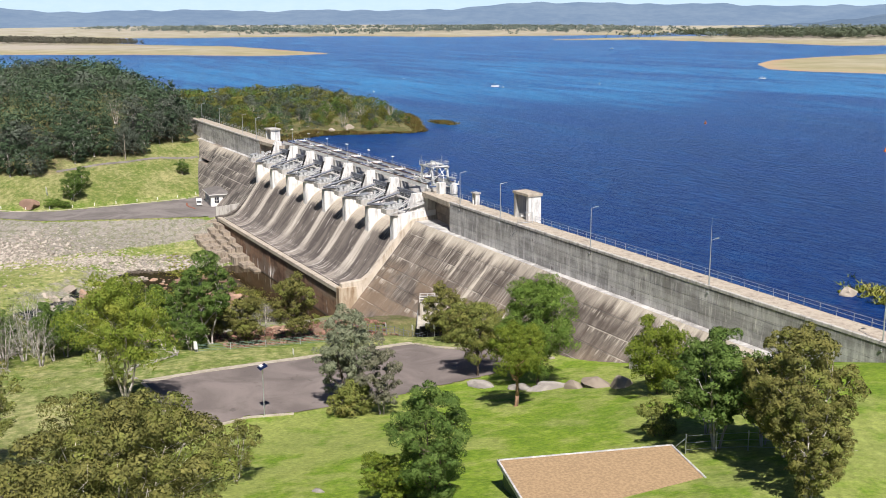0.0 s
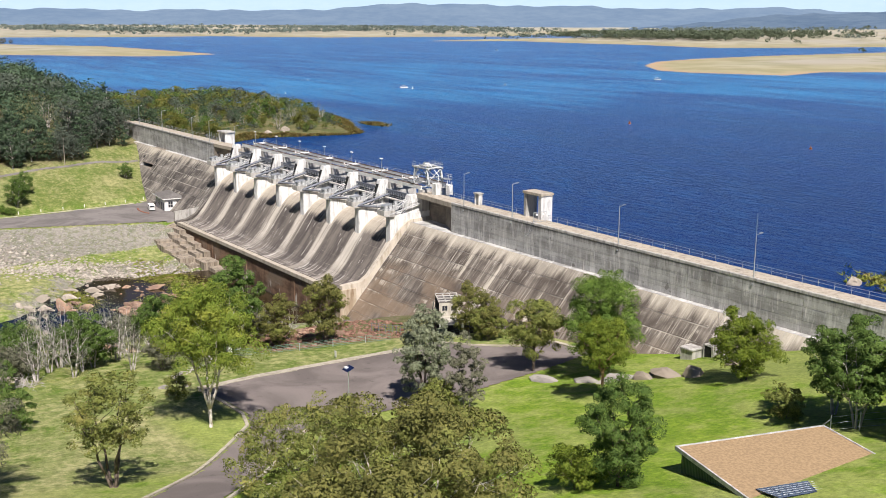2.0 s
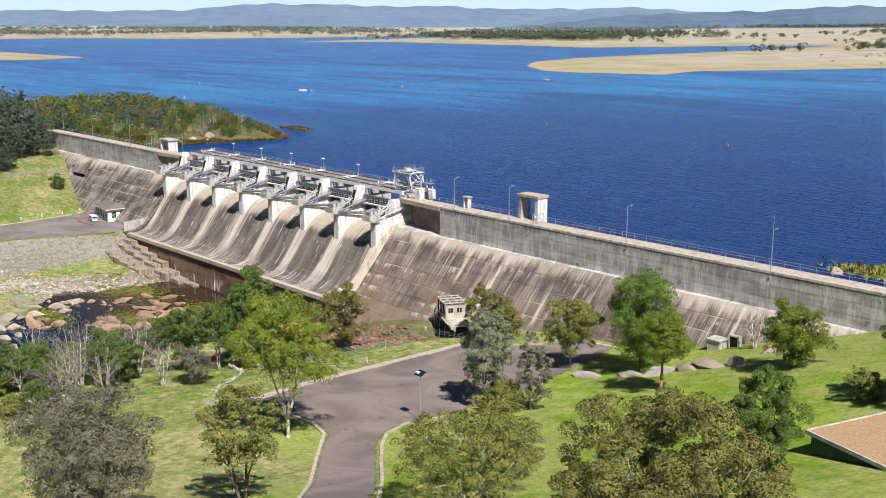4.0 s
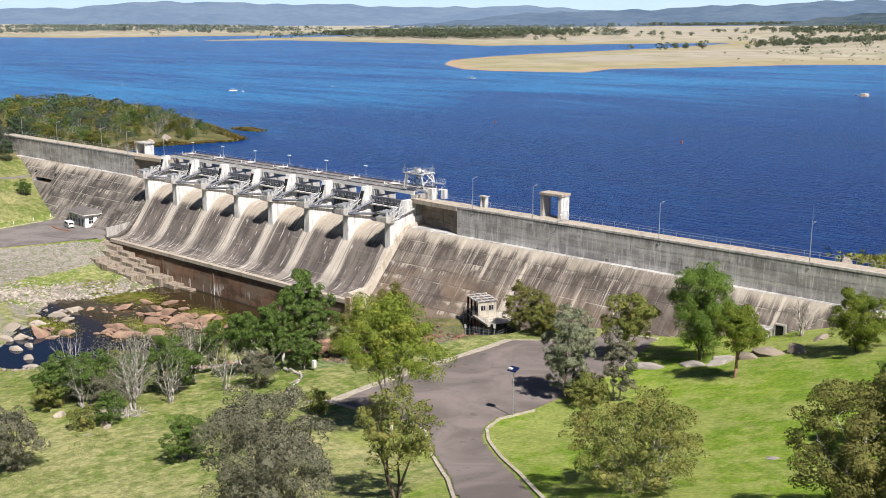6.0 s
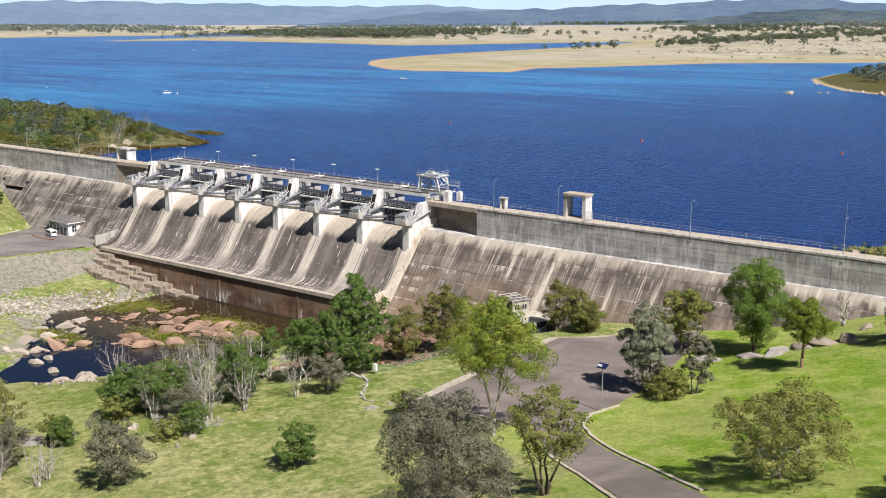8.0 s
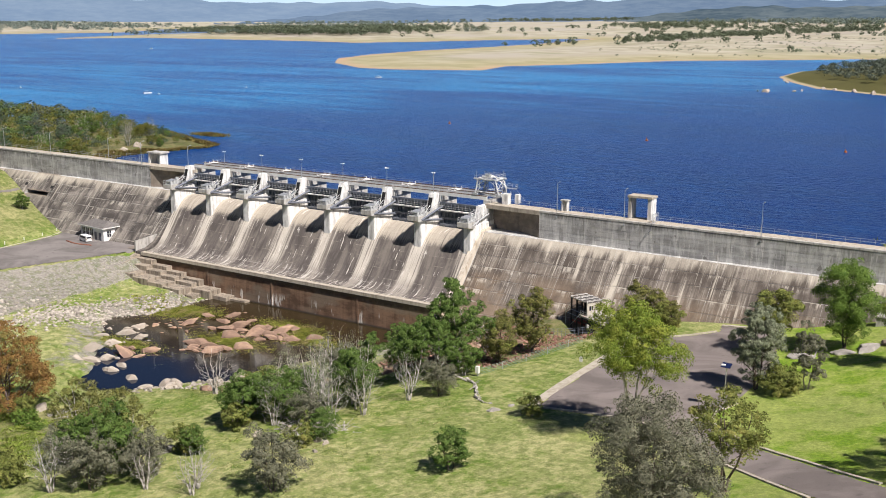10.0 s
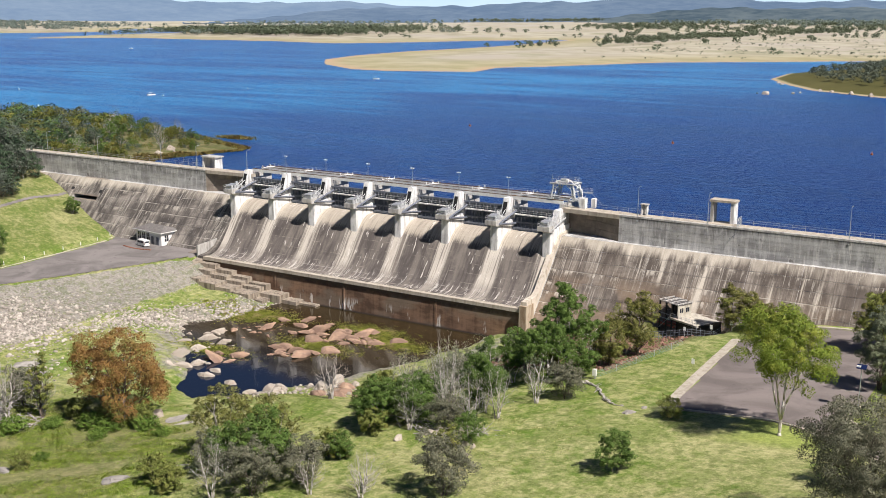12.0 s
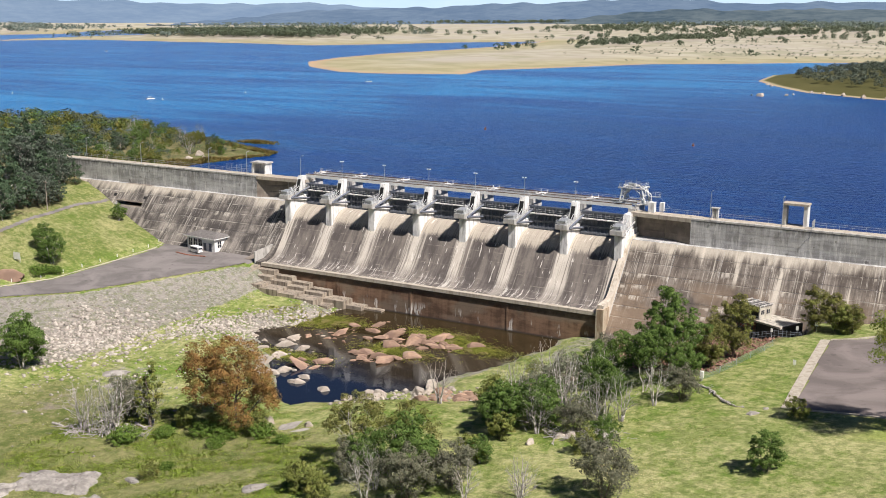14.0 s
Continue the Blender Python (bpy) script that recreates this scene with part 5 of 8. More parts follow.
part("roof", roof, M_ROOFG, hut, "grey hipped sheet roof")
part("fascia", Shape().box(-HW - 0.72, HW + 0.72, -HD - 0.74, -HD - 0.7, HH - 0.22, HH + 0.02).box(HW + 0.7, HW + 0.74, -HD - 0.7, HD + 0.7, HH - 0.22, HH + 0.02), M_WHITE, hut)


def window(parent, x, y, z, w, h, side):
    """side 'y': on the face towards -y; 'x': on the face towards +x."""
    win = part("window", (Shape().box(x - w / 2, x + w / 2, y - 0.04, y + 0.02, z, z + h) if side == "y" else Shape().box(y - 0.02, y + 0.04, x - w / 2, x + w / 2, z, z + h)), M_GLASS, parent)
    frame_ = Shape()
    for a, b, c, d in ((-w / 2 - 0.1, -w / 2, z - 0.1, z + h + 0.1), (w / 2, w / 2 + 0.1, z - 0.1, z + h + 0.1), (-w / 2, w / 2, z + h, z + h + 0.1), (-w / 2 - 0.05, w / 2 + 0.05, z - 0.12, z), (-0.04, 0.04, z, z + h), (-w / 2, w / 2, z + h * 0.5 - 0.04, z + h * 0.5 + 0.04)):
        if side == "y":
            frame_.box(x + a, x + b, y - 0.09, y + 0.02, c, d)
        else:
            frame_.box(y - 0.02, y + 0.09, x + a, x + b, c, d)
    part("window_frame", frame_, M_WHITE, win)
    return win


for x in (-4.4, -2.3, -0.2):
    window(hut, x, -HD - 0.01, 1.2, 1.5, 2.2, "y")
for x in (1.8, 4.2):
    d = part("door", Shape().box(x - 0.55, x + 0.55, -HD - 0.07, -HD - 0.01, 0.05, 2.6), M_DARKSTEEL, hut, "dark grey door")
    part("door_handle", Shape().box(x + 0.35, x + 0.42, -HD - 0.14, -HD - 0.07, 1.1, 1.25), M_STEEL, d)
for y in (-1.5, 1.2):
    window(hut, y, HW + 0.01, 1.3, 1.4, 1.9, "x")

M_TYRE = plain("black_rubber", (0.02, 0.02, 0.02), 0.8)


def make_van(x, y, turn, long_, tall, label):
    """A small van or utility with cab, windows, lamps and wheels."""
    v = thing("van", label, "vehicle", "parked vehicles", at=(x, y, float(ground(x, y)) + 0.1))
    v.rotation_euler = (0, 0, radians(turn))
    h = long_ / 2
    part("body", Shape().prism([(-h, 0.35), (h, 0.35), (h, tall * 0.52), (h - 0.25, tall * 0.58), (h - 1.0, tall), (-h + 0.15, tall), (-h, tall * 0.9)], -0.9, 0.9), M_WHITE, v)
    part("windscreen", Shape().prism([(h - 0.27, tall * 0.6), (h - 0.22, tall * 0.6), (h - 0.92, tall * 0.96), (h - 1.0, tall * 0.96)], -0.78, 0.78), M_GLASS, v)
    for x0 in (-0.93, 0.89):
        part("side_window", Shape().box(x0, x0 + 0.04, -h + 0.5, h - 1.15, tall * 0.6, tall * 0.9), M_GLASS, v)
    part("rear_window", Shape().box(-0.7, 0.7, -h - 0.02, -h + 0.02, tall * 0.6, tall * 0.86), M_GLASS, v)
    part("bumper", Shape().box(-0.9, 0.9, h - 0.02, h + 0.12, 0.3, 0.6), M_DARKSTEEL, v)
    for sx in (-1, 1):
        part("headlight", Shape().box(sx * 0.7 - 0.18, sx * 0.7 + 0.18, h - 0.01, h + 0.05, 0.7, 0.92), M_STEEL, v)
        part("tail_light", Shape().box(sx * 0.8 - 0.08, sx * 0.8 + 0.08, -h - 0.04, -h, 0.8, 1.2), M_RUST, v)
        for y0 in (-h * 0.6, h * 0.62):
            w = part("wheel", Shape().tube((sx * 0.72, y0, 0.34), (sx * 0.92, y0, 0.34), 0.34, n=12), M_TYRE, v)
            part("rim", Shape().tube((sx * 0.90, y0, 0.34), (sx * 0.94, y0, 0.34), 0.2, n=10), M_STEEL, w)
    return v


make_van(-127.6, -18.6, 78, 4.9, 2.0, "white crew van parked before the control building")
M_BRICK = plain("red_brick", (0.33, 0.13, 0.08), 0.85)
for i in range(12):
    b = thing("garden_edging", "low red brick edging at the yard", "edging", "brick edging", at=(-132.5 + 0.95 * i, -21.6 - 0.7 * math.sin(i * 0.28), float(ground(-128, -20)) + 0.1)) if i == 0 else None
    x, y = -132.5 + 0.95 * i, -21.8 - 0.9 * math.sin(i * 0.28)
    if i == 0:
        edging = b
        edging.location = (0, 0, 0)
    part("brick", Shape().box(x, x + 0.9, y, y + 0.35, -21.15, -20.85), M_BRICK, edging)
wing = thing("yard_wall", "pale curved concrete wall at the yard's end", "wall", kind="structure")
for i in range(6):
    a0, a1 = -19.2 + 1.5 * i, -17.7 + 1.5 * i
    bend = [-104.3 - 0.035 * (i - k) ** 2 * 0.5 for k in (3, 2)]
    part("wall_panel", Shape().column([(bend[0] - 0.5, a0), (bend[0], a0), (bend[1], a1 - 0.03), (bend[1] - 0.5, a1 - 0.03)], -22.5, -18.1 + 0.12 * i), M_GREYC, wing)

# power pole, notice and boulder on the west bank
pole = thing("power_pole", "timber power pole with a cross-arm", "power pole", at=(-173.5, -33.0, float(ground(-173.5, -33))))
part("pole", Shape().tube((0, 0, -0.5), (0, 0, 9.2), 0.17, 0.12, 7), bark_mat("grey_timber", (0.36, 0.31, 0.26), (0.22, 0.19, 0.16)), pole)
part("cross_arm", Shape().bar((-1.2, 0.3, 8.6), (1.2, -0.3, 8.6), 0.14), M_RUST, pole)
for x in (-1.1, 0, 1.1):
    part("insulator", Shape().tube((x, -0.25 * x, 8.7), (x, -0.25 * x, 8.95), 0.06, n=6), M_WHITE, pole)
board = thing("notice_board", "plain white notice board on two posts", "sign", at=(-150.5, -63.5, float(ground(-150.5, -63.5))))
part("panel", Shape().box(-1.3, 1.3, -0.05, 0.05, 0.7, 2.6), M_WHITE, board)
for x in (-1.0, 1.0):
    part("post", Shape().tube((x, 0.1, -0.2), (x, 0.1, 2.6), 0.06, n=6), M_STEEL, board)

# valve house and its pit at the dam's toe
valve = thing("valve_house", "small weathered cream valve house over a dark pit", "building", at=(37.75, -17.6, -17.9))
valve.rotation_euler = (0, 0, radians(-27))
# near-black concrete: shade of the pit and open front put into the colour
M_PITSHADE = plain("pit_shade_concrete", (0.040, 0.034, 0.030), 0.8)
M_CREAM = concrete_pale("weathered_cream_render", (0.50, 0.465, 0.39), (0.30, 0.275, 0.225))
part("wall", Shape().box(-0.25, 0, 0, 4.1, 0, 2.9), M_CREAM, valve, "cream side wall")
part("back_wall", Shape().box(-5.6, -0.26, 3.85, 4.1, -5, 2.9), M_PITSHADE, valve)
part("roof_sheet", Shape().box(-5.5, 0.1, 0.0, 4.1, 2.9, 2.98), M_ROOFG, valve)
for y in (-0.1, 1.35, 2.75, 4.2):
    part("roof_beam", Shape().box(-5.9, 0.2, y - 0.1, y + 0.1, 2.99, 3.18), M_GREYC, valve)
for x in (-5.7, -3.8, -1.9, 0.05):
    part("roof_beam", Shape().box(x - 0.1, x + 0.1, -0.2, 4.3, 3.185, 3.34), M_GREYC, valve)
for y in (1.1, 2.9):
    win = part("window", Shape().box(-0.02, 0.04, y - 0.5, y + 0.5, 1.2, 2.2), M_GLASS, valve)
    part("window_frame", Shape().box(0.0, 0.07, y - 0.58, y + 0.58, 1.1, 1.19).box(0.0, 0.07, y - 0.58, y + 0.58, 2.21, 2.3).box(0.0, 0.07, y - 0.04, y + 0.04, 1.2, 2.2), M_CREAM, win)
for x, y in ((-5.6, 0.0), (-3.6, 0.0), (-1.75, 0.0), (-5.6, 3.7)):
    part("column", Shape().box(x - 0.14, x + 0.14, y - 0.14, y + 0.14, -5.0, 2.9), M_PITSHADE, valve)
part("floor_slab", Shape().box(-1.6, 6.4, -0.6, 6.5, -0.4, 0.0), M_CREAM, valve)
part("pit_wall", Shape().box(-1.6, 6.4, 1.2, 1.6, -5.2, -0.41), M_PITSHADE, valve)
part("pit_wall", Shape().box(6.41, 6.8, 0.0, 6.5, -5.2, 0.1), M_PITSHADE, valve)
M_PIPE = plain("red_pipe", (0.28, 0.06, 0.04), 0.5)
for i, y in enumerate((0.6, 1.9, 3.0)):
    part("pipe", Shape().tube((-6.6, y, -2.4 + 0.2 * i), (-1.6, y, -2.4 + 0.2 * i), 0.28, n=8), M_PIPE, valve, "red pipe")
part("handrail_frame", Shape().bar((-7.0, -0.5, -0.6), (-1.7, -0.5, -0.6), 0.1).bar((-7.0, -0.5, -0.6), (-5.4, -0.5, 1.6), 0.12).bar((-7.0, -0.5, -4), (-7.0, -0.5, 0.4), 0.1), M_STEEL, valve)
part("cross_brace", Shape().bar((-5.6, -0.1, -3.2), (-1.8, -0.1, 0.4), 0.12).bar((-5.6, -0.1, 0.3), (-1.8, -0.1, 0.3), 0.12), M_STEEL, valve)
railing(valve, [(-1.6, -0.55, 0.0), (6.3, -0.55, 0.0)], 1.0, 1.2, 0.04)
pitfence = thing("pit_fence", "dark steel picket fence round the valve pit", "fence")
line = [(34, -31), (38.5, -29.0), (43, -26.5), (47.5, -23.0), (49.5, -17.5)]
for (ax, ay), (bx, by) in zip(line[:-1], line[1:]):
    for i in range(6):
        x, y = ax + (bx - ax) * i / 6, ay + (by - ay) * i / 6
        g = float(ground(x, y))
        part("picket", Shape().tube((x, y, g - 0.2), (x, y, g + 1.7), 0.05, n=5), M_DARKSTEEL, pitfence)
    ga, gb = float(ground(ax, ay)), float(ground(bx, by))
    for f in (0.5, 1.1, 1.6):
        part("rail", Shape().tube((ax, ay, ga + f), (bx, by, gb + f), 0.035, n=5), M_DARKSTEEL, pitfence)
for i, (x, y, w, h) in enumerate(((42.6, -27.2, 0.5, 0.75), (47.2, -23.8, 0.55, 0.9), (50.6, -21.0, 0.7, 1.0), (51.5, -48.5, 0.6, 1.0))):
    g = float(ground(x, y))
    sign = thing("warning_sign", "small white warning sign on a post", "sign", "white signs", at=(x, y, g))
    part("panel", Shape().box(-w / 2, w / 2, -0.05, 0.0, 1.5 if i < 3 else 0.3, (1.5 if i < 3 else 0.3) + h), M_WHITE, sign)
    part("post", Shape().tube((0, 0.05, -0.2), (0, 0.05, 1.9 if i < 3 else 1.2), 0.04, n=5), M_STEEL, sign)
wirefence = thing("wire_fence", "low green wire fence along the river bank", "fence")
pts = [(37.4, -61.5), (39.2, -56), (40.8, -50), (42.2, -44), (43.6, -38), (44.4, -33)]
M_GREENW = plain("green_wire", (0.16, 0.27, 0.20), 0.6)
for (ax, ay), (bx, by) in zip(pts[:-1], pts[1:]):
    ga, gb = float(ground(ax, ay)), float(ground(bx, by))
    part("post", Shape().tube((ax, ay, ga - 0.2), (ax, ay, ga + 1.4), 0.06, n=5), M_STEEL, wirefence)
    for f in (0.2, 0.5, 0.8, 1.1, 1.35):
        part("wire", Shape().tube((ax, ay, ga + f), (bx, by, gb + f), 0.03, n=4), M_GREENW, wirefence)
cabinet = thing("meter_box", "pale metal box on the fence post", "box", at=(37.3, -61.8, float(ground(37.3, -61.8))))
part("case", Shape().box(-0.35, 0.35, -0.3, 0.2, 0.6, 1.9), M_WHITE, cabinet)
part("post", Shape().tube((0, 0, -0.2), (0, 0, 0.7), 0.07, n=6), M_STEEL, cabinet)

# lamp on the car park's edge
solar = thing("solar_lamp", "steel lamp post with a tilted solar panel", "lamp post", at=(83.6, -63.9, float(ground(83.6, -63.9))))
part("pole", Shape().tube((0, 0, 0), (0, 0, 7.0), 0.09, 0.07, 8), M_STEEL, solar)
M_SOLAR = plain("solar_glass", (0.012, 0.020, 0.065), 0.15)
part("solar_panel", Shape().prism([(-0.55, 7.0), (0.55, 7.45), (0.53, 7.5), (-0.57, 7.05)], -0.75, 0.75), M_SOLAR, solar)
part("lantern", Shape().box(-0.75, -0.1, -0.28, 0.28, 7.05, 7.35), M_WHITE, solar)
part("base_plate", Shape().box(-0.2, 0.2, -0.2, 0.2, 0, 0.06), M_STEEL, solar)

# block house on the slope
block = thing("drain_house", "small weathered concrete block house with dark doorway", "block house")
part("wall", Shape().box(93.6, 94.0, -11.0, -7.5, -15.0, -10.6).box(94.0, 97.4, -11.0, -10.6, -15.0, -10.6).box(97.0, 97.4, -10.6, -7.0, -15.0, -10.6), M_GREYC, block)
part("roof_slab", Shape().box(93.3, 97.7, -11.3, -7.0, -10.6, -10.25), M_GREYC, block)
part("tunnel_mouth", Shape().box(98.2, 100.6, -7.4, -6.2, -12.5, -9.4), M_BLACK, block)
part("hood", Shape().box(97.9, 100.9, -7.6, -6.0, -9.4, -9.1).box(97.9, 98.2, -7.6, -6.0, -12.6, -9.4).box(100.6, 100.9, -7.6, -6.0, -12.6, -9.4), M_GREYC, block)
block.matrix_basis = Matrix.Translation((96, -9.2, -11.7)) @ Matrix.Scale(0.62, 4) @ Matrix.Translation((-95.5, 9, 12.6))

# brown-roofed building with solar panels
M_BROWNROOF = plain("brown_roof_gravel", (0.40, 0.275, 0.150), 0.95, vary=0.3, scale=3.5)
kk = Nodes("green_sheet_wall", 0.6)
wave_ = kk.math("SINE", kk.math("MULTIPLY", kk.math("ADD", kk.axis("X"), kk.axis("Y")), 24.0))
kk.colour(kk.mix(kk.step(kk.noise((0.6, 0.6, 0.3), 4), 0.4, 0.6), (0.018, 0.055, 0.038), (0.028, 0.080, 0.055))).bump(wave_, 0.8, 0.03)
M_GREENWALL = kk.mat
shed = thing("amenities_building", "green sheet-walled building with flat brown gravel roof", "building", at=(139.4, -59.2, 0))
shed.rotation_euler = (0, 0, radians(-16))
part("wall", Shape().box(0.3, 21.7, 0.3, 16.3, -6.5, -0.1), M_GREENWALL, shed, "dark green corrugated wall")
part("roof", Shape().box(0, 22, 0, 16.6, -0.1, 0.22), M_BROWNROOF, shed, "flat brown gravel roof")
part("gutter", Shape().box(-0.18, 0.0, -0.1, 16.7, -0.12, 0.3).box(-0.18, 22, 16.6, 16.78, -0.12, 0.3).box(-0.18, 22, -0.18, 0.0, -0.12, 0.3), M_PAINT, shed)
part("vent_grille", Shape().box(0.24, 0.3, 13.2, 15.6, -2.6, -0.9), M_DARKSTEEL, shed)
for row, (x0, y0) in enumerate(((10.4, 1.5), (14.4, 0.6))):
    for i in range(9):
        y = y0 + 1.13 * i
        tilt_ = [(x0, y, 0.35), (x0, y + 1.07, 0.35), (x0 + 3.3, y + 1.07, 1.0), (x0 + 3.3, y, 1.0)]
        pane = part("solar_panel", Shape().add(tilt_ + [(a, b, c - 0.06) for a, b, c in tilt_], [(0, 1, 2, 3), (7, 6, 5, 4), (0, 4, 5, 1), (1, 5, 6, 2), (2, 6, 7, 3), (3, 7, 4, 0)]), M_SOLAR, shed, "blue solar panel")
        for j in range(1, 6):
            f = j / 6
            part("grid_line", Shape().bar((x0 + 3.3 * f, y, 0.37 + 0.65 * f), (x0 + 3.3 * f, y + 1.07, 0.37 + 0.65 * f), 0.03), M_STEEL, pane)
    part("panel_rail", Shape().box(x0 + 0.6, x0 + 0.7, y0, y0 + 10.2, 0.2, 0.42).box(x0 + 2.6, x0 + 2.7, y0, y0 + 10.2, 0.2, 0.78), M_STEEL, shed)
yard = thing("yard_fence", "grey post and wire fence behind the brown-roofed building", "fence")
pts = [(143.0, -40.6), (145.0, -38.6), (147.5, -37.0), (150.5, -36.0), (154, -35)]
for (ax, ay), (bx, by) in zip(pts[:-1], pts[1:]):
    ga, gb = float(ground(ax, ay)), float(ground(bx, by))
    part("post", Shape().tube((ax, ay, ga - 0.2), (ax, ay, ga + 2.0), 0.06, n=6), M_STEEL, yard)
    for f in (0.4, 1.1, 1.8):
        part("wire", Shape().tube((ax, ay, ga + f), (bx, by, gb + f), 0.02, n=4), M_STEEL, yard)
part("stay", Shape().tube((143.0, -40.6, float(ground(143, -40.6)) + 1.6), (141.4, -41.6, float(ground(141.4, -41.6))), 0.05, n=5), M_STEEL, yard)

# ---- trees ----
M_BARKW, M_BARKD, M_BARKG = bark_mat("white_gum_bark", (0.60, 0.56, 0.48), (0.33, 0.29, 0.24)), bark_mat("dark_bark", (0.17, 0.13, 0.10), (0.07, 0.055, 0.045)), bark_mat("grey_dead_wood", (0.52, 0.48, 0.45), (0.30, 0.27, 0.24))
M_BARKR = bark_mat("reddish_bark", (0.30, 0.185, 0.115), (0.15, 0.095, 0.065))
LEAVES = {
    "lawn": leaf_mat("glossy_olive_leaves", (0.070, 0.110, 0.012), (0.200, 0.245, 0.030)),
    "khaki": leaf_mat("khaki_gum_leaves", (0.085, 0.092, 0.026), (0.225, 0.215, 0.062), (0.205, 0.230, 0.055)),
    "lime": leaf_mat("lime_gum_leaves", (0.100, 0.150, 0.018), (0.240, 0.295, 0.045), (0.300, 0.325, 0.055)),
    "green": leaf_mat("bright_green_leaves", (0.062, 0.118, 0.018), (0.185, 0.268, 0.050)),
    "olive": leaf_mat("olive_leaves", (0.098, 0.120, 0.028), (0.250, 0.270, 0.070), (0.290, 0.270, 0.078)),
    "brush": leaf_mat("dry_scrub_leaves", (0.062, 0.080, 0.014), (0.185, 0.190, 0.042), (0.215, 0.185, 0.050)),
    "smoke": leaf_mat("smoky_green_leaves", (0.048, 0.070, 0.048), (0.142, 0.160, 0.122)),
    "wood": leaf_mat("woodland_leaves", (0.028, 0.058, 0.032), (0.120, 0.170, 0.092)),
    "dark": leaf_mat("dark_green_leaves", (0.046, 0.092, 0.016), (0.150, 0.220, 0.052)),
    "grey": leaf_mat("grey_green_leaves", (0.125, 0.148, 0.090), (0.300, 0.320, 0.205)),
    "dusk": leaf_mat("dusky_leaves", (0.090, 0.092, 0.060), (0.235, 0.232, 0.155)),
    "rust": leaf_mat("rusty_leaves", (0.150, 0.082, 0.028), (0.345, 0.195, 0.065), (0.180, 0.165, 0.045)),
}


def leaf_cloud(rng, centres, radii, count, size, droop=0.5):
    """Many narrow leaf sprays on the rounded clumps of a crown."""
    centres, radii = np.array(centres), np.array(radii)
    middle, spread = centres.mean(0), np.ptp(centres, axis=0).max() + 1e-6
    if count > 900:
        near = rng.normal(size=(len(centres), 12, 3)) + (0, 0, 0.45)
        near /= np.linalg.norm(near, axis=2)[..., None]
        near = centres[:, None] + near * radii[:, None, None] * (0.55 + 0.5 * rng.random((len(centres), 12, 1))) * (1, 1, 0.8)
        centres = near.reshape(-1, 3)
        radii = np.repeat(radii * 0.38, 12) * (0.5 + 0.9 * rng.random(len(radii) * 12))
    weight = radii ** 2
    pick = rng.choice(len(centres), count, p=weight / weight.sum())
    d = rng.normal(size=(count, 3)) + (0, 0, 0.45)
    d /= np.linalg.norm(d, axis=1)[:, None]
    r = 1.04 - 0.34 * rng.random(count) ** 1.3
    p = centres[pick] + d * (r * radii[pick])[:, None] * (1, 1, 0.72)
    axis = rng.normal(size=(count, 3)) * (1, 1, 0.6) + (0, 0, -droop)
    axis -= d * (axis * d).sum(1)[:, None] * 0.6
    axis /= np.linalg.norm(axis, axis=1)[:, None]
    side = np.cross(axis, d + 0.5 * rng.normal(size=(count, 3)))
    side /= np.linalg.norm(side, axis=1)[:, None]
    ln = size * (0.6 + 0.8 * rng.random(count))[:, None]
    wd = ln * (0.32 + 0.28 * rng.random(count))[:, None]
    face = np.cross(axis, side)
    out = d * 1.0 + (centres[pick] - middle) / spread * 0.8 + (0, 0, 0.1)
    out /= np.linalg.norm(out, axis=1)[:, None]
    side = np.where((face * out).sum(1)[:, None] > 0, side, -side)
    v = np.stack([p - axis * ln * 0.5, p - side * wd * 0.5, p + axis * ln * 0.5, p + side * wd * 0.5], 1)
    soft = out * 0.66 + np.cross(axis, side) * 0.5
    soft /= np.linalg.norm(soft, axis=1)[:, None]
    return v.reshape(-1, 3), np.arange(count * 4).reshape(-1, 4), np.repeat(soft, 4, 0)


def leaf_mesh(name, v, f, n, mat):
    """Leaves that shade as the rounded clump they belong to."""
    me = quick_mesh(name, v, f, mat, True)
    me.normals_split_custom_set_from_vertices(n.astype(np.float32))
    return me


def limb(s, a, b, r0, r1, rng, n=3, sides=5, sag=0.06):
    """A bent, tapered limb from a to b."""
    d = (b - a).length
    last, w = a, r0
    for i in range(1, n + 1):
        f = i / n
        q = a.lerp(b, f)
        if i < n:
            q = q + Vector(tuple(rng.normal(size=3) * sag * d)) + Vector((0, 0, -0.5 * sag * d))
        w1 = r0 + (r1 - r0) * f
        s.tube(last, q, w, w1, sides)
        last, w = q, w1


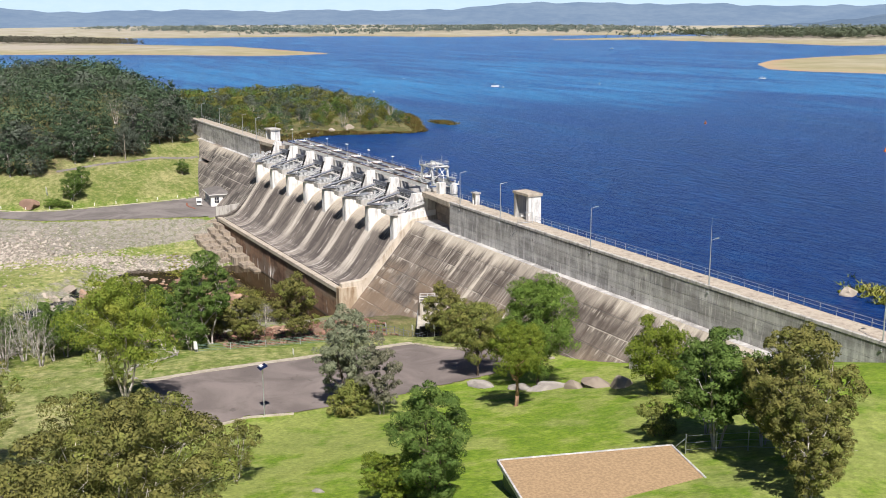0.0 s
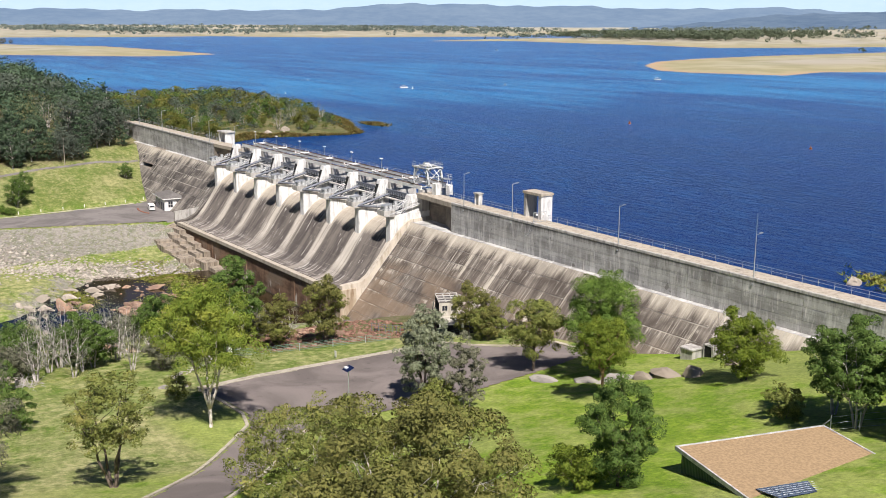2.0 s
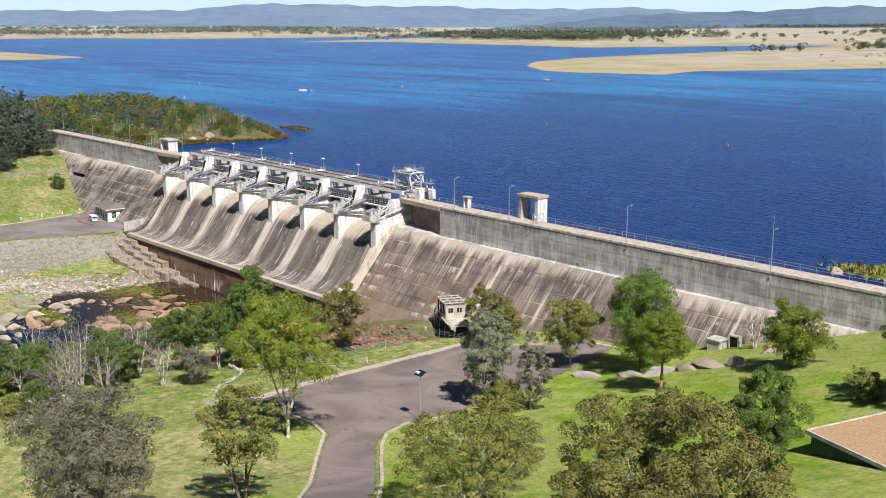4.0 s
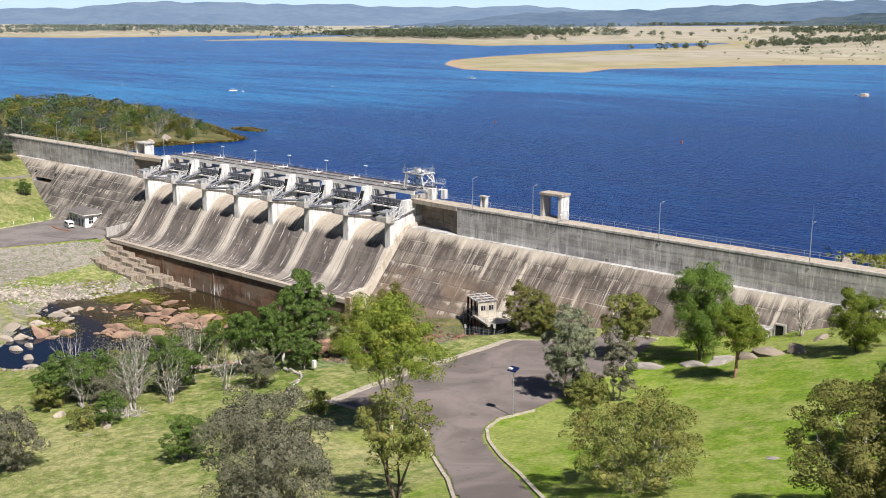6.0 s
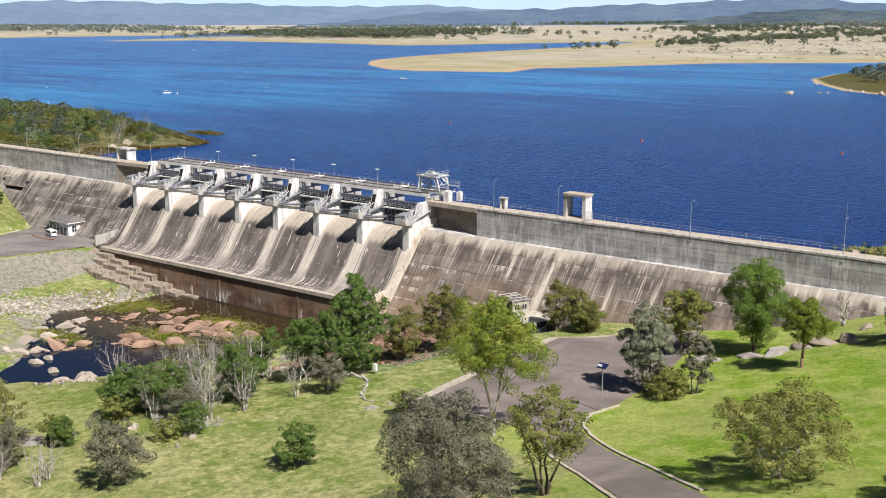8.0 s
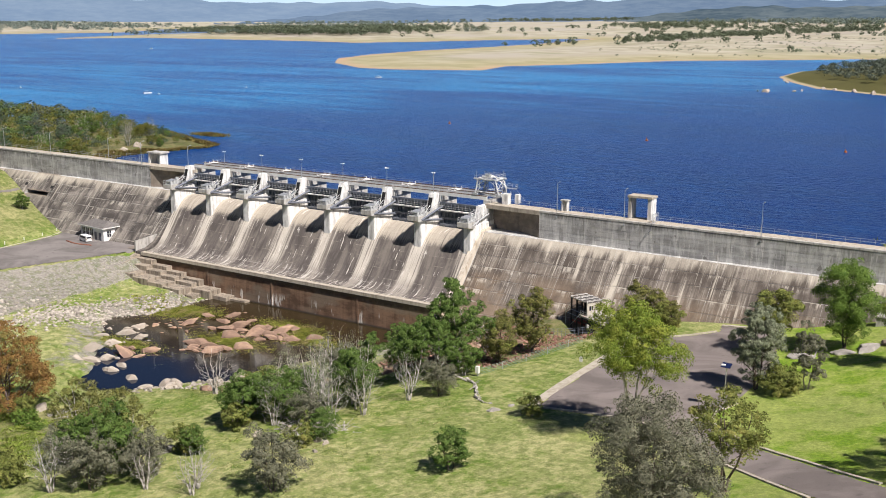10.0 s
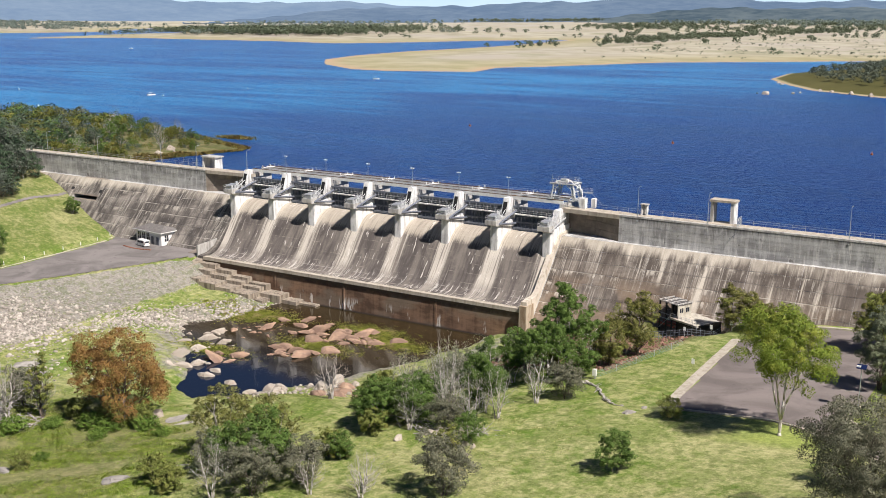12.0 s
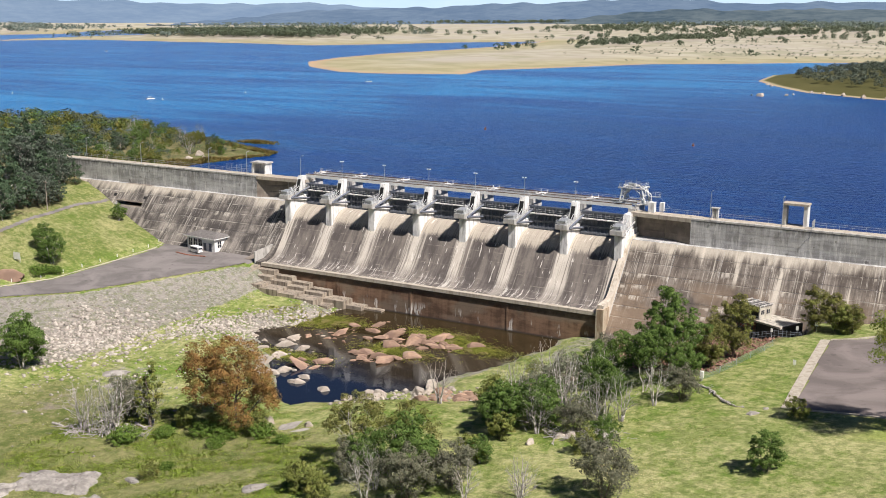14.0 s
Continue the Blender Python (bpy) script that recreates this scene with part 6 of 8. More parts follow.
def grow(rng, h, r, trunks=1, open_=0.4, lean=0.1, limbs=7, base=0.32):
    """Stems that fork into limbs, each limb carrying one lobe of the crown; returns the wood and the lobes."""
    s = Shape()
    half, mid = h * (1 - base) / 2, h * (1 + base) / 2
    lobes = int(limbs * 1.3 + 2 * trunks + 4)
    cloud = rng.normal(size=(900, 3))
    cloud /= np.linalg.norm(cloud, axis=1)[:, None]
    cloud *= (0.30 + 0.55 * rng.random(900) ** 0.6)[:, None]
    squeeze = 1 - 0.35 * np.clip(cloud[:, 2], 0, 1)
    cloud = np.stack([cloud[:, 0] * r * squeeze, cloud[:, 1] * r * squeeze, mid + cloud[:, 2] * half * 1.05], -1)
    side = rng.normal(size=2) * 0.16 * r
    cloud[:, :2] += side * ((cloud[:, 2] - mid) / half)[:, None]
    keep = [int(rng.integers(900))]
    for i in range(lobes - 1):
        gap_ = np.min(np.linalg.norm((cloud[:, None] - cloud[keep][None]) * (1, 1, 1.2), axis=2), 1)
        keep.append(int(np.argmax(gap_ * (0.62 + 0.38 * rng.random(900)))))
    centres = cloud[keep]
    radii = r * (0.24 + 0.18 * rng.random(lobes)) * (1.12 - 0.42 * open_)
    turn = rng.random() * 6.28
    stems = []
    for k in range(trunks):
        a = turn + 6.28 * k / trunks + rng.normal() * 0.3
        out_ = (lean * h * (0.5 + rng.random())) if trunks == 1 else r * ((0.26 + 0.22 * rng.random()) if base < 0.35 else (0.42 + 0.3 * rng.random()))
        r0 = h * (0.032 if base > 0.42 and trunks < 3 else 0.020) * (1.0 if trunks == 1 else 0.70)
        fork = 0.18 if trunks > 2 and base > 0.42 else 0.0
        foot = Vector((0.22 * math.cos(a), 0.22 * math.sin(a), -0.5)) if trunks > 1 and not fork else Vector((0, 0, -0.5))
        pts = [foot]
        for i in range(1, 7):
            f = i / 6
            away, sway = out_ * max(0.0, (f - fork) / (1 - fork)) ** 0.9, 0.012 * h * (0.25 if f < fork else 1.0)
            pts.append(Vector((foot.x + math.cos(a) * away + rng.normal() * sway, foot.y + math.sin(a) * away + rng.normal() * sway, 0.82 * h * f)))
        s.tube(pts[0], pts[0].lerp(pts[1], 0.3), r0 * 1.5, r0 * 1.05, 8)
        for i in range(6):
            s.tube(pts[i], pts[i + 1], r0 * (1 - 0.15 * i), r0 * (1 - 0.15 * (i + 1)), 7)
        stems.append((pts, r0))
    for c, w in zip(centres, radii):
        c = Vector(tuple(c))
        flat = [((c.xy - pts[3].xy).length, k) for k, (pts, _) in enumerate(stems)]
        pts, r0 = stems[min(flat)[1]]
        z = max(min(c.z - 0.75 * (c.xy - pts[3].xy).length - 0.04 * h, 0.72 * h), min(0.22, 0.6 * base + 0.05) * h)
        f = min(max(z / (0.82 * h), 0.03), 0.97) * 6
        j = min(int(f), 5)
        a = pts[j].lerp(pts[j + 1], f - j)
        thick = r0 * (1 - 0.15 * f)
        limb(s, a, c, thick * 0.62, thick * 0.2, rng)
        for i in range(3):
            d = rng.normal(size=3) + (0, 0, 0.5)
            d /= np.linalg.norm(d)
            limb(s, a.lerp(c, 0.72 + 0.14 * i), c + Vector(tuple(d * w * 0.85)), thick * 0.24, thick * 0.08, rng, 2, 4)
    return s, centres, radii


def tree_at(x, y, h, r, leaves, label, seed, count=4200, size=0.42, bark=None, trunks=1, open_=0.4, lean=0.08, limbs=7, base=0.32, group="trees below the dam", name="tree", category="tree", z=None):
    rng = np.random.default_rng(seed)
    wood, clumps, radii = grow(rng, h, r, trunks, open_, lean, limbs, base)
    t = thing(name, label, category, group, at=(x, y, float(ground(x, y)) if z is None else z))
    crown = leaf_cloud(rng, clumps, radii, count, size) if count else None
    v = crown[0] if count else np.array(wood.v)
    mid = np.median(v[:, :2], 0)
    k = np.array([r / np.quantile(np.hypot(*(v[:, :2] - mid).T), 0.97)] * 2 + [h / np.quantile(v[:, 2], 0.995)])
    wood.v = [tuple(np.array(p) * k) for p in wood.v]
    part("trunk", wood, bark or M_BARKD, t, soft=True)
    if count:
        part("crown", leaf_mesh("crown", v * k, crown[1], crown[2], LEAVES[leaves]), None, t)
    return t


def stand(x, y, t, turn=0.0, k=1.0, label="", z=None):
    """A copy of a tree at another place, turned and scaled."""
    c = copy_thing(t, Matrix.Identity(4))
    c.matrix_basis = pose(x, y, (float(ground(x, y)) if z is None else z) - 0.15, 0, 0, turn) @ Matrix.Scale(k, 4)
    return tagged(c, label=label)


tree_at(75.5, -80.8, 20, 7.4, "lime", "tall open gum with forked white trunk beside the car park", 1, 46000, 0.32, M_BARKW, 4, -0.25, 0.07, 9, 0.46)
tree_at(84.9, -52.2, 14.5, 4.5, "grey", "grey-green wattle at the edge of the car park", 2, 27200, 0.30, None, 3, -0.1, 0.05, 9, 0.06)
tree_at(92.5, -50.2, 11.2, 2.9, "dusk", "slender dusky wattle beside the car park", 3, 9600, 0.29, M_BARKG, 2, 0.1, 0.05, 7, 0.15)
tree_at(89.3, -53.3, 4.6, 3.6, "olive", "low olive shrubs under the wattles", 23, 10400, 0.29, None, 4, -0.2, 0.1, 5, 0.0, name="bush", category="bush")
tree_at(80.6, -28.6, 12.2, 5.0, "olive", "olive-green tree near the dam's toe", 4, 24000, 0.30, None, 1, -0.3, 0.04, 9, 0.2)
tree_at(92.6, -25.2, 16, 6.0, "green", "broad bright green tree in front of the dam", 5, 60000, 0.28, None, 2, -0.9, 0.04, 13, 0.12)
tree_at(104.2, -36.0, 11.0, 3.9, "lawn", "round olive-green tree on a stout trunk", 6, 30000, 0.24, M_BARKR, 1, -0.9, 0.03, 10, 0.43)
tree_at(117.6, -23.2, 9.6, 4.6, "lawn", "low spreading dark green tree on the lawn", 7, 27200, 0.28, None, 3, -0.5, 0.05, 9, 0.03)
tree_at(119.0, -88.0, 10.4, 7.4, "olive", "round olive tree on the lawn beside the drive", 8, 30000, 0.26, M_BARKW, 5, 0.62, 0.08, 9, 0.12)
tree_at(138.2, -65.5, 10.8, 3.9, "dark", "upright dark gum beside the brown-roofed building", 9, 36800, 0.22, None, 2, -0.2, 0.03, 11, 0.04)
tree_at(135.2, -68.2, 4.6, 2.8, "lawn", "low olive bush at the foot of the dark gum", 33, 12000, 0.22, None, 3, -0.3, 0.05, 5, 0.0, name="bush", category="bush")
tree_at(147.6, -94.5, 13.0, 8.6, "khaki", "large olive gum with pale limbs near the path", 10, 84000, 0.24, M_BARKW, 5, 0.55, 0.12, 12, 0.12)
tree_at(93.0, -116.0, 14.6, 7.2, "dusk", "dense dusky grey-brown tree beside the drive", 11, 60800, 0.25, None, 3, -0.1, 0.05, 11, 0.1)
tree_at(95.6, -100.0, 13.2, 4.9, "olive", "thin open gum with dark twisted limbs", 12, 12000, 0.29, None, 4, 0.55, 0.09, 8, 0.38)
tree_at(58.0, -102.6, 6.2, 3.0, "dark", "small round dark green bush in long grass", 13, 10400, 0.26, None, 2, -0.1, 0.04, 6, 0.03, name="bush", category="bush")
bank_tree = tree_at(30.8, -57.3, 17, 5.6, "dark", "tall dark green tree on the river bank", 14, 24000, 0.32, M_BARKG, 2, 0.1, 0.06, 8, 0.36)
oak = tree_at(38.5, -43.5, 13, 4.4, "khaki", "dusky she-oak at the dam's foot", 15, 19200, 0.30, None, 1, -0.1, 0.05, 11, 0.06)
yard_gum = tree_at(144.2, -37.9, 11.5, 4.6, "dark", "dark gum behind the brown-roofed building", 16, 24000, 0.28, M_BARKG, 3, 0.0, 0.06, 8, 0.22)
rusty = tree_at(-38.5, -107.0, 17.6, 8.8, "rust", "spreading rusty brown tree beside the river", 17, 33600, 0.36, None, 4, 0.1, 0.07, 10, 0.04)
mixed = tree_at(18.0, -93.0, 9, 4.2, "dark", "bushy green tree on the river bank", 18, 11200, 0.31, M_BARKG, 3, 0.15, 0.08, 7, 0.1)
bare = tree_at(28.5, -92.5, 11, 4.0, "grey", "bare grey dead tree on the river bank", 19, 900, 0.24, M_BARKG, 4, 0.5, 0.08, 12, 0.18)
scrub = tree_at(38.9, -118.0, 9.4, 4.8, "dusk", "dusky open scrub tree in long grass", 20, 12800, 0.30, None, 3, 0.1, 0.08, 7, 0.1)
shrub = tree_at(57.8, -79.2, 3.8, 2.2, "olive", "dusky low shrub beside the car park", 22, 4800, 0.26, None, 3, 0.0, 0.1, 5, 0.0, name="bush", category="bush")
gum = tree_at(-4.5, -116.0, 12.5, 5.4, "khaki", "open olive gum above the river", 24, 9200, 0.32, M_BARKG, 3, 0.55, 0.07, 9, 0.2)
dead_bush = tree_at(-6.5, -84.5, 9.5, 3.6, "grey", "bare twisted dead tree at the water's edge", 25, 0, 0.3, M_BARKG, 4, 0.5, 0.12, 14, 0.12)

thicket = tree_at(-36.0, -112.0, 2.2, 2.4, "green", "low bright green scrub beside the river", 27, 2880, 0.31, None, 4, 0.4, 0.1, 5, 0.02, name="bush", category="bush")
yard_dusk = tree_at(152.0, -36.8, 12.0, 4.4, "khaki", "open khaki gum behind the brown-roofed building", 34, 24000, 0.26, M_BARKG, 3, 0.2, 0.06, 9, 0.1)
stand(29.0, -70.5, bank_tree, 120, 0.72, "dark green tree with pale trunk on the river bank")
stand(27.5, -61.0, bank_tree, 210, 0.85)
stand(23.0, -66.5, bank_tree, 300, 0.62, "dark green tree with pale trunk on the river bank")
stand(36.0, -52.0, oak, 80, 0.8, "dusky she-oak on the river bank")
stand(27.0, -84.5, bank_tree, 40, 0.62, "green tree with pale trunk on the river bank")
stand(12.8, -96.0, mixed, 150, 1.0)
stand(32.0, -98.8, mixed, 220, 0.62, "small bushy green tree in the grass")
stand(22.5, -89.0, bare, 70, 1.0)
stand(30.5, -87.0, bare, 190, 0.9)
stand(10.0, -74.0, bare, 260, 0.8)
stand(17.0, -80.0, bare, 330, 1.05)
stand(8.0, -66.0, dead_bush, 40, 1.2)
stand(14.0, -72.0, scrub, 90, 0.9, "dusky scrub tree on the river bank")
stand(22.0, -77.0, bare, 300, 1.1)
stand(6.5, -117.0, gum, 130, 0.95)
stand(1.0, -121.0, mixed, 10, 0.9, "bushy dark green tree above the river")
stand(13.5, -110.5, shrub, 30, 1.3, "dusky low shrub in the grass")
stand(27.5, -121.0, dead_bush, 120, 0.75, "small bare dead tree in the grass")
stand(-57.0, -118.5, dead_bush, 0, 1.3, "bare grey dead tree over fallen branches")
stand(-53.0, -113.5, bare, 140, 1.0, "thin half-dead tree beside the river")
stand(-63.0, -121.0, dead_bush, 200, 1.1, "bare grey dead tree over fallen branches")
stand(-60.0, -112.0, scrub, 20, 0.9, "dusky open scrub tree beside the river")
stand(-103.0, -101.0, mixed, 10, 1.0, "dark bushy tree on the stony bank")
stand(139.0, -34.5, yard_gum, 100, 0.86)
stand(147.5, -35.2, yard_gum, 250, 0.8, "dusky gum behind the brown-roofed building")
stand(156.5, -39.2, yard_dusk, 20, 1.0)
stand(160.5, -43.0, yard_dusk, 140, 0.8)
stand(134.8, -37.4, shrub, 10, 1.1, "thin sapling behind the brown-roofed building")
stand(50.2, -19.6, oak, 150, 0.78, "dusky tree in the planted corner")
stand(54.0, -18.0, oak, 250, 0.66, "small dusky tree in the planted corner")
stand(57.8, -20.5, oak, 60, 0.5, "small dusky tree in the planted corner")
stand(56.5, -20.0, shrub, 80, 1.6, "round bush in the planted corner")
stand(103.0, -9.5, dead_bush, 90, 0.95, "leafless grey bush at the dam's toe")
stand(-162.0, -15.5, mixed, 90, 0.62, "dark bush on the green bank")
stand(-142.6, -63.0, thicket, 40, 1.2, "low yellow-green bush beside the west road")
stand(-141.0, -59.5, thicket, 140, 1.0, "low yellow-green bush beside the west road")
stand(-145.5, -56.0, mixed, 200, 1.0, "round dark tree beside the west road")
stand(-153.0, -52.0, mixed, 320, 0.85, "round dark tree on the green bank")
stand(115.5, -77.0, gum, 80, 0.55, "small olive gum on the lawn")
stand(2.0, -58.0, shrub, 40, 1.4, "scrubby bush at the water's edge")
stand(20.0, -48.0, bare, 40, 0.7, "bare thicket at the dam's foot")
stand(12.0, -45.0, scrub, 300, 0.65, "dusky thicket at the dam's foot")

stand(20.0, -86.5, bare, 20, 1.25, "large bare grey dead tree on the river bank")
stand(15.0, -90.5, bare, 110, 1.0)
stand(24.5, -82.0, mixed, 100, 1.05)
stand(11.0, -92.0, mixed, 240, 0.8, "bushy green tree on the river bank")
stand(16.5, -85.5, mixed, 340, 0.75, "bushy green tree on the river bank")
stand(33.5, -78.0, bare, 300, 0.85)
stand(37.0, -74.0, scrub, 30, 0.75, "dusky scrub tree on the river bank")
stand(31.5, -66.0, bank_tree, 30, 0.7, "dark green tree with pale trunk on the river bank")
stand(34.5, -62.0, mixed, 80, 0.8, "bushy green tree beside the wire fence")
stand(18.5, -70.0, bank_tree, 170, 0.6, "dark green tree with pale trunk on the river bank")
stand(7.0, -88.5, shrub, 0, 1.6, "green scrub at the water's edge")
stand(3.5, -80.0, shrub, 70, 1.5, "green scrub at the water's edge")
stand(12.0, -82.0, scrub, 190, 0.7, "dusky scrub tree on the river bank")
stand(26.0, -55.0, oak, 20, 0.7, "dusky she-oak on the river bank")
stand(30.0, -47.0, bare, 110, 0.7, "bare thicket at the dam's foot")
stand(16.5, -55.0, mixed, 20, 0.6, "low green thicket on the river bank")
stand(24.0, -51.0, scrub, 120, 0.6, "dusky thicket at the dam's foot")

for x, y, k in ((-41, -112, 1.2), (-30, -109, 1.1), (-52, -121, 1.3), (-47, -116, 0.9), (-35, -116, 0.8), (-24, -111, 0.7), (-36, -127, 0.6)):
    stand(x, y, thicket, x * 71 % 360, k)
sapling = tree_at(-52.4, -114.0, 13, 2.6, "olive", "slender olive sapling with a thin dark stem", 26, 3360, 0.41, None, 1, 0.3, 0.05, 9, 0.12)
stand(-100.2, -104.0, mixed, 60, 1.35, "broad dense dark green bush on the stony bank")
stand(-58.5, -119.0, bare, 250, 0.95, "thin dead sapling over fallen branches")
stand(-60.5, -121.5, bare, 20, 0.8, "thin dead sapling over fallen branches")
stand(-56.5, -121.0, bare, 130, 0.85, "thin dead sapling over fallen branches")
stand(-6.9, -128.3, shrub, 70, 1.3, "broad straw-green low bush above the river")
stand(-2.0, -130.0, shrub, 200, 1.2, "broad straw-green low bush above the river")
stand(4.8, -124.7, dead_bush, 250, 0.8, "grey leafless bush above the river")
stand(8.6, -121.0, mixed, 40, 1.25, "upright dark green tree above the river")
stand(6.4, -130.0, bare, 60, 0.95, "grey leafless tree above the river")
stand(11.5, -127.0, scrub, 60, 0.95, "dusky scrub tree above the river")
stand(-1.0, -122.5, scrub, 330, 0.75, "dusky scrub tree above the river")
stand(15.6, -110.8, mixed, 20, 0.55, "rounded dark green bush in the grass")
stand(28.6, -123.2, dead_bush, 20, 0.72, "small bare dead tree in the grass")
stand(16.6, -121.1, scrub, 140, 0.85, "dusky grey-brown scrub in the grass")
stand(20.0, -124.0, dead_bush, 20, 0.7, "grey leafless bush in the grass")
stand(29.9, -101.8, shrub, 260, 1.1, "small green shrub among pale stones")
stand(6.8, -78.9, bare, 200, 0.9)
stand(2.0, -74.0, bare, 60, 0.8)
stand(11.8, -96.8, mixed, 300, 0.9, "bushy green tree on the river bank")
stand(14.0, -99.5, shrub, 120, 1.3, "low green scrub on the river bank")
stand(19.0, -96.0, bare, 310, 0.8)
stand(25.5, -95.0, scrub, 60, 0.7, "dusky scrub tree on the river bank")
stand(-39.0, -109.0, shrub, 10, 1.3, "green scrub under the rusty tree")
stand(-46.0, -111.0, shrub, 120, 1.2, "green scrub beside the river")
stand(-32.5, -107.5, shrub, 220, 1.2, "green scrub under the rusty tree")
stand(-36.0, -131.0, shrub, 300, 0.8, "scrubby bush in the grass")

# ---- woods on the west bank and the peninsula ----
rng = np.random.default_rng(77)
woods = [tree_at(-250 - 6 * i, -40, h, r, c, lab, 40 + i, n, 0.62, M_BARKG if i % 2 else None, 1, 0.0, 0.05, 8, b, "woods on the west bank") for i, (h, r, c, lab, n, b) in enumerate((
    (13, 4.6, "wood", "dark green cypress pine in the woods", 3000, 0.04), (15, 4.2, "wood", "tall dark gum in the woods", 2800, 0.08), (11, 5.0, "smoke", "smoky green gum in the woods", 2600, 0.06), (14, 4.4, "smoke", "smoky green gum in the woods", 2400, 0.1)))]
low = [tree_at(-190 - 5 * i, 30, h, r, c, lab, 60 + i, n, 0.55, None, 2, 0.0, 0.06, 6, 0.08, "scrub on the peninsula") for i, (h, r, c, lab, n) in enumerate((
    (6.5, 3.4, "brush", "olive scrub tree on the peninsula", 1700), (7.5, 3.2, "brush", "straw-green scrub tree on the peninsula", 1600), (8.0, 3.4, "dark", "dark scrub tree on the peninsula", 1700)))]
made, deep = 0, []
while made < 85 or len(deep) < 860:
    x, y = -345 + 180 * rng.random(), -130 + 140 * rng.random()
    edge_ = float(wood_line(y)) - 4
    if x > edge_ or (x > -206 and y > -4) or (x > -215 and -3 < y < 7):
        continue
    if x > edge_ - 24 and made < 85:
        stand(x, y, woods[rng.choice(4, p=(0.42, 0.26, 0.18, 0.14))], rng.random() * 360, 0.55 + 0.6 * rng.random())
        made += 1
    elif len(deep) < 860:
        deep.append((x, y, float(ground(x, y))))
for i in range(28):
    y = -112 + 106 * i / 27
    x = min(float(wood_line(y)) - 4 - 3.5 * rng.random(), -177.0 if y > -62 else 0.0)
    if x < -205 or y < -12:
        stand(x, y, woods[rng.integers(4)], rng.random() * 360, 0.55 + 0.4 * rng.random())
made, thick = 0, []
while made < 62 or len(thick) < 800:
    x, y = -335 + 150 * rng.random(), 3 + 124 * rng.random()
    d = float(inside_distance(x, y, PENINSULA))
    if d < 2.0 or (x > -225 and y < 6) or (x > -200 and d < 7 and y > 40):
        continue
    tall_ = (0.50 + 0.024 * min(d, 18)) * (0.58 + 0.62 * float(smooth(-195, -300, x)))
    if made < 62 and x > -255:
        kind = low[rng.integers(3)] if rng.random() < 0.75 - 0.5 * float(smooth(-215, -270, x)) else woods[rng.integers(4)]
        stand(x, y, kind, rng.random() * 360, tall_ * (0.6 + 0.8 * rng.random()) * (1.0 if kind in low else 0.62))
        made += 1
    elif len(thick) < 800:
        thick.append((x, y, float(ground(x, y)), 5.6 * tall_))

for x, y, k in ((-168, 52, 0.8), (-176, 40, 0.7), (-186, 66, 0.9), (-196, 34, 0.8), (-205, 58, 0.9), (-214, 28, 0.8), (-181, 24, 0.7), (-222, 74, 1.0), (-192, 82, 0.8), (-209, -12, 1.0), (-204, -30, 1.1), (-196, -46, 1.0)):
    stand(x if y < 0 else x - 38, y if y < 0 else y * 1.1 + 8, bare, x * 53 % 360, k, "pale dead tree among the scrub")

# ---- far woods and scattered paddock trees ----
def canopy(name, places, size, mat, label, per=46, leaf=2.6):
    """Far trees: a rough crown of leaf sprays on a stem for each place."""
    rng = np.random.default_rng(len(places))
    V, F, N, n = [], [], [], 0
    for (x, y, z), s in zip(places, size):
        c = [(x, y, z + s * 0.55), (x + s * 0.3 * rng.normal(), y + s * 0.3 * rng.normal(), z + s * 0.42), (x + s * 0.3 * rng.normal(), y + s * 0.3 * rng.normal(), z + s * 0.68)]
        v, f, q = leaf_cloud(rng, c, [s * 0.42, s * 0.32, s * 0.3], per, leaf * s / 9, 0.2)
        V.append(v)
        N.append(q)
        F.append(f + n)
        n += len(v)
    tagged(new(name, leaf_mesh(name, np.concatenate(V), np.concatenate(F), np.concatenate(N), mat)), label, "woods", kind="stuff")


M_FARLEAF = leaf_mat("far_gum_leaves", (0.065, 0.090, 0.055), (0.135, 0.155, 0.095))
M_FARBROWN = leaf_mat("far_brown_leaves", (0.075, 0.078, 0.058), (0.165, 0.155, 0.120))
# leaf colour paled and blued to carry the haze of distance
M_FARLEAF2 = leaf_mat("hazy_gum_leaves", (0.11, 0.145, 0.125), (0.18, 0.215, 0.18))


def scatter(n, cx, cy, rx, ry, turn, seed):
    rng = np.random.default_rng(seed)
    p = rng.normal(size=(n, 2)) * (rx, ry)
    c, s = math.cos(radians(turn)), math.sin(radians(turn))
    cx, cy = out(cx, cy)
    x, y = cx + c * p[:, 0] - s * p[:, 1], cy + s * p[:, 0] + c * p[:, 1]
    z = far_height(x, y)
    keep = z > LAKE + 0.8
    return [(a, b, d) for a, b, d in zip(x[keep], y[keep], z[keep])]


def row_of(points, n, spread, seed):
    """Trees strewn along a line over the far land."""
    rng = np.random.default_rng(seed)
    f = rng.random(n) * (len(points) - 1)
    i = f.astype(int)
    a, b = np.array(points, float)[i], np.array(points, float)[i + 1]
    q = a + (b - a) * (f - i)[:, None] + rng.normal(size=(n, 2)) * spread
    z = far_height(q[:, 0], q[:, 1])
    return [(x, y, h) for (x, y), h in zip(q, z) if h > LAKE + 0.8]


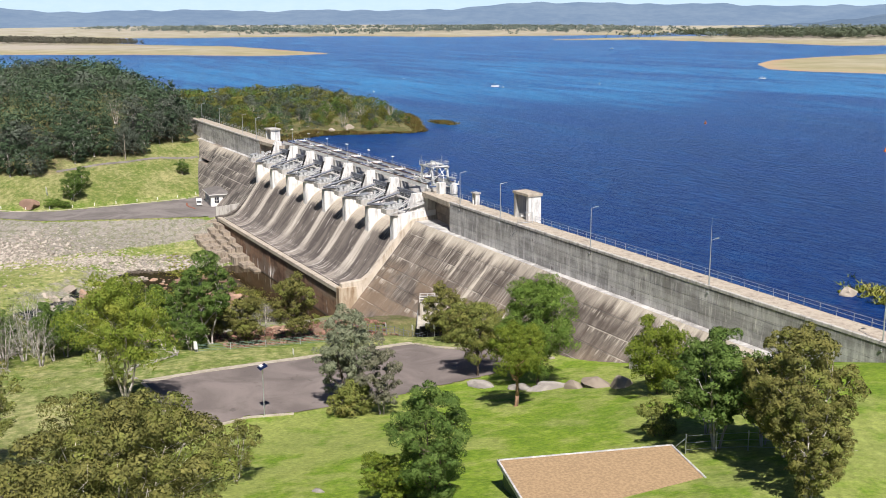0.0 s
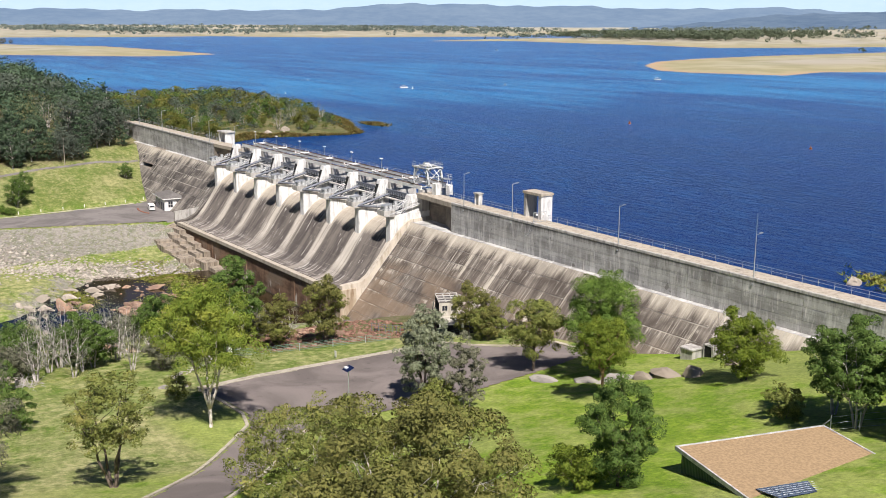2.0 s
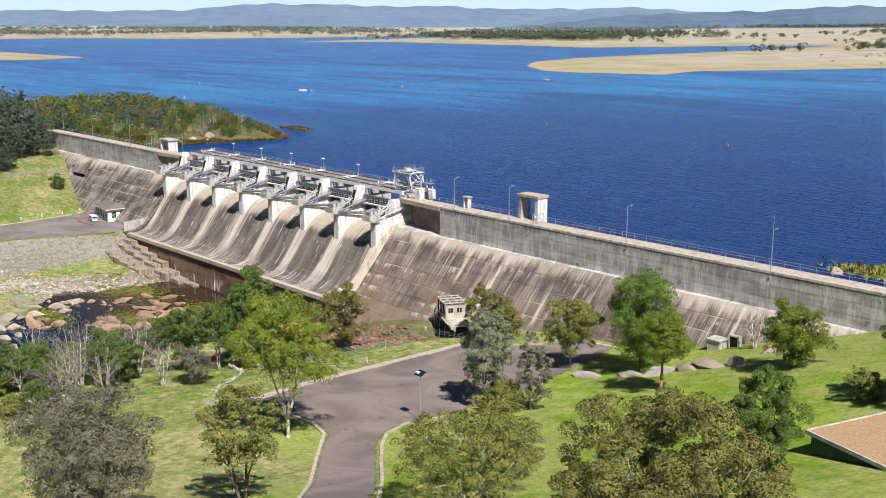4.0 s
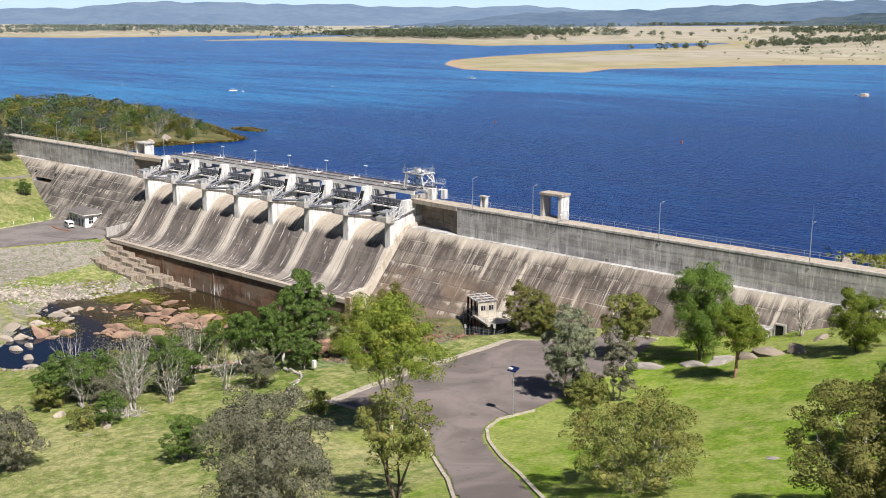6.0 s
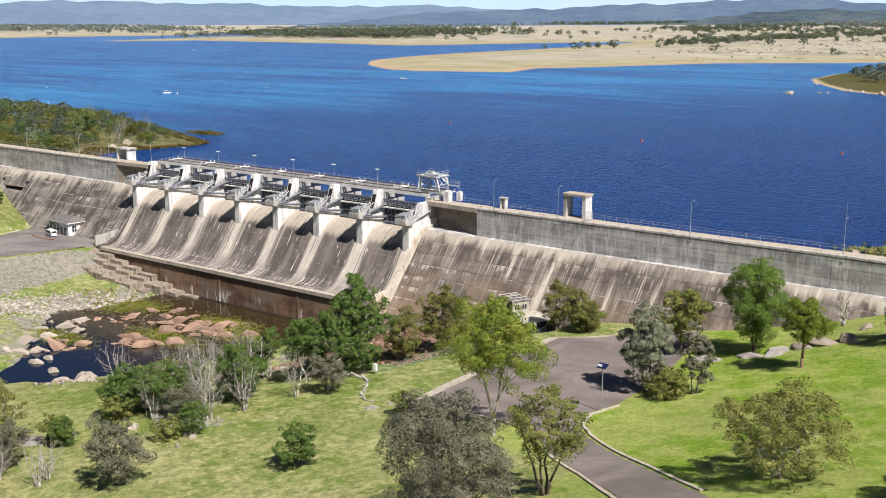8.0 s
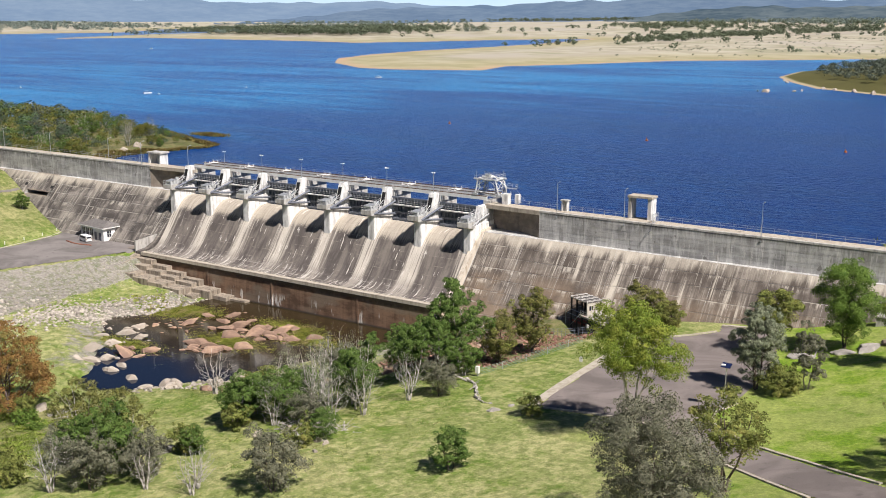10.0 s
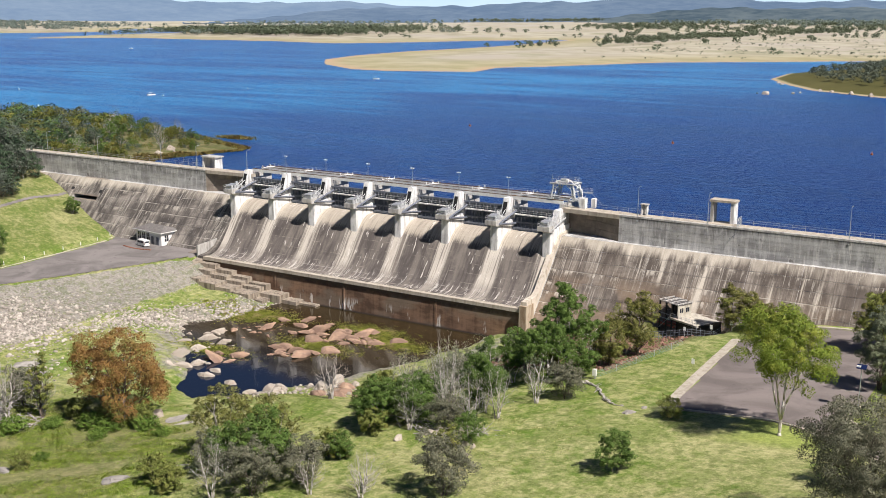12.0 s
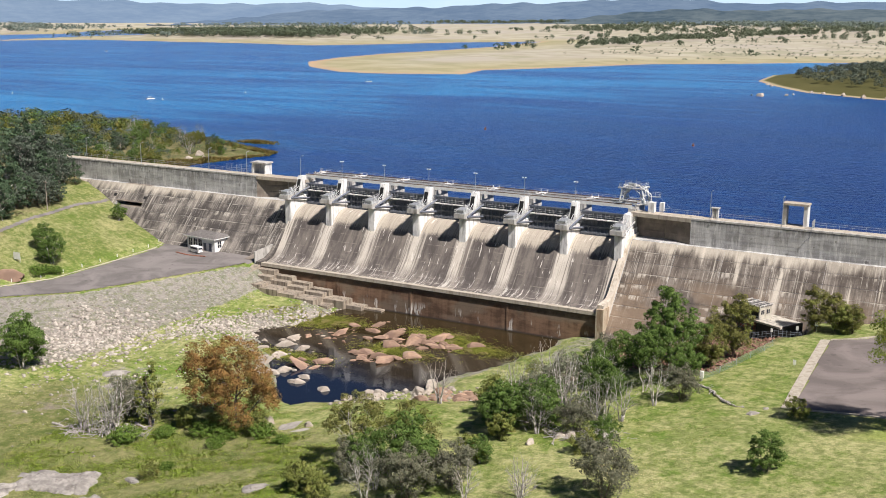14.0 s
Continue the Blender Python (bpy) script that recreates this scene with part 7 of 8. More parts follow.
rng = np.random.default_rng(5)
belt = row_of([(-1640, 1480), (-1500, 1530), (-1340, 1500), (-1190, 1580)], 640, 42, 1) + row_of([(-1500, 1640), (-1260, 1700), (-1130, 1760)], 180, 70, 2)
canopy("far_woods", belt, 11 + 8 * rng.random(len(belt)), M_FARLEAF, "dark belt of gums on the far shore", 60, 2.2)
spit = row_of([(-1900, 20), (-1770, 110), (-1745, 280)], 300, 30, 3) + row_of([(-2150, 0), (-1960, 150), (-1900, 330)], 260, 60, 4)
canopy("far_woods", spit, 9 + 6 * rng.random(len(spit)), M_FARBROWN, "grey-brown gums crowded along the western spit", 60, 2.2)
shore = row_of([(-3070, 600), (-2910, 900), (-2715, 930), (-2490, 1290), (-2480, 1430), (-2430, 1980)], 620, 55, 5) + row_of([(-3500, 500), (-3350, 1000), (-3050, 1500), (-2800, 2100)], 420, 90, 6)
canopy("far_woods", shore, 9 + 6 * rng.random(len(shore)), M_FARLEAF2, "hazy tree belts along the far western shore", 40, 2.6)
creek = row_of([(-500, 1290), (-515, 1520), (-500, 1720), (-450, 1960), (-330, 2150)], 210, 24, 7)
canopy("far_woods", creek, 8 + 7 * rng.random(len(creek)), M_FARLEAF, "line of gums along a dry creek", 90, 2.0)
hills = row_of([(-900, 3500), (-560, 2900), (-300, 2950), (100, 2750), (700, 2500)], 700, 130, 8)
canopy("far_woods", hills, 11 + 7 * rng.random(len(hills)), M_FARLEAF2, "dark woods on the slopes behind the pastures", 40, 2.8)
pasture = []
for i in range(26):
    pasture += scatter(int(4 + 14 * rng.random()), -900 + 1300 * rng.random(), 1500 + 1500 * rng.random() ** 1.4, 70, 14, 20 * rng.normal(), 100 + i)
for i in range(10):
    pasture += scatter(14, -840 + 110 * rng.random(), 1950 + 420 * rng.random(), 90, 22, 15, 170 + i)
for i in range(14):
    pasture += scatter(12, -420 + 330 * rng.random(), 2000 + 600 * rng.random(), 120, 34, 20, 190 + i)
for i in range(10):
    pasture += scatter(34, -1600 + 240 * rng.random(), 2600 + 760 * rng.random(), 120, 26, 25, 210 + i)
canopy("far_woods", pasture, 10 + 7 * rng.random(len(pasture)), M_FARLEAF, "scattered gums across the dry pastures", 90, 2.0)
single = []
for i in range(150):
    single += scatter(1, -950 + 1300 * rng.random(), 850 + 1700 * rng.random(), 5, 5, 0, 300 + i)
canopy("far_woods", single, 9 + 6 * rng.random(len(single)), M_FARLEAF, "single paddock gums")
low_scrub = []
for i in range(26):
    low_scrub += scatter(16, -360 + 330 * rng.random(), 800 + 700 * rng.random(), 60, 14, 40, 560 + i)
canopy("far_woods", low_scrub, 2.2 + 2.4 * rng.random(len(low_scrub)), M_FARLEAF, "low scrub scattered over the spit", 20)
line_ = []
for i in range(30):
    line_ += scatter(50, -2900 + 1700 * rng.random(), 600 + 1900 * rng.random(), 190, 22, 35, 500 + i)
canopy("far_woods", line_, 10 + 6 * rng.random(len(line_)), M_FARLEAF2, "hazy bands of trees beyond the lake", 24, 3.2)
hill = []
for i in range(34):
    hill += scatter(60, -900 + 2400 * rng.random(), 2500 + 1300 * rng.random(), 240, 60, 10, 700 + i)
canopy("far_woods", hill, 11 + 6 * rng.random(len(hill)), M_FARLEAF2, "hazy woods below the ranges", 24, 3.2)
third = len(deep) // 3
for mat_, some, lab in ((LEAVES["wood"], deep[:2 * third], "dark green woods over the west bank"), (LEAVES["smoke"], deep[2 * third:], "smoky green gums among the dark woods")):
    canopy("woods", some, 5.5 + 8.5 * rng.random(len(some)) ** 1.6, mat_, lab, 190, 0.8)
for mat_, some, lab in ((LEAVES["brush"], thick[:300], "olive scrub over the peninsula"), (LEAVES["smoke"], thick[300:480], "smoky green scrub over the peninsula"), (LEAVES["dark"], thick[480:620], "dark scrub over the peninsula"), (LEAVES["wood"], thick[620:], "dark gums over the peninsula")):
    canopy("woods", [q[:3] for q in some], [q[3] * (0.55 + 1.0 * rng.random() ** 1.5) for q in some], mat_, lab, 170, 1.1)
pair = [(*q, float(far_height(*q))) for q in ((-592, 1150), (-580, 1158), (-560, 1172))]
canopy("far_woods", pair, [13, 12, 12], M_FARLEAF, "three gums at the head of the inlet", 160, 1.8)
point = [q for q in scatter(1500, 40, 640, 100, 100, 0, 900) if q[2] > LAKE + 3.5]
canopy("far_woods", point, 3.5 + 4.5 * rng.random(len(point)), LEAVES["smoke"], "low grey-green scrub on the northern point", 60, 2.0)

# ---- rocks, river stones, grass and the lake's small things ----
def rock_mesh(name, seed, mat, flat=0.6):
    bm = bmesh.new()
    bmesh.ops.create_icosphere(bm, subdivisions=3, radius=1.0)
    off = Vector((seed * 7.1, seed * 3.3, seed * 1.7))
    for v in bm.verts:
        n = noise.noise(v.co * 1.1 + off) * 0.5 + noise.noise(v.co * 2.6 + off) * 0.26 + noise.noise(v.co * 6.0 + off) * 0.09
        v.co *= 1 + n
        # cleft faces: the lump is cut by a few flat planes
        for q in range(7):
            axis_ = Vector((math.sin(seed * 3.7 + q * 2.1), math.cos(seed * 1.9 + q * 2.6), 0.1 + 0.2 * q)).normalized()
            over_ = v.co.dot(axis_) - (0.52 + 0.05 * q)
            if over_ > 0:
                v.co -= axis_ * over_ * (0.7 if flat < 0.36 else 0.95)
        v.co.z *= flat
        v.co.z = max(v.co.z, -0.45)
    me = bpy.data.meshes.new(name)
    bm.to_mesh(me)
    bm.free()
    me.materials.append(mat)
    for p in me.polygons:
        p.use_smooth = False
    return me


M_ROCKT = rock_mat("tan_rock", (0.42, 0.36, 0.29), (0.30, 0.25, 0.195), (0.19, 0.16, 0.13))
ROCKS = {key: [rock_mesh("boulder", i + 10 * j, m, f) for i in range(4)] for j, (key, m, f) in enumerate((("pale", M_ROCKP, 0.75), ("red", M_ROCKR, 0.40), ("grey", M_ROCKG, 0.34), ("tan", M_ROCKT, 0.55)))}


def boulder(x, y, size, kind, label, group, z=None, turn=None, stretch=1.0, tilt=0.0, seed=[0]):
    seed[0] += 1
    r = random.Random(seed[0])
    ob = new("boulder", ROCKS[kind][r.randrange(4)])
    g = float(ground(x, y)) if z is None else z
    ob.matrix_world = pose(x, y, g + size * 0.1, r.gauss(0, 1) * tilt, r.gauss(0, 1) * tilt, r.random() * 360 if turn is None else turn) @ Matrix.Diagonal((size * stretch, size * (0.6 + 0.3 * r.random()), size * (0.75 + 0.45 * r.random()), 1))
    return tagged(ob, label, "boulder", group)


boulder(-146.5, -69.5, 5.2, "red", "huge dark reddish boulder beside the west road", "", turn=20)
for x, y, s, kind in ((97.0, -26.0, 2.6, "grey"), (100.4, -24.2, 2.0, "tan"), (103.6, -22.4, 2.8, "tan"), (107.2, -21.2, 2.3, "tan"), (93.6, -28.5, 2.0, "grey"), (87.2, -31.5, 2.4, "grey"), (108.0, -13.0, 1.8, "tan")):
    boulder(x, y, s, kind, "weathered granite boulder half buried in the lawn", "boulders on the lawn", z=float(ground(x, y)) - 0.08 * s, stretch=1.25)
for x, y, s in ((91.0, 39.5, 2.0), (96.0, 58.0, 5.0), (102.0, 61.0, 5.2), (99.0, 52.0, 2.4), (108.0, 58.0, 4.0)):
    boulder(x, y, s, "pale", "pale granite boulder at the eastern shore", "boulders at the eastern shore", z=LAKE)
for x, y, s in ((-59.5, 447, 3.0), (-46, 462, 1.6), (-43, 468, 1.4), (-66, 452, 0.9), (-36, 492, 2.0), (-28, 488, 1.6), (-14, 478, 2.6), (0, 466, 2.4), (14, 462, 2.0), (-80, 560, 1.8), (-74, 545, 1.6)):
    boulder(*out(x, y), s, "pale", "pale boulder at the northern point", "boulders at the northern point", z=LAKE + 0.2)
for x, y, s in ((-199, 57, 1.6), (-196.5, 63, 1.0), (-201.5, 66, 2.2), (-197, 50, 0.9), (-203, 79, 1.2)):
    boulder(x, y, s, "pale", "pale boulder on the peninsula's shore", "boulders on the peninsula", z=max(float(ground(x, y)), LAKE) + 0.2)
rng = np.random.default_rng(31)
for cx, cy, n, kind, s0 in ((-54, -64, 5, "red", 2.6), (-43, -53, 7, "red", 2.8), (-45, -40, 7, "red", 2.8), (-38, -35, 6, "red", 2.4), (-60, -44, 5, "red", 2.3), (-31, -37, 4, "red", 2.2), (-52, -33, 3, "red", 2.0), (-63, -60, 6, "pale", 2.2), (-70, -52, 6, "pale", 2.2), (-57, -72, 5, "pale", 2.4), (-50, -79, 4, "pale", 2.2)):
    for i in range(int(n * (3.0 if kind == "red" else 1.7))):
        x, y = cx + rng.normal() * 3.8, cy + rng.normal() * 2.6
        boulder(x, y, s0 * (0.16 + 0.85 * rng.random() ** 2.2), kind, "smooth reddish rock standing in the pool" if kind == "red" else "pale rounded rock at the pool's edge", "rocks in the pool", z=RIVER - 0.05, stretch=1.35, turn=rng.normal() * 30 + 20, tilt=12)
for cx, cy, n, kind, s0 in ((-13, -75, 9, "red", 2.0), (-8, -70, 7, "red", 2.2), (-17, -69, 5, "pale", 2.0), (-2, -62, 5, "red", 2.0), (14, -60, 5, "red", 1.6), (-28, -80, 6, "pale", 1.8), (22, -42, 8, "red", 1.3), (16, -38, 8, "red", 1.3), (30, -36, 6, "red", 1.2), (20, -97, 4, "pale", 1.2), (30, -101, 4, "pale", 0.8), (-27, -103, 2, "pale", 1.9), (-35, -105, 2, "pale", 1.6), (49, -76, 3, "grey", 1.0)):
    for i in range(n):
        x, y = cx + rng.normal() * 3.0, cy + rng.normal() * 2.2
        boulder(x, y, s0 * (0.45 + 0.8 * rng.random()), kind, "orange-brown rock on the river bank" if kind == "red" else "pale rock on the river bank", "rocks on the river bank")
for x, y, s in ((-38, -133, 1.2), (-14.4, -129.4, 1.6), (127, -72, 0.6), (-75, -100, 2.5), (-80, -96, 2.0), (-71, -104, 2.2), (9, -112, 2.4), (13, -108, 1.8), (4, -116, 1.8)):
    boulder(x, y, s, "grey", "grey weathered rock outcrop in the grass", "rock outcrops", stretch=1.5)


def stones(name, count, place, size, mat, label, seed):
    """Loose stones in one mesh."""
    rng = np.random.default_rng(seed)
    base = np.array([(1, 0, 0), (-1, 0, 0), (0, 1, 0), (0, -1, 0), (0, 0, 1), (0, 0, -1), (0.6, 0.6, 0.55), (-0.6, -0.6, 0.55)])
    tri = np.array([(0, 2, 6), (2, 4, 6), (4, 0, 6), (2, 1, 4), (1, 3, 7), (3, 4, 7), (4, 1, 7), (3, 0, 4), (2, 0, 5), (1, 2, 5), (3, 1, 5), (0, 3, 5)])
    x, y = place(rng, count)
    z = ground(x, y)
    k = len(x)
    s = size * (0.35 + 1.0 * rng.random(k) ** 2.2)
    a = rng.random(k) * 6.28
    b = base[None] * (0.75 + 0.5 * rng.random((k, 8, 1))) * s[:, None, None] * (1, 0.8, 0.6)
    c, w = np.cos(a)[:, None], np.sin(a)[:, None]
    v = np.stack([x[:, None] + b[..., 0] * c - b[..., 1] * w, y[:, None] + b[..., 0] * w + b[..., 1] * c, z[:, None] + b[..., 2] + 0.1 * s[:, None]], -1)
    f = (tri[None] + 8 * np.arange(k)[:, None, None]).reshape(-1, 3)
    tagged(new(name, quick_mesh(name, v.reshape(-1, 3), f, mat)), label, "stones", kind="stuff")


def stone_mat(name, a, b):
    k = Nodes(name, 0.92, spec=0.2)
    k.colour(k.mix(k.island(), a, b)).bump(k.noise((5, 5, 5), 4), 0.5, 0.05)
    return k.mat


M_STONE = stone_mat("loose_pale_stones", (0.25, 0.22, 0.185), (0.52, 0.47, 0.40))
M_RUBBLE = stone_mat("red_rubble", (0.13, 0.065, 0.045), (0.33, 0.195, 0.145))
M_STONE2 = stone_mat("loose_grey_stones", (0.17, 0.15, 0.125), (0.42, 0.375, 0.315))


def on_bank(rng, n):
    y = -24 - 62 * rng.random(n)
    low, _ = road_edges(y)
    f = rng.random(n) ** 0.6
    return low + 2.0 + f * (-95.5 - low), y


def rock_pile(rng, n):
    y = -84 + 10 * rng.normal(size=n)
    return -104 + 7.0 * rng.normal(size=n), y


def beach(rng, n):
    k = rng.random(n)
    return -92 + 26 * k + 4.5 * rng.normal(size=n), -66 + 38 * k + 5 * rng.normal(size=n)


def flats(rng, n):
    return -78 + 13 * rng.normal(size=n), -98 + 14 * rng.normal(size=n)


def bank_east(rng, n):
    k = rng.random(n)
    return -30 + 44 * k + 2.5 * rng.normal(size=n), -82 + 24 * k + 2.5 * rng.normal(size=n)


stones("riprap", 1800, on_bank, 0.20, M_STONE2, "stony pitched bank below the west road", 1)
stones("riprap", 2300, rock_pile, 0.62, M_STONE, "heap of broken pale rock on the bank", 2)
stones("river_stones", 3200, beach, 0.5, M_STONE, "pale washed stones at the pool's edge", 3)
stones("river_stones", 250, flats, 0.5, M_STONE, "scattered pale stones on the flats", 4)


def toe_rubble(rng, n):
    k = rng.random(n)
    y = -22 - 34 * k
    return np.interp(y, [-64, -44, -24], [36.5, 41.0, 45.5]) - 1.0 - 34 * rng.random(n) ** 1.3, y


stones("river_stones", 2600, toe_rubble, 0.42, M_RUBBLE, "reddish rubble along the dam's foot", 6)
stones("river_stones", 500, bank_east, 0.6, M_STONE2, "brown stones along the bank", 5)


def tufts(name, count, place, height, mat, label, seed, blades=5, broad=1.0):
    """Long grass as fans of blades in one mesh."""
    rng = np.random.default_rng(seed)
    x, y = place(rng, count)
    x, y = np.repeat(x, blades) + rng.normal(size=len(x) * blades) * 0.35, np.repeat(y, blades) + rng.normal(size=len(y) * blades) * 0.35
    z = ground(x, y)
    k = len(x)
    h = height * (0.45 + 0.9 * rng.random(k))
    a = rng.random(k) * 6.28
    w = broad * (0.10 + 0.12 * rng.random(k))
    tx, ty = rng.normal(size=k) * 0.9 * h, rng.normal(size=k) * 0.9 * h
    base = np.stack([x, y, z - 0.05], -1)
    side = np.stack([np.cos(a) * w, np.sin(a) * w, 0 * a], -1)
    top = base + np.stack([tx, ty, h], -1)
    v = np.stack([base - side, base + side, top], 1).reshape(-1, 3)
    up = np.repeat(np.stack([tx * 0.12 / h, ty * 0.12 / h, np.ones(k)], -1), 3, 0)
    tagged(new(name, leaf_mesh(name, v, np.arange(k * 3).reshape(-1, 3), up, mat)), label, "grass", kind="stuff")


M_REED = leaf_mat("green_reeds", (0.21, 0.25, 0.035), (0.42, 0.44, 0.085), (0.48, 0.41, 0.16))


def marsh(rng, n):
    k = rng.integers(0, 6, n)
    c = np.array([(-68, -33), (-40, -47), (-36, -31), (-60, -62), (-25, -36), (-74, -38)])[k]
    return c[:, 0] + rng.normal(size=n) * 5.4, c[:, 1] + rng.normal(size=n) * 2.2


_rg = ground
reeds = np.random.default_rng(14)
rx, ry = marsh(reeds, 9000)


def on_water(rng, n):
    return rx, ry


def tufts_on(level, *args, **kw):
    global ground
    keep, ground = ground, lambda x, y: np.maximum(_rg(x, y), level)
    tufts(*args, **kw)
    ground = keep


tufts_on(RIVER, "reeds", 9000, on_water, 0.13, M_REED, "bright green mats of reed round the pool's rocks", 14, 9)

M_RANK = leaf_mat("rank_green_grass", (0.17, 0.265, 0.025), (0.34, 0.455, 0.060), (0.44, 0.46, 0.13))
M_BENT = leaf_mat("bent_dry_grass", (0.26, 0.310, 0.060), (0.52, 0.510, 0.185), (0.60, 0.55, 0.29))


def clumped(rng, n, x0, x1, y0, y1, size, share):
    """Places in drifts that leave gaps between them, off the water and the car park."""
    x, y = x0 + (x1 - x0) * rng.random(n), y0 + (y1 - y0) * rng.random(n)
    drift = np.sin(x / size + 2.1 * np.sin(y / size * 0.7)) + np.sin(y / size * 1.3 + 1.7 * np.sin(x / size * 0.6)) + 0.9 * np.sin((x - y) / size * 2.3)
    ok = (drift + 0.75 * rng.normal(size=n) > share) & (x < 50 + 0.1 * (y + 80)) & (ground(x, y) > RIVER + 0.3)
    return x[ok], y[ok]


def meadow(rng, n):
    return clumped(rng, n, -95, 52, -160, -78, 3.1, 0.35)


def hollow(rng, n):
    x, y = clumped(rng, n, -66, -4, -140, -104, 4.3, -0.4)
    ok = (y < -106 - 0.05 * (x + 40)) & (y > -140)
    return x[ok], y[ok]


tufts("meadow_grass", 60000, meadow, 0.15, M_BENT, "bent dry grass in drifts over the river flats", 15, 5, 0.32)
tufts("rank_grass", 26000, hollow, 0.24, M_RANK, "rank bright green grass in the wet hollow", 16, 6, 0.34)


def ledge(x, y, lx, ly, tall, turn, seed):
    """A broad rock ledge, bedded in steps and split by joints, rising out of the turf."""
    s, n, m = Shape(), 46, 30
    c, w = math.cos(math.radians(turn)), math.sin(math.radians(turn))
    verts = []
    for j in range(m):
        for i in range(n):
            u, v = 2 * i / (n - 1) - 1, 2 * j / (m - 1) - 1
            q = Vector((u * 2.4 + seed, v * 1.7, seed * 1.3))
            rim = 1 - max(abs(u), abs(v)) ** 2 - 0.55 * (u * u * v * v) + 0.62 * noise.noise(q) + 0.2 * noise.noise(q * 3.1)
            lift = 0.65 * v + 0.35 * noise.noise(q * 0.8)
            bed = math.floor((lift + 1) * 3.2 + 0.5 * noise.noise(q * 2.2)) / 3.2
            h = tall * min(max(rim, -0.5), 0.75) * (0.45 + 0.4 * bed) + 0.05 * tall * noise.noise(q * 7)
            if abs(noise.noise(q * 1.6 + Vector((9, 2, 4)))) < 0.035:
                h -= 0.22 * tall
            px, py = x + u * lx * c - v * ly * w, y + u * lx * w + v * ly * c
            verts.append((px, py, float(ground(px, py)) - 0.12 + h))
    s.add(verts, [(a, a + 1, a + n + 1, a + n) for j in range(m - 1) for a in range(j * n, j * n + n - 1)])
    tagged(part("rock_ledge", s, M_ROCKG), "broad grey weathered rock ledge in the grass", "rock", "rock ledges")


ledge(-48.5, -139.5, 7.5, 4.2, 1.5, 25, 3.0)
ledge(-56.5, -147.5, 5.0, 3.2, 1.2, 20, 8.0)
ledge(-39.5, -141.5, 2.6, 1.6, 0.8, 30, 5.0)

# flat rock slabs and heaps of dead branches
for x, y, s in ((-28, -102.7, 3.4), (-24, -104, 1.8), (-8, -121, 1.9)):
    boulder(x, y, s, "grey", "flat grey rock slab in the grass", "rock slabs", stretch=1.5, z=float(ground(x, y)) - 0.32 * s)
for i, (x, y) in enumerate(((-58, -120), (-63, -122.5), (-53.5, -118.5), (24, -97), (30, -95), (17, -92))):
    rng = np.random.default_rng(300 + i)
    heap = Shape()
    for j in range(42):
        a, d = Vector((rng.normal() * 1.8, rng.normal() * 1.3, 0.1 + 0.5 * rng.random())), Vector((rng.normal(), rng.normal() * 0.8, 0.35 * rng.normal() + 0.2)).normalized()
        heap.tube(a - d * 1.3, a + d * (1.0 + 1.5 * rng.random()), 0.06 + 0.05 * rng.random(), 0.025, 4)
    pile = thing("brush_heap", "tangled heap of grey dead branches", "branches", "brush heaps", at=(x, y, float(ground(x, y))))
    part("tangle", heap, M_BARKG, pile)

# fallen timber
logs = ((35.6, -65.0, 6.5, -8), (39.0, -66.5, 5.0, -38), (42.5, -70.5, 5.5, -48), (45.5, -74.5, 4.2, -40), (-57, -117, 6.0, 10), (-60, -120, 7.0, 40), (-54, -115, 5.0, -20), (-66, -122, 8.0, 0), (-62, -117, 6.0, 70))
for i, (x, y, ln, turn) in enumerate(logs):
    rng = np.random.default_rng(80 + i)
    g = float(ground(x, y))
    log = thing("fallen_log", "fallen grey dead branch lying in the grass", "log", "fallen branches", at=(x, y, g))
    d = Vector((math.cos(radians(turn)), math.sin(radians(turn)), 0.03))
    across = Vector((-d.y, d.x, 0))
    stem_ = Shape()
    limb(stem_, -d * ln / 2 + Vector((0, 0, 0.2)), d * ln / 2 + Vector((0, 0, 0.35)), 0.26, 0.09, rng, 5, 6, 0.03)
    part("stem", stem_, M_BARKG, log)
    for j in range(5):
        a = d * ln * (-0.35 + 0.18 * j) + Vector((0, 0, 0.3))
        b = a + d * (0.6 + 0.9 * rng.random()) + across * rng.normal() * 0.9 + Vector((0, 0, 0.15 + 0.5 * rng.random()))
        twig = Shape()
        limb(twig, a, b, 0.09, 0.025, rng, 3, 5, 0.08)
        part("branch", twig, M_BARKG, log)

def peninsula_shore(rng, n):
    x, y = -262 + 86 * rng.random(n * 30), 20 + 104 * rng.random(n * 30)
    d = inside_distance(x, y, PENINSULA)
    ok = (d > -2.2) & (d < 4.0 + 3.0 * bumps(x * 0.5, y * 0.5)) & (x < -180)
    return x[ok][:n], y[ok][:n]


def islet(rng, n):
    return -214 + 3.6 * rng.normal(size=n), 117.5 + 1.6 * rng.normal(size=n)


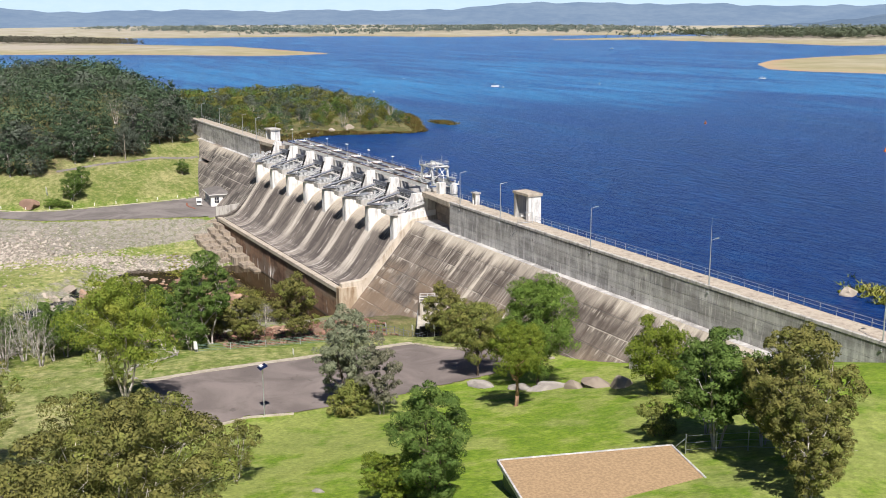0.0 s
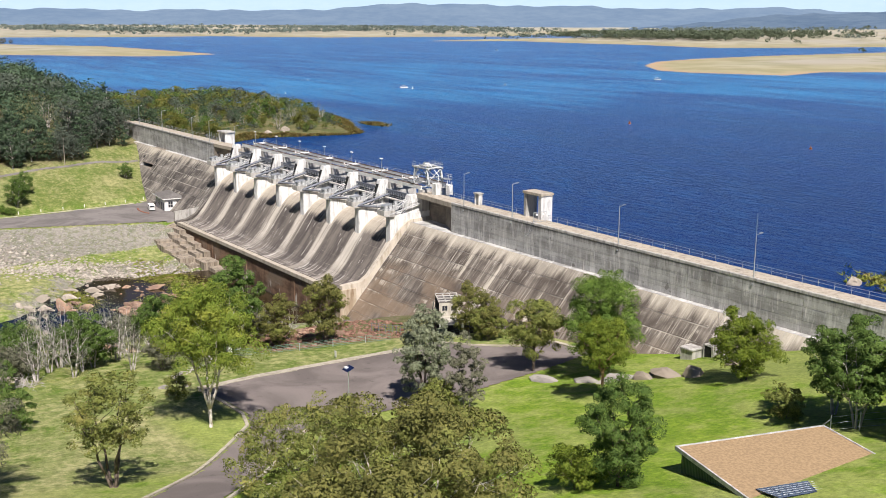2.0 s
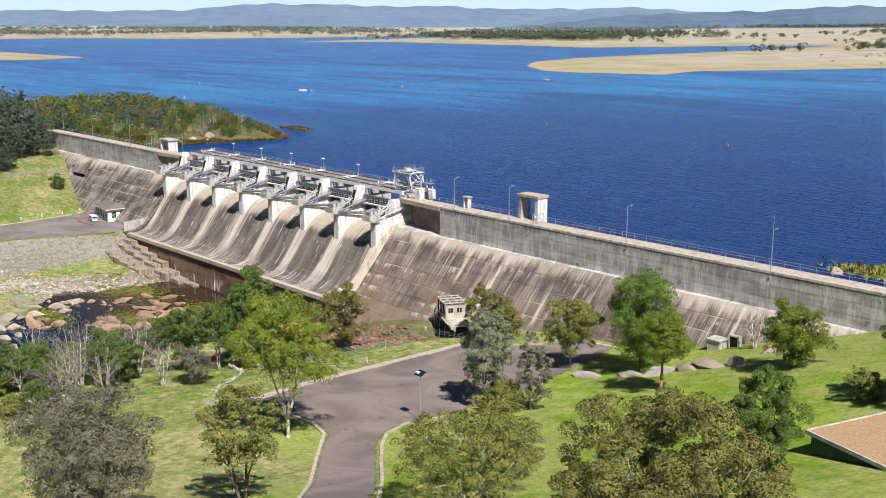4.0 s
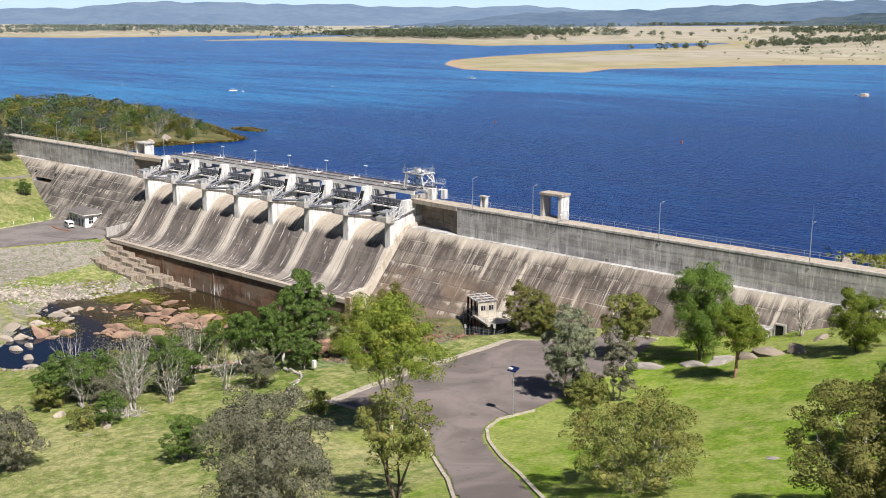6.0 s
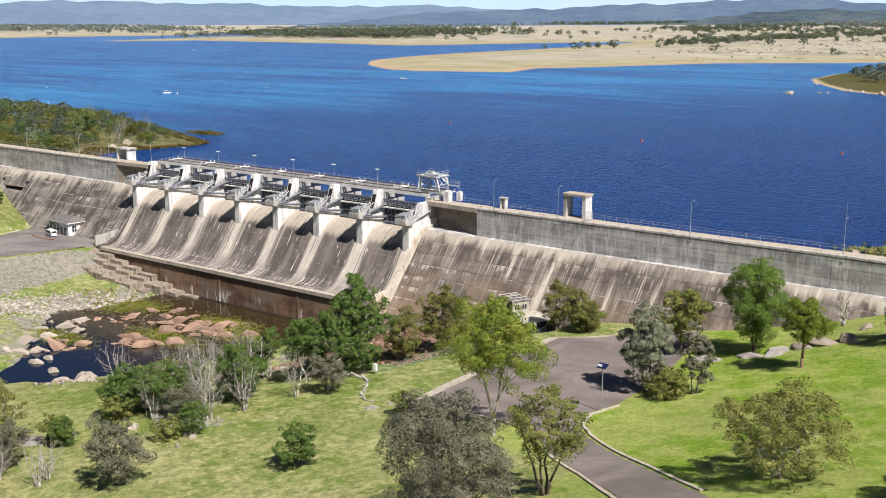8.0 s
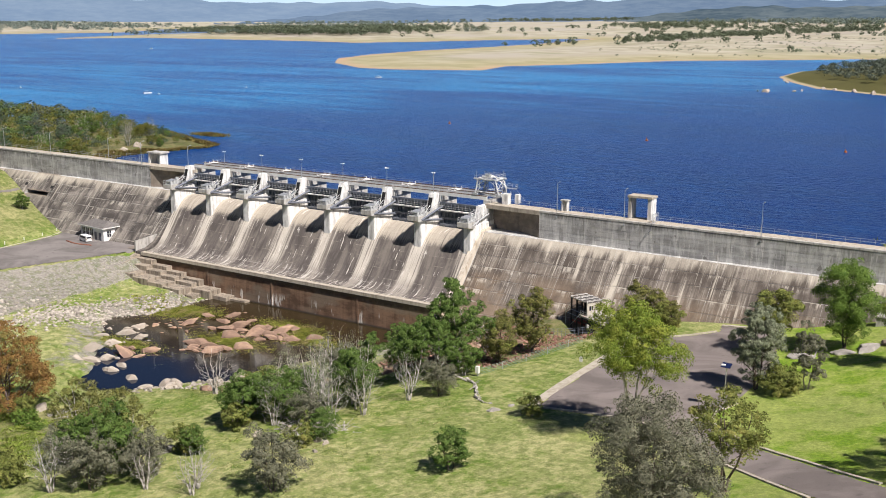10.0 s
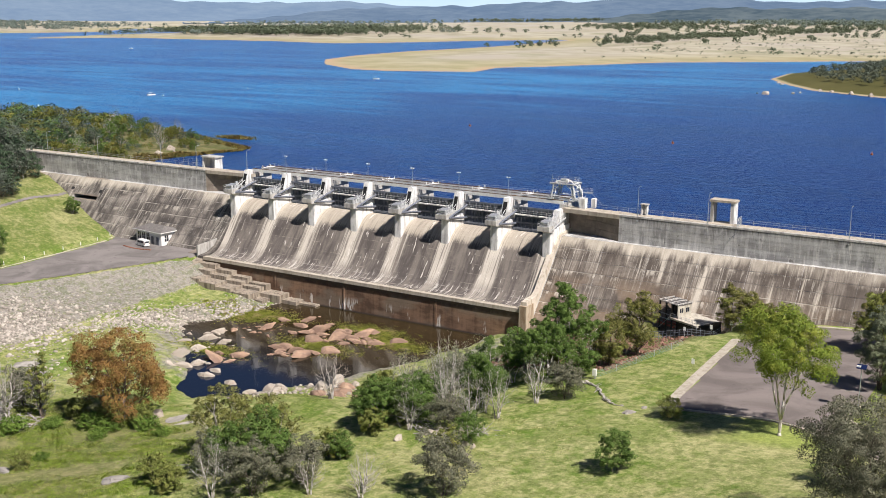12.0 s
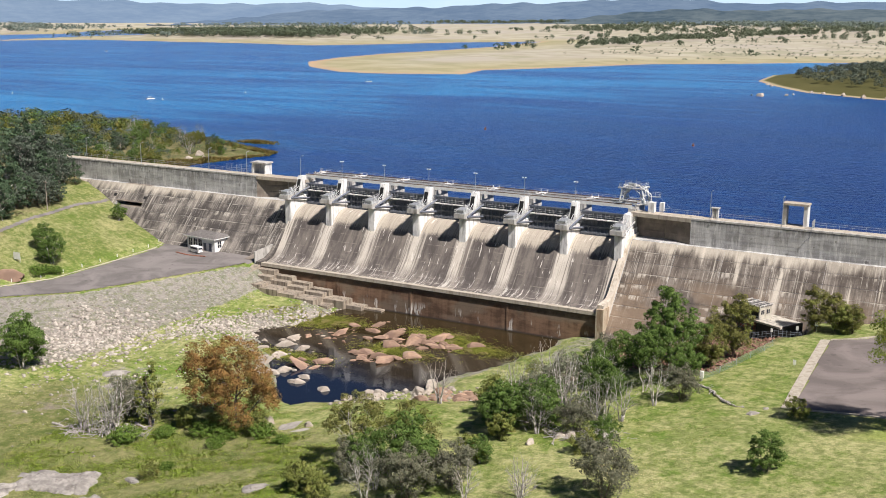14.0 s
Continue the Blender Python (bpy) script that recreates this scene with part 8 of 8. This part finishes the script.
M_SEDGE = leaf_mat("brown_sedge", (0.150, 0.120, 0.035), (0.300, 0.225, 0.080), (0.240, 0.235, 0.070))
tufts_on(LAKE, "reeds", 3400, peninsula_shore, 0.9, M_SEDGE, "brown and olive sedge round the peninsula's shore", 16, 8)
tufts_on(LAKE, "reeds", 420, islet, 1.1, M_SEDGE, "small islet of brown sedge off the peninsula", 17, 8)


def shore_reeds(rng, n):
    return 97 + 5.0 * rng.normal(size=n), 45 + 3.0 * rng.normal(size=n)


tufts_on(LAKE, "reeds", 260, shore_reeds, 0.7, M_REED, "straw-green reeds at the eastern shore", 15, 8)

# boats and buoys on the lake
M_ORANGE = plain("orange_float", (0.75, 0.20, 0.03), 0.5)


def boat(x, y, turn, label):
    b = thing("boat", label, "boat", "boats on the lake", at=(*out(x, y), LAKE))
    b.rotation_euler = (0, 0, radians(turn))
    part("hull", Shape().column([(-2.6, -0.9), (1.4, -0.9), (2.9, 0), (1.4, 0.9), (-2.6, 0.9)], -0.2, 0.75), M_WHITE, b)
    part("cockpit", Shape().box(-1.9, 0.6, -0.6, 0.6, 0.751, 0.80), M_DARKSTEEL, b)
    part("windscreen", Shape().prism([(-0.6, 0.8), (0.6, 0.8), (0.5, 1.35), (-0.5, 1.35)], 0.6, 0.7), M_GLASS, b)
    part("canopy", Shape().box(-1.6, 0.5, -0.75, 0.75, 1.75, 1.85), M_WHITE, b)
    part("motor", Shape().box(-3.0, -2.6, -0.2, 0.2, 0.1, 1.1), M_DARKSTEEL, b)


boat(-347, 431, 15, "small white runabout near the spit")
boat(-971, 759, 5, "white boat far out on the lake")
boat(-372, 229, 60, "small white boat off the dam")
for x, y, m in ((-122, 184, M_ORANGE), (-23, 173, M_ORANGE), (50, 180, M_ORANGE), (-362, 229, M_WHITE), (-365, 142, M_WHITE), (-357, 299, M_WHITE), (-478, 215, M_WHITE)):
    b = thing("buoy", "orange marker buoy on the lake" if m is M_ORANGE else "white marker buoy on the lake", "buoy", "buoys on the lake", at=(*out(x, y), LAKE))
    part("float", Shape().tube((0, 0, -0.3), (0, 0, 0.5), 0.55, 0.5, 10), m, b)
    part("top_mark", Shape().tube((0, 0, 0.5), (0, 0, 1.5), 0.22, 0.05, 8), m, b)
